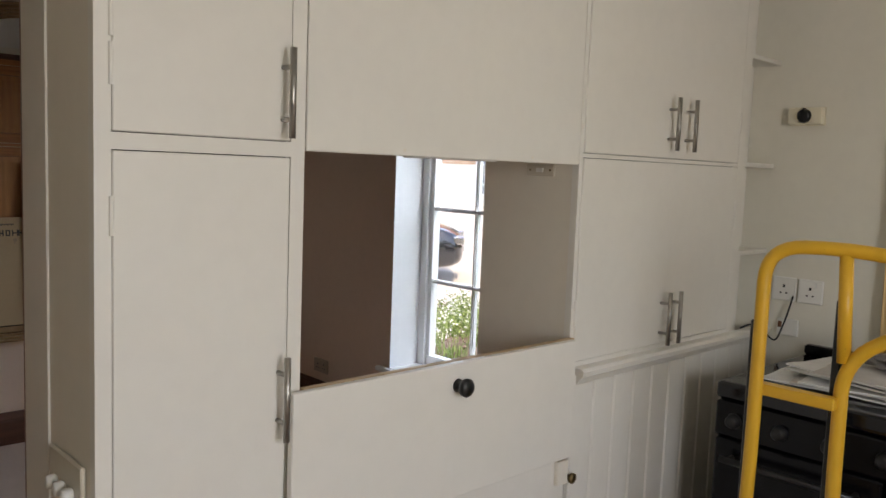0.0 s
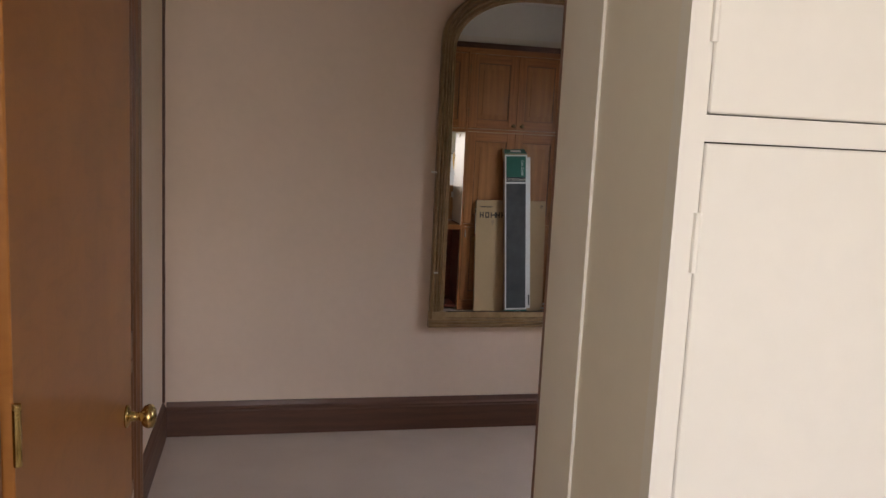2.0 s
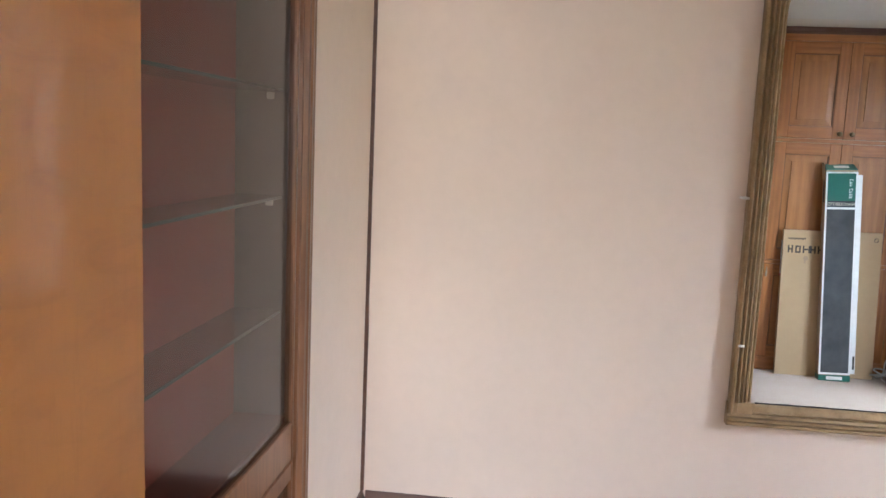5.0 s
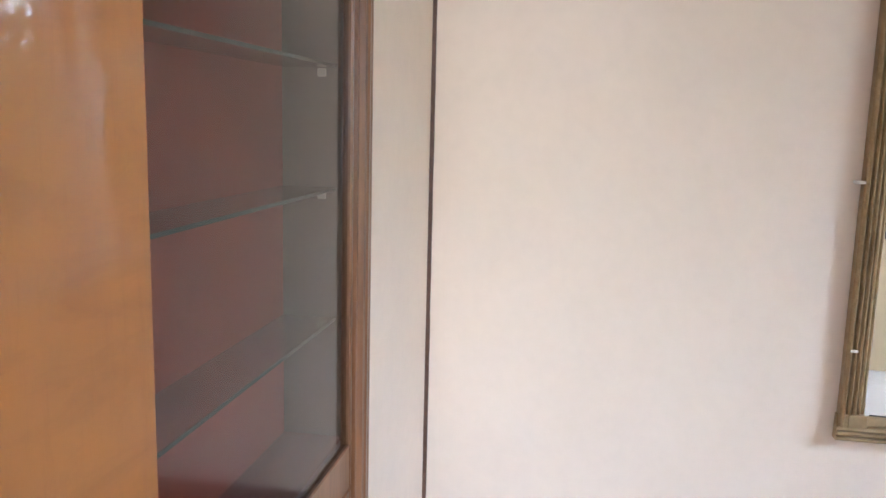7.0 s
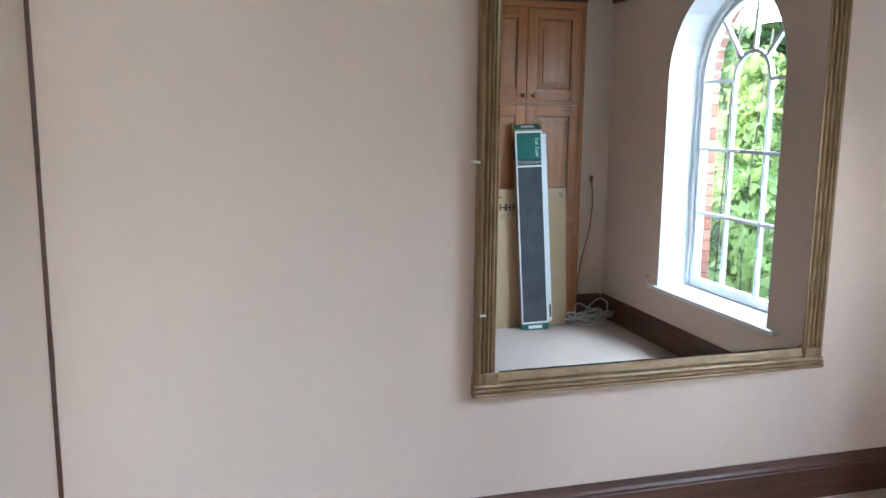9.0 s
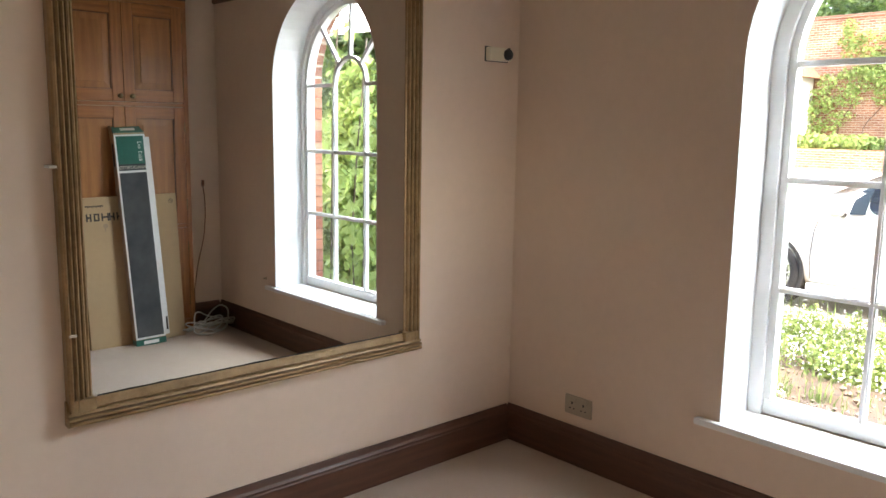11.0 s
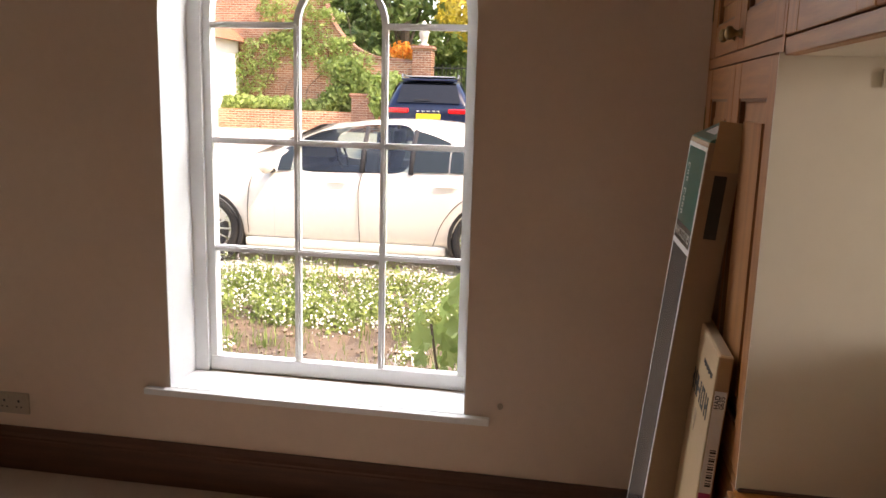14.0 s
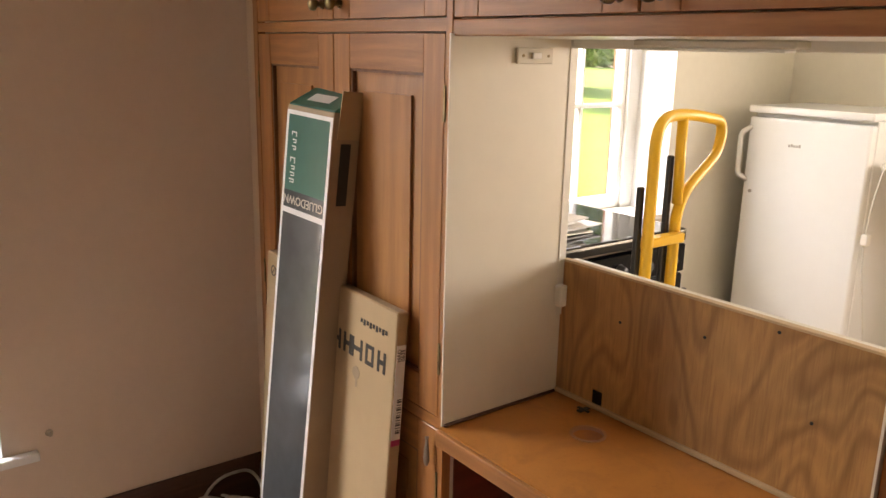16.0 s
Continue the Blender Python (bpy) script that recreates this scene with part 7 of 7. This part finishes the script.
# ---- planting ----
CLIMB_AT = ((8.4, 2.7), (7.5, 3.6), (7.0, 2.9), (6.6, 3.9), (6.3, 2.6), (8.9, 1.9), (7.8, 4.3), (5.9, 3.3), (9.3, 2.5), (5.6, 2.2), (6.2, 4.2))
def shrub(blobs, n, size, mat, seed, label, name="shrub"):
    s = thing(name, (blobs[0][0][0], blobs[0][0][1], ground_z(blobs[0][0][0], 0)), label, "shrub")
    leaves("foliage", blobs, n, size, mat, seed, s)
    return s


r = random.Random(3)
CLIMB = []
for y, z in CLIMB_AT:
    for k in range(5):
        CLIMB.append(((23.74, y + r.uniform(-0.8, 0.8), z + r.uniform(-0.45, 0.45)), (0.20, r.uniform(0.18, 0.60), r.uniform(0.12, 0.36))))
cl = shrub(CLIMB, 7500, 0.07, M_LEAFV, 31, "climber trained over the brick wall", "climber")
for k in range(5):
    y = 8.8 - k * 0.75
    part("stem", tube(B(), bend([(23.9, y, 0.6), (23.88, y + 0.25, 1.6), (23.9, y - 0.2 * k, 2.4), (23.9, y - 0.5, 3.4 + 0.15 * k)], 0.3), 0.013, 6), M_BARK, cl)
shrub([((23.1, y, z), (0.55, 0.6, 0.55)) for y, z in ((5.2, 1.4), (4.6, 1.8), (5.6, 1.1), (4.0, 1.4), (3.7, 1.7), (5.1, 2.2))], 6500, 0.11, M_LEAFL, 32, "dense green shrub at the foot of the wall")
shrub([((22.9, y, 1.05), (0.5, 0.6, 0.32)) for y in (7.2, 7.9, 8.5, 9.0)], 3400, 0.12, M_LEAFV, 33, "low light green mound of leaves behind the low wall")
shrub([((22.8, y, 0.95), (0.4, 0.5, 0.35)) for y in (5.8, 6.3, 6.7)], 1800, 0.10, M_LEAF, 34, "low dark green plants behind the low wall")
shrub([((22.0, y, 1.5), (0.3, 0.35, 0.65)) for y in (3.7, 3.3)], 1600, 0.16, M_LEAFV, 35, "upright pale green fern clump beside the pier")
shrub([((20.6, y, 1.25), (0.5, 0.45, 0.38)) for y in (-0.6, -1.0, -1.4)], 3200, 0.07, M_LEAFL, 36, "clipped bright green hedge beside the steps", "hedge")
shrub([((24.6, 3.6, 3.0), (0.4, 0.5, 0.3)), ((24.6, 3.1, 2.9), (0.4, 0.4, 0.25))], 700, 0.09, M_LEAFO, 37, "orange flowering shrub above the wall")
shrub([((26, y, z), (1.2, 1.1, 0.9)) for y, z in ((0.6, 3.6), (-0.6, 3.2), (1.6, 4.4), (-0.2, 4.6))], 4200, 0.15, M_LEAFY, 38, "yellow-leaved shrub above the bank")
shrub([((25, y, z), (1.0, 0.9, 0.9)) for y, z in ((-2.4, 2.2), (-3.2, 3.0), (-2.0, 3.3), (-4.0, 2.4))], 4200, 0.14, M_LEAF, 39, "grey-green shrub above the side wall")
k = 0
for x, y, h_, sp, mt in ((29, 4.5, 8.5, 3.6, M_LEAFD), (31, 8.8, 9.5, 4.0, M_LEAFD), (33, 0.5, 9.0, 3.8, M_LEAF), (30, -3.5, 8.0, 3.4, M_LEAFD), (35, 13, 10, 4.4, M_LEAF),
                         (27, -9, 8.0, 3.6, M_LEAF), (30, -16, 9, 4.2, M_LEAFD), (24, -22, 9, 4.2, M_LEAF), (17, -25, 9, 4.0, M_LEAFD), (10, -24, 8, 3.6, M_LEAF), (33, -28, 10, 5, M_LEAFD), (4, -23, 8, 3.6, M_LEAF)):
    tree((x, y, ground_z(x, y) - 0.02), h_, sp, 6500, 0.22, mt, 50 + k, "broad leafy green garden tree", 0.22)
    k += 1
tree((4.6, -5.6, -0.13), 3.6, 1.5, 5200, 0.085, M_LEAFL, 90, "young light green tree on the lawn edge", 0.2)
tree((7.5, -8.6, -0.10), 5.0, 2.0, 5200, 0.12, M_LEAF, 91, "small leafy tree on the lawn", 0.3)
shrub([((1.55, -3.55, 0.55), (0.45, 0.40, 0.70)), ((2.1, -4.2, 0.75), (0.60, 0.50, 0.85)), ((1.75, -3.75, 1.35), (0.30, 0.30, 0.40)), ((2.7, -5.1, 0.7), (0.6, 0.5, 0.8)), ((2.35, -4.3, 1.75), (0.35, 0.35, 0.40))],
      9000, 0.075, M_LEAFV, 92, "loose yellow-green bush at the corner of the flower bed")
shrub([((3.6, -6.0, 1.3), (0.9, 0.7, 1.4)), ((4.6, -7.4, 1.9), (1.1, 0.8, 1.6)), ((3.9, -6.4, 2.8), (0.8, 0.7, 0.7))], 9000, 0.10, M_LEAF, 93, "tall mixed green bush at the edge of the lawn")
leaves("woods", [((50 + 6 * math.sin(k * 1.7), -60 + 6.2 * k, 3.2), (5, 4.5, 4.5 + 2 * math.sin(k * 2.3))) for k in range(20)] + [((44 - 5 * k, -52 + 2 * math.sin(k), 3.0), (4.5, 5, 4.5)) for k in range(11)],
       30000, 0.55, M_LEAFD, 77, label="dark belt of trees beyond the gardens", category="woods", kind="stuff")
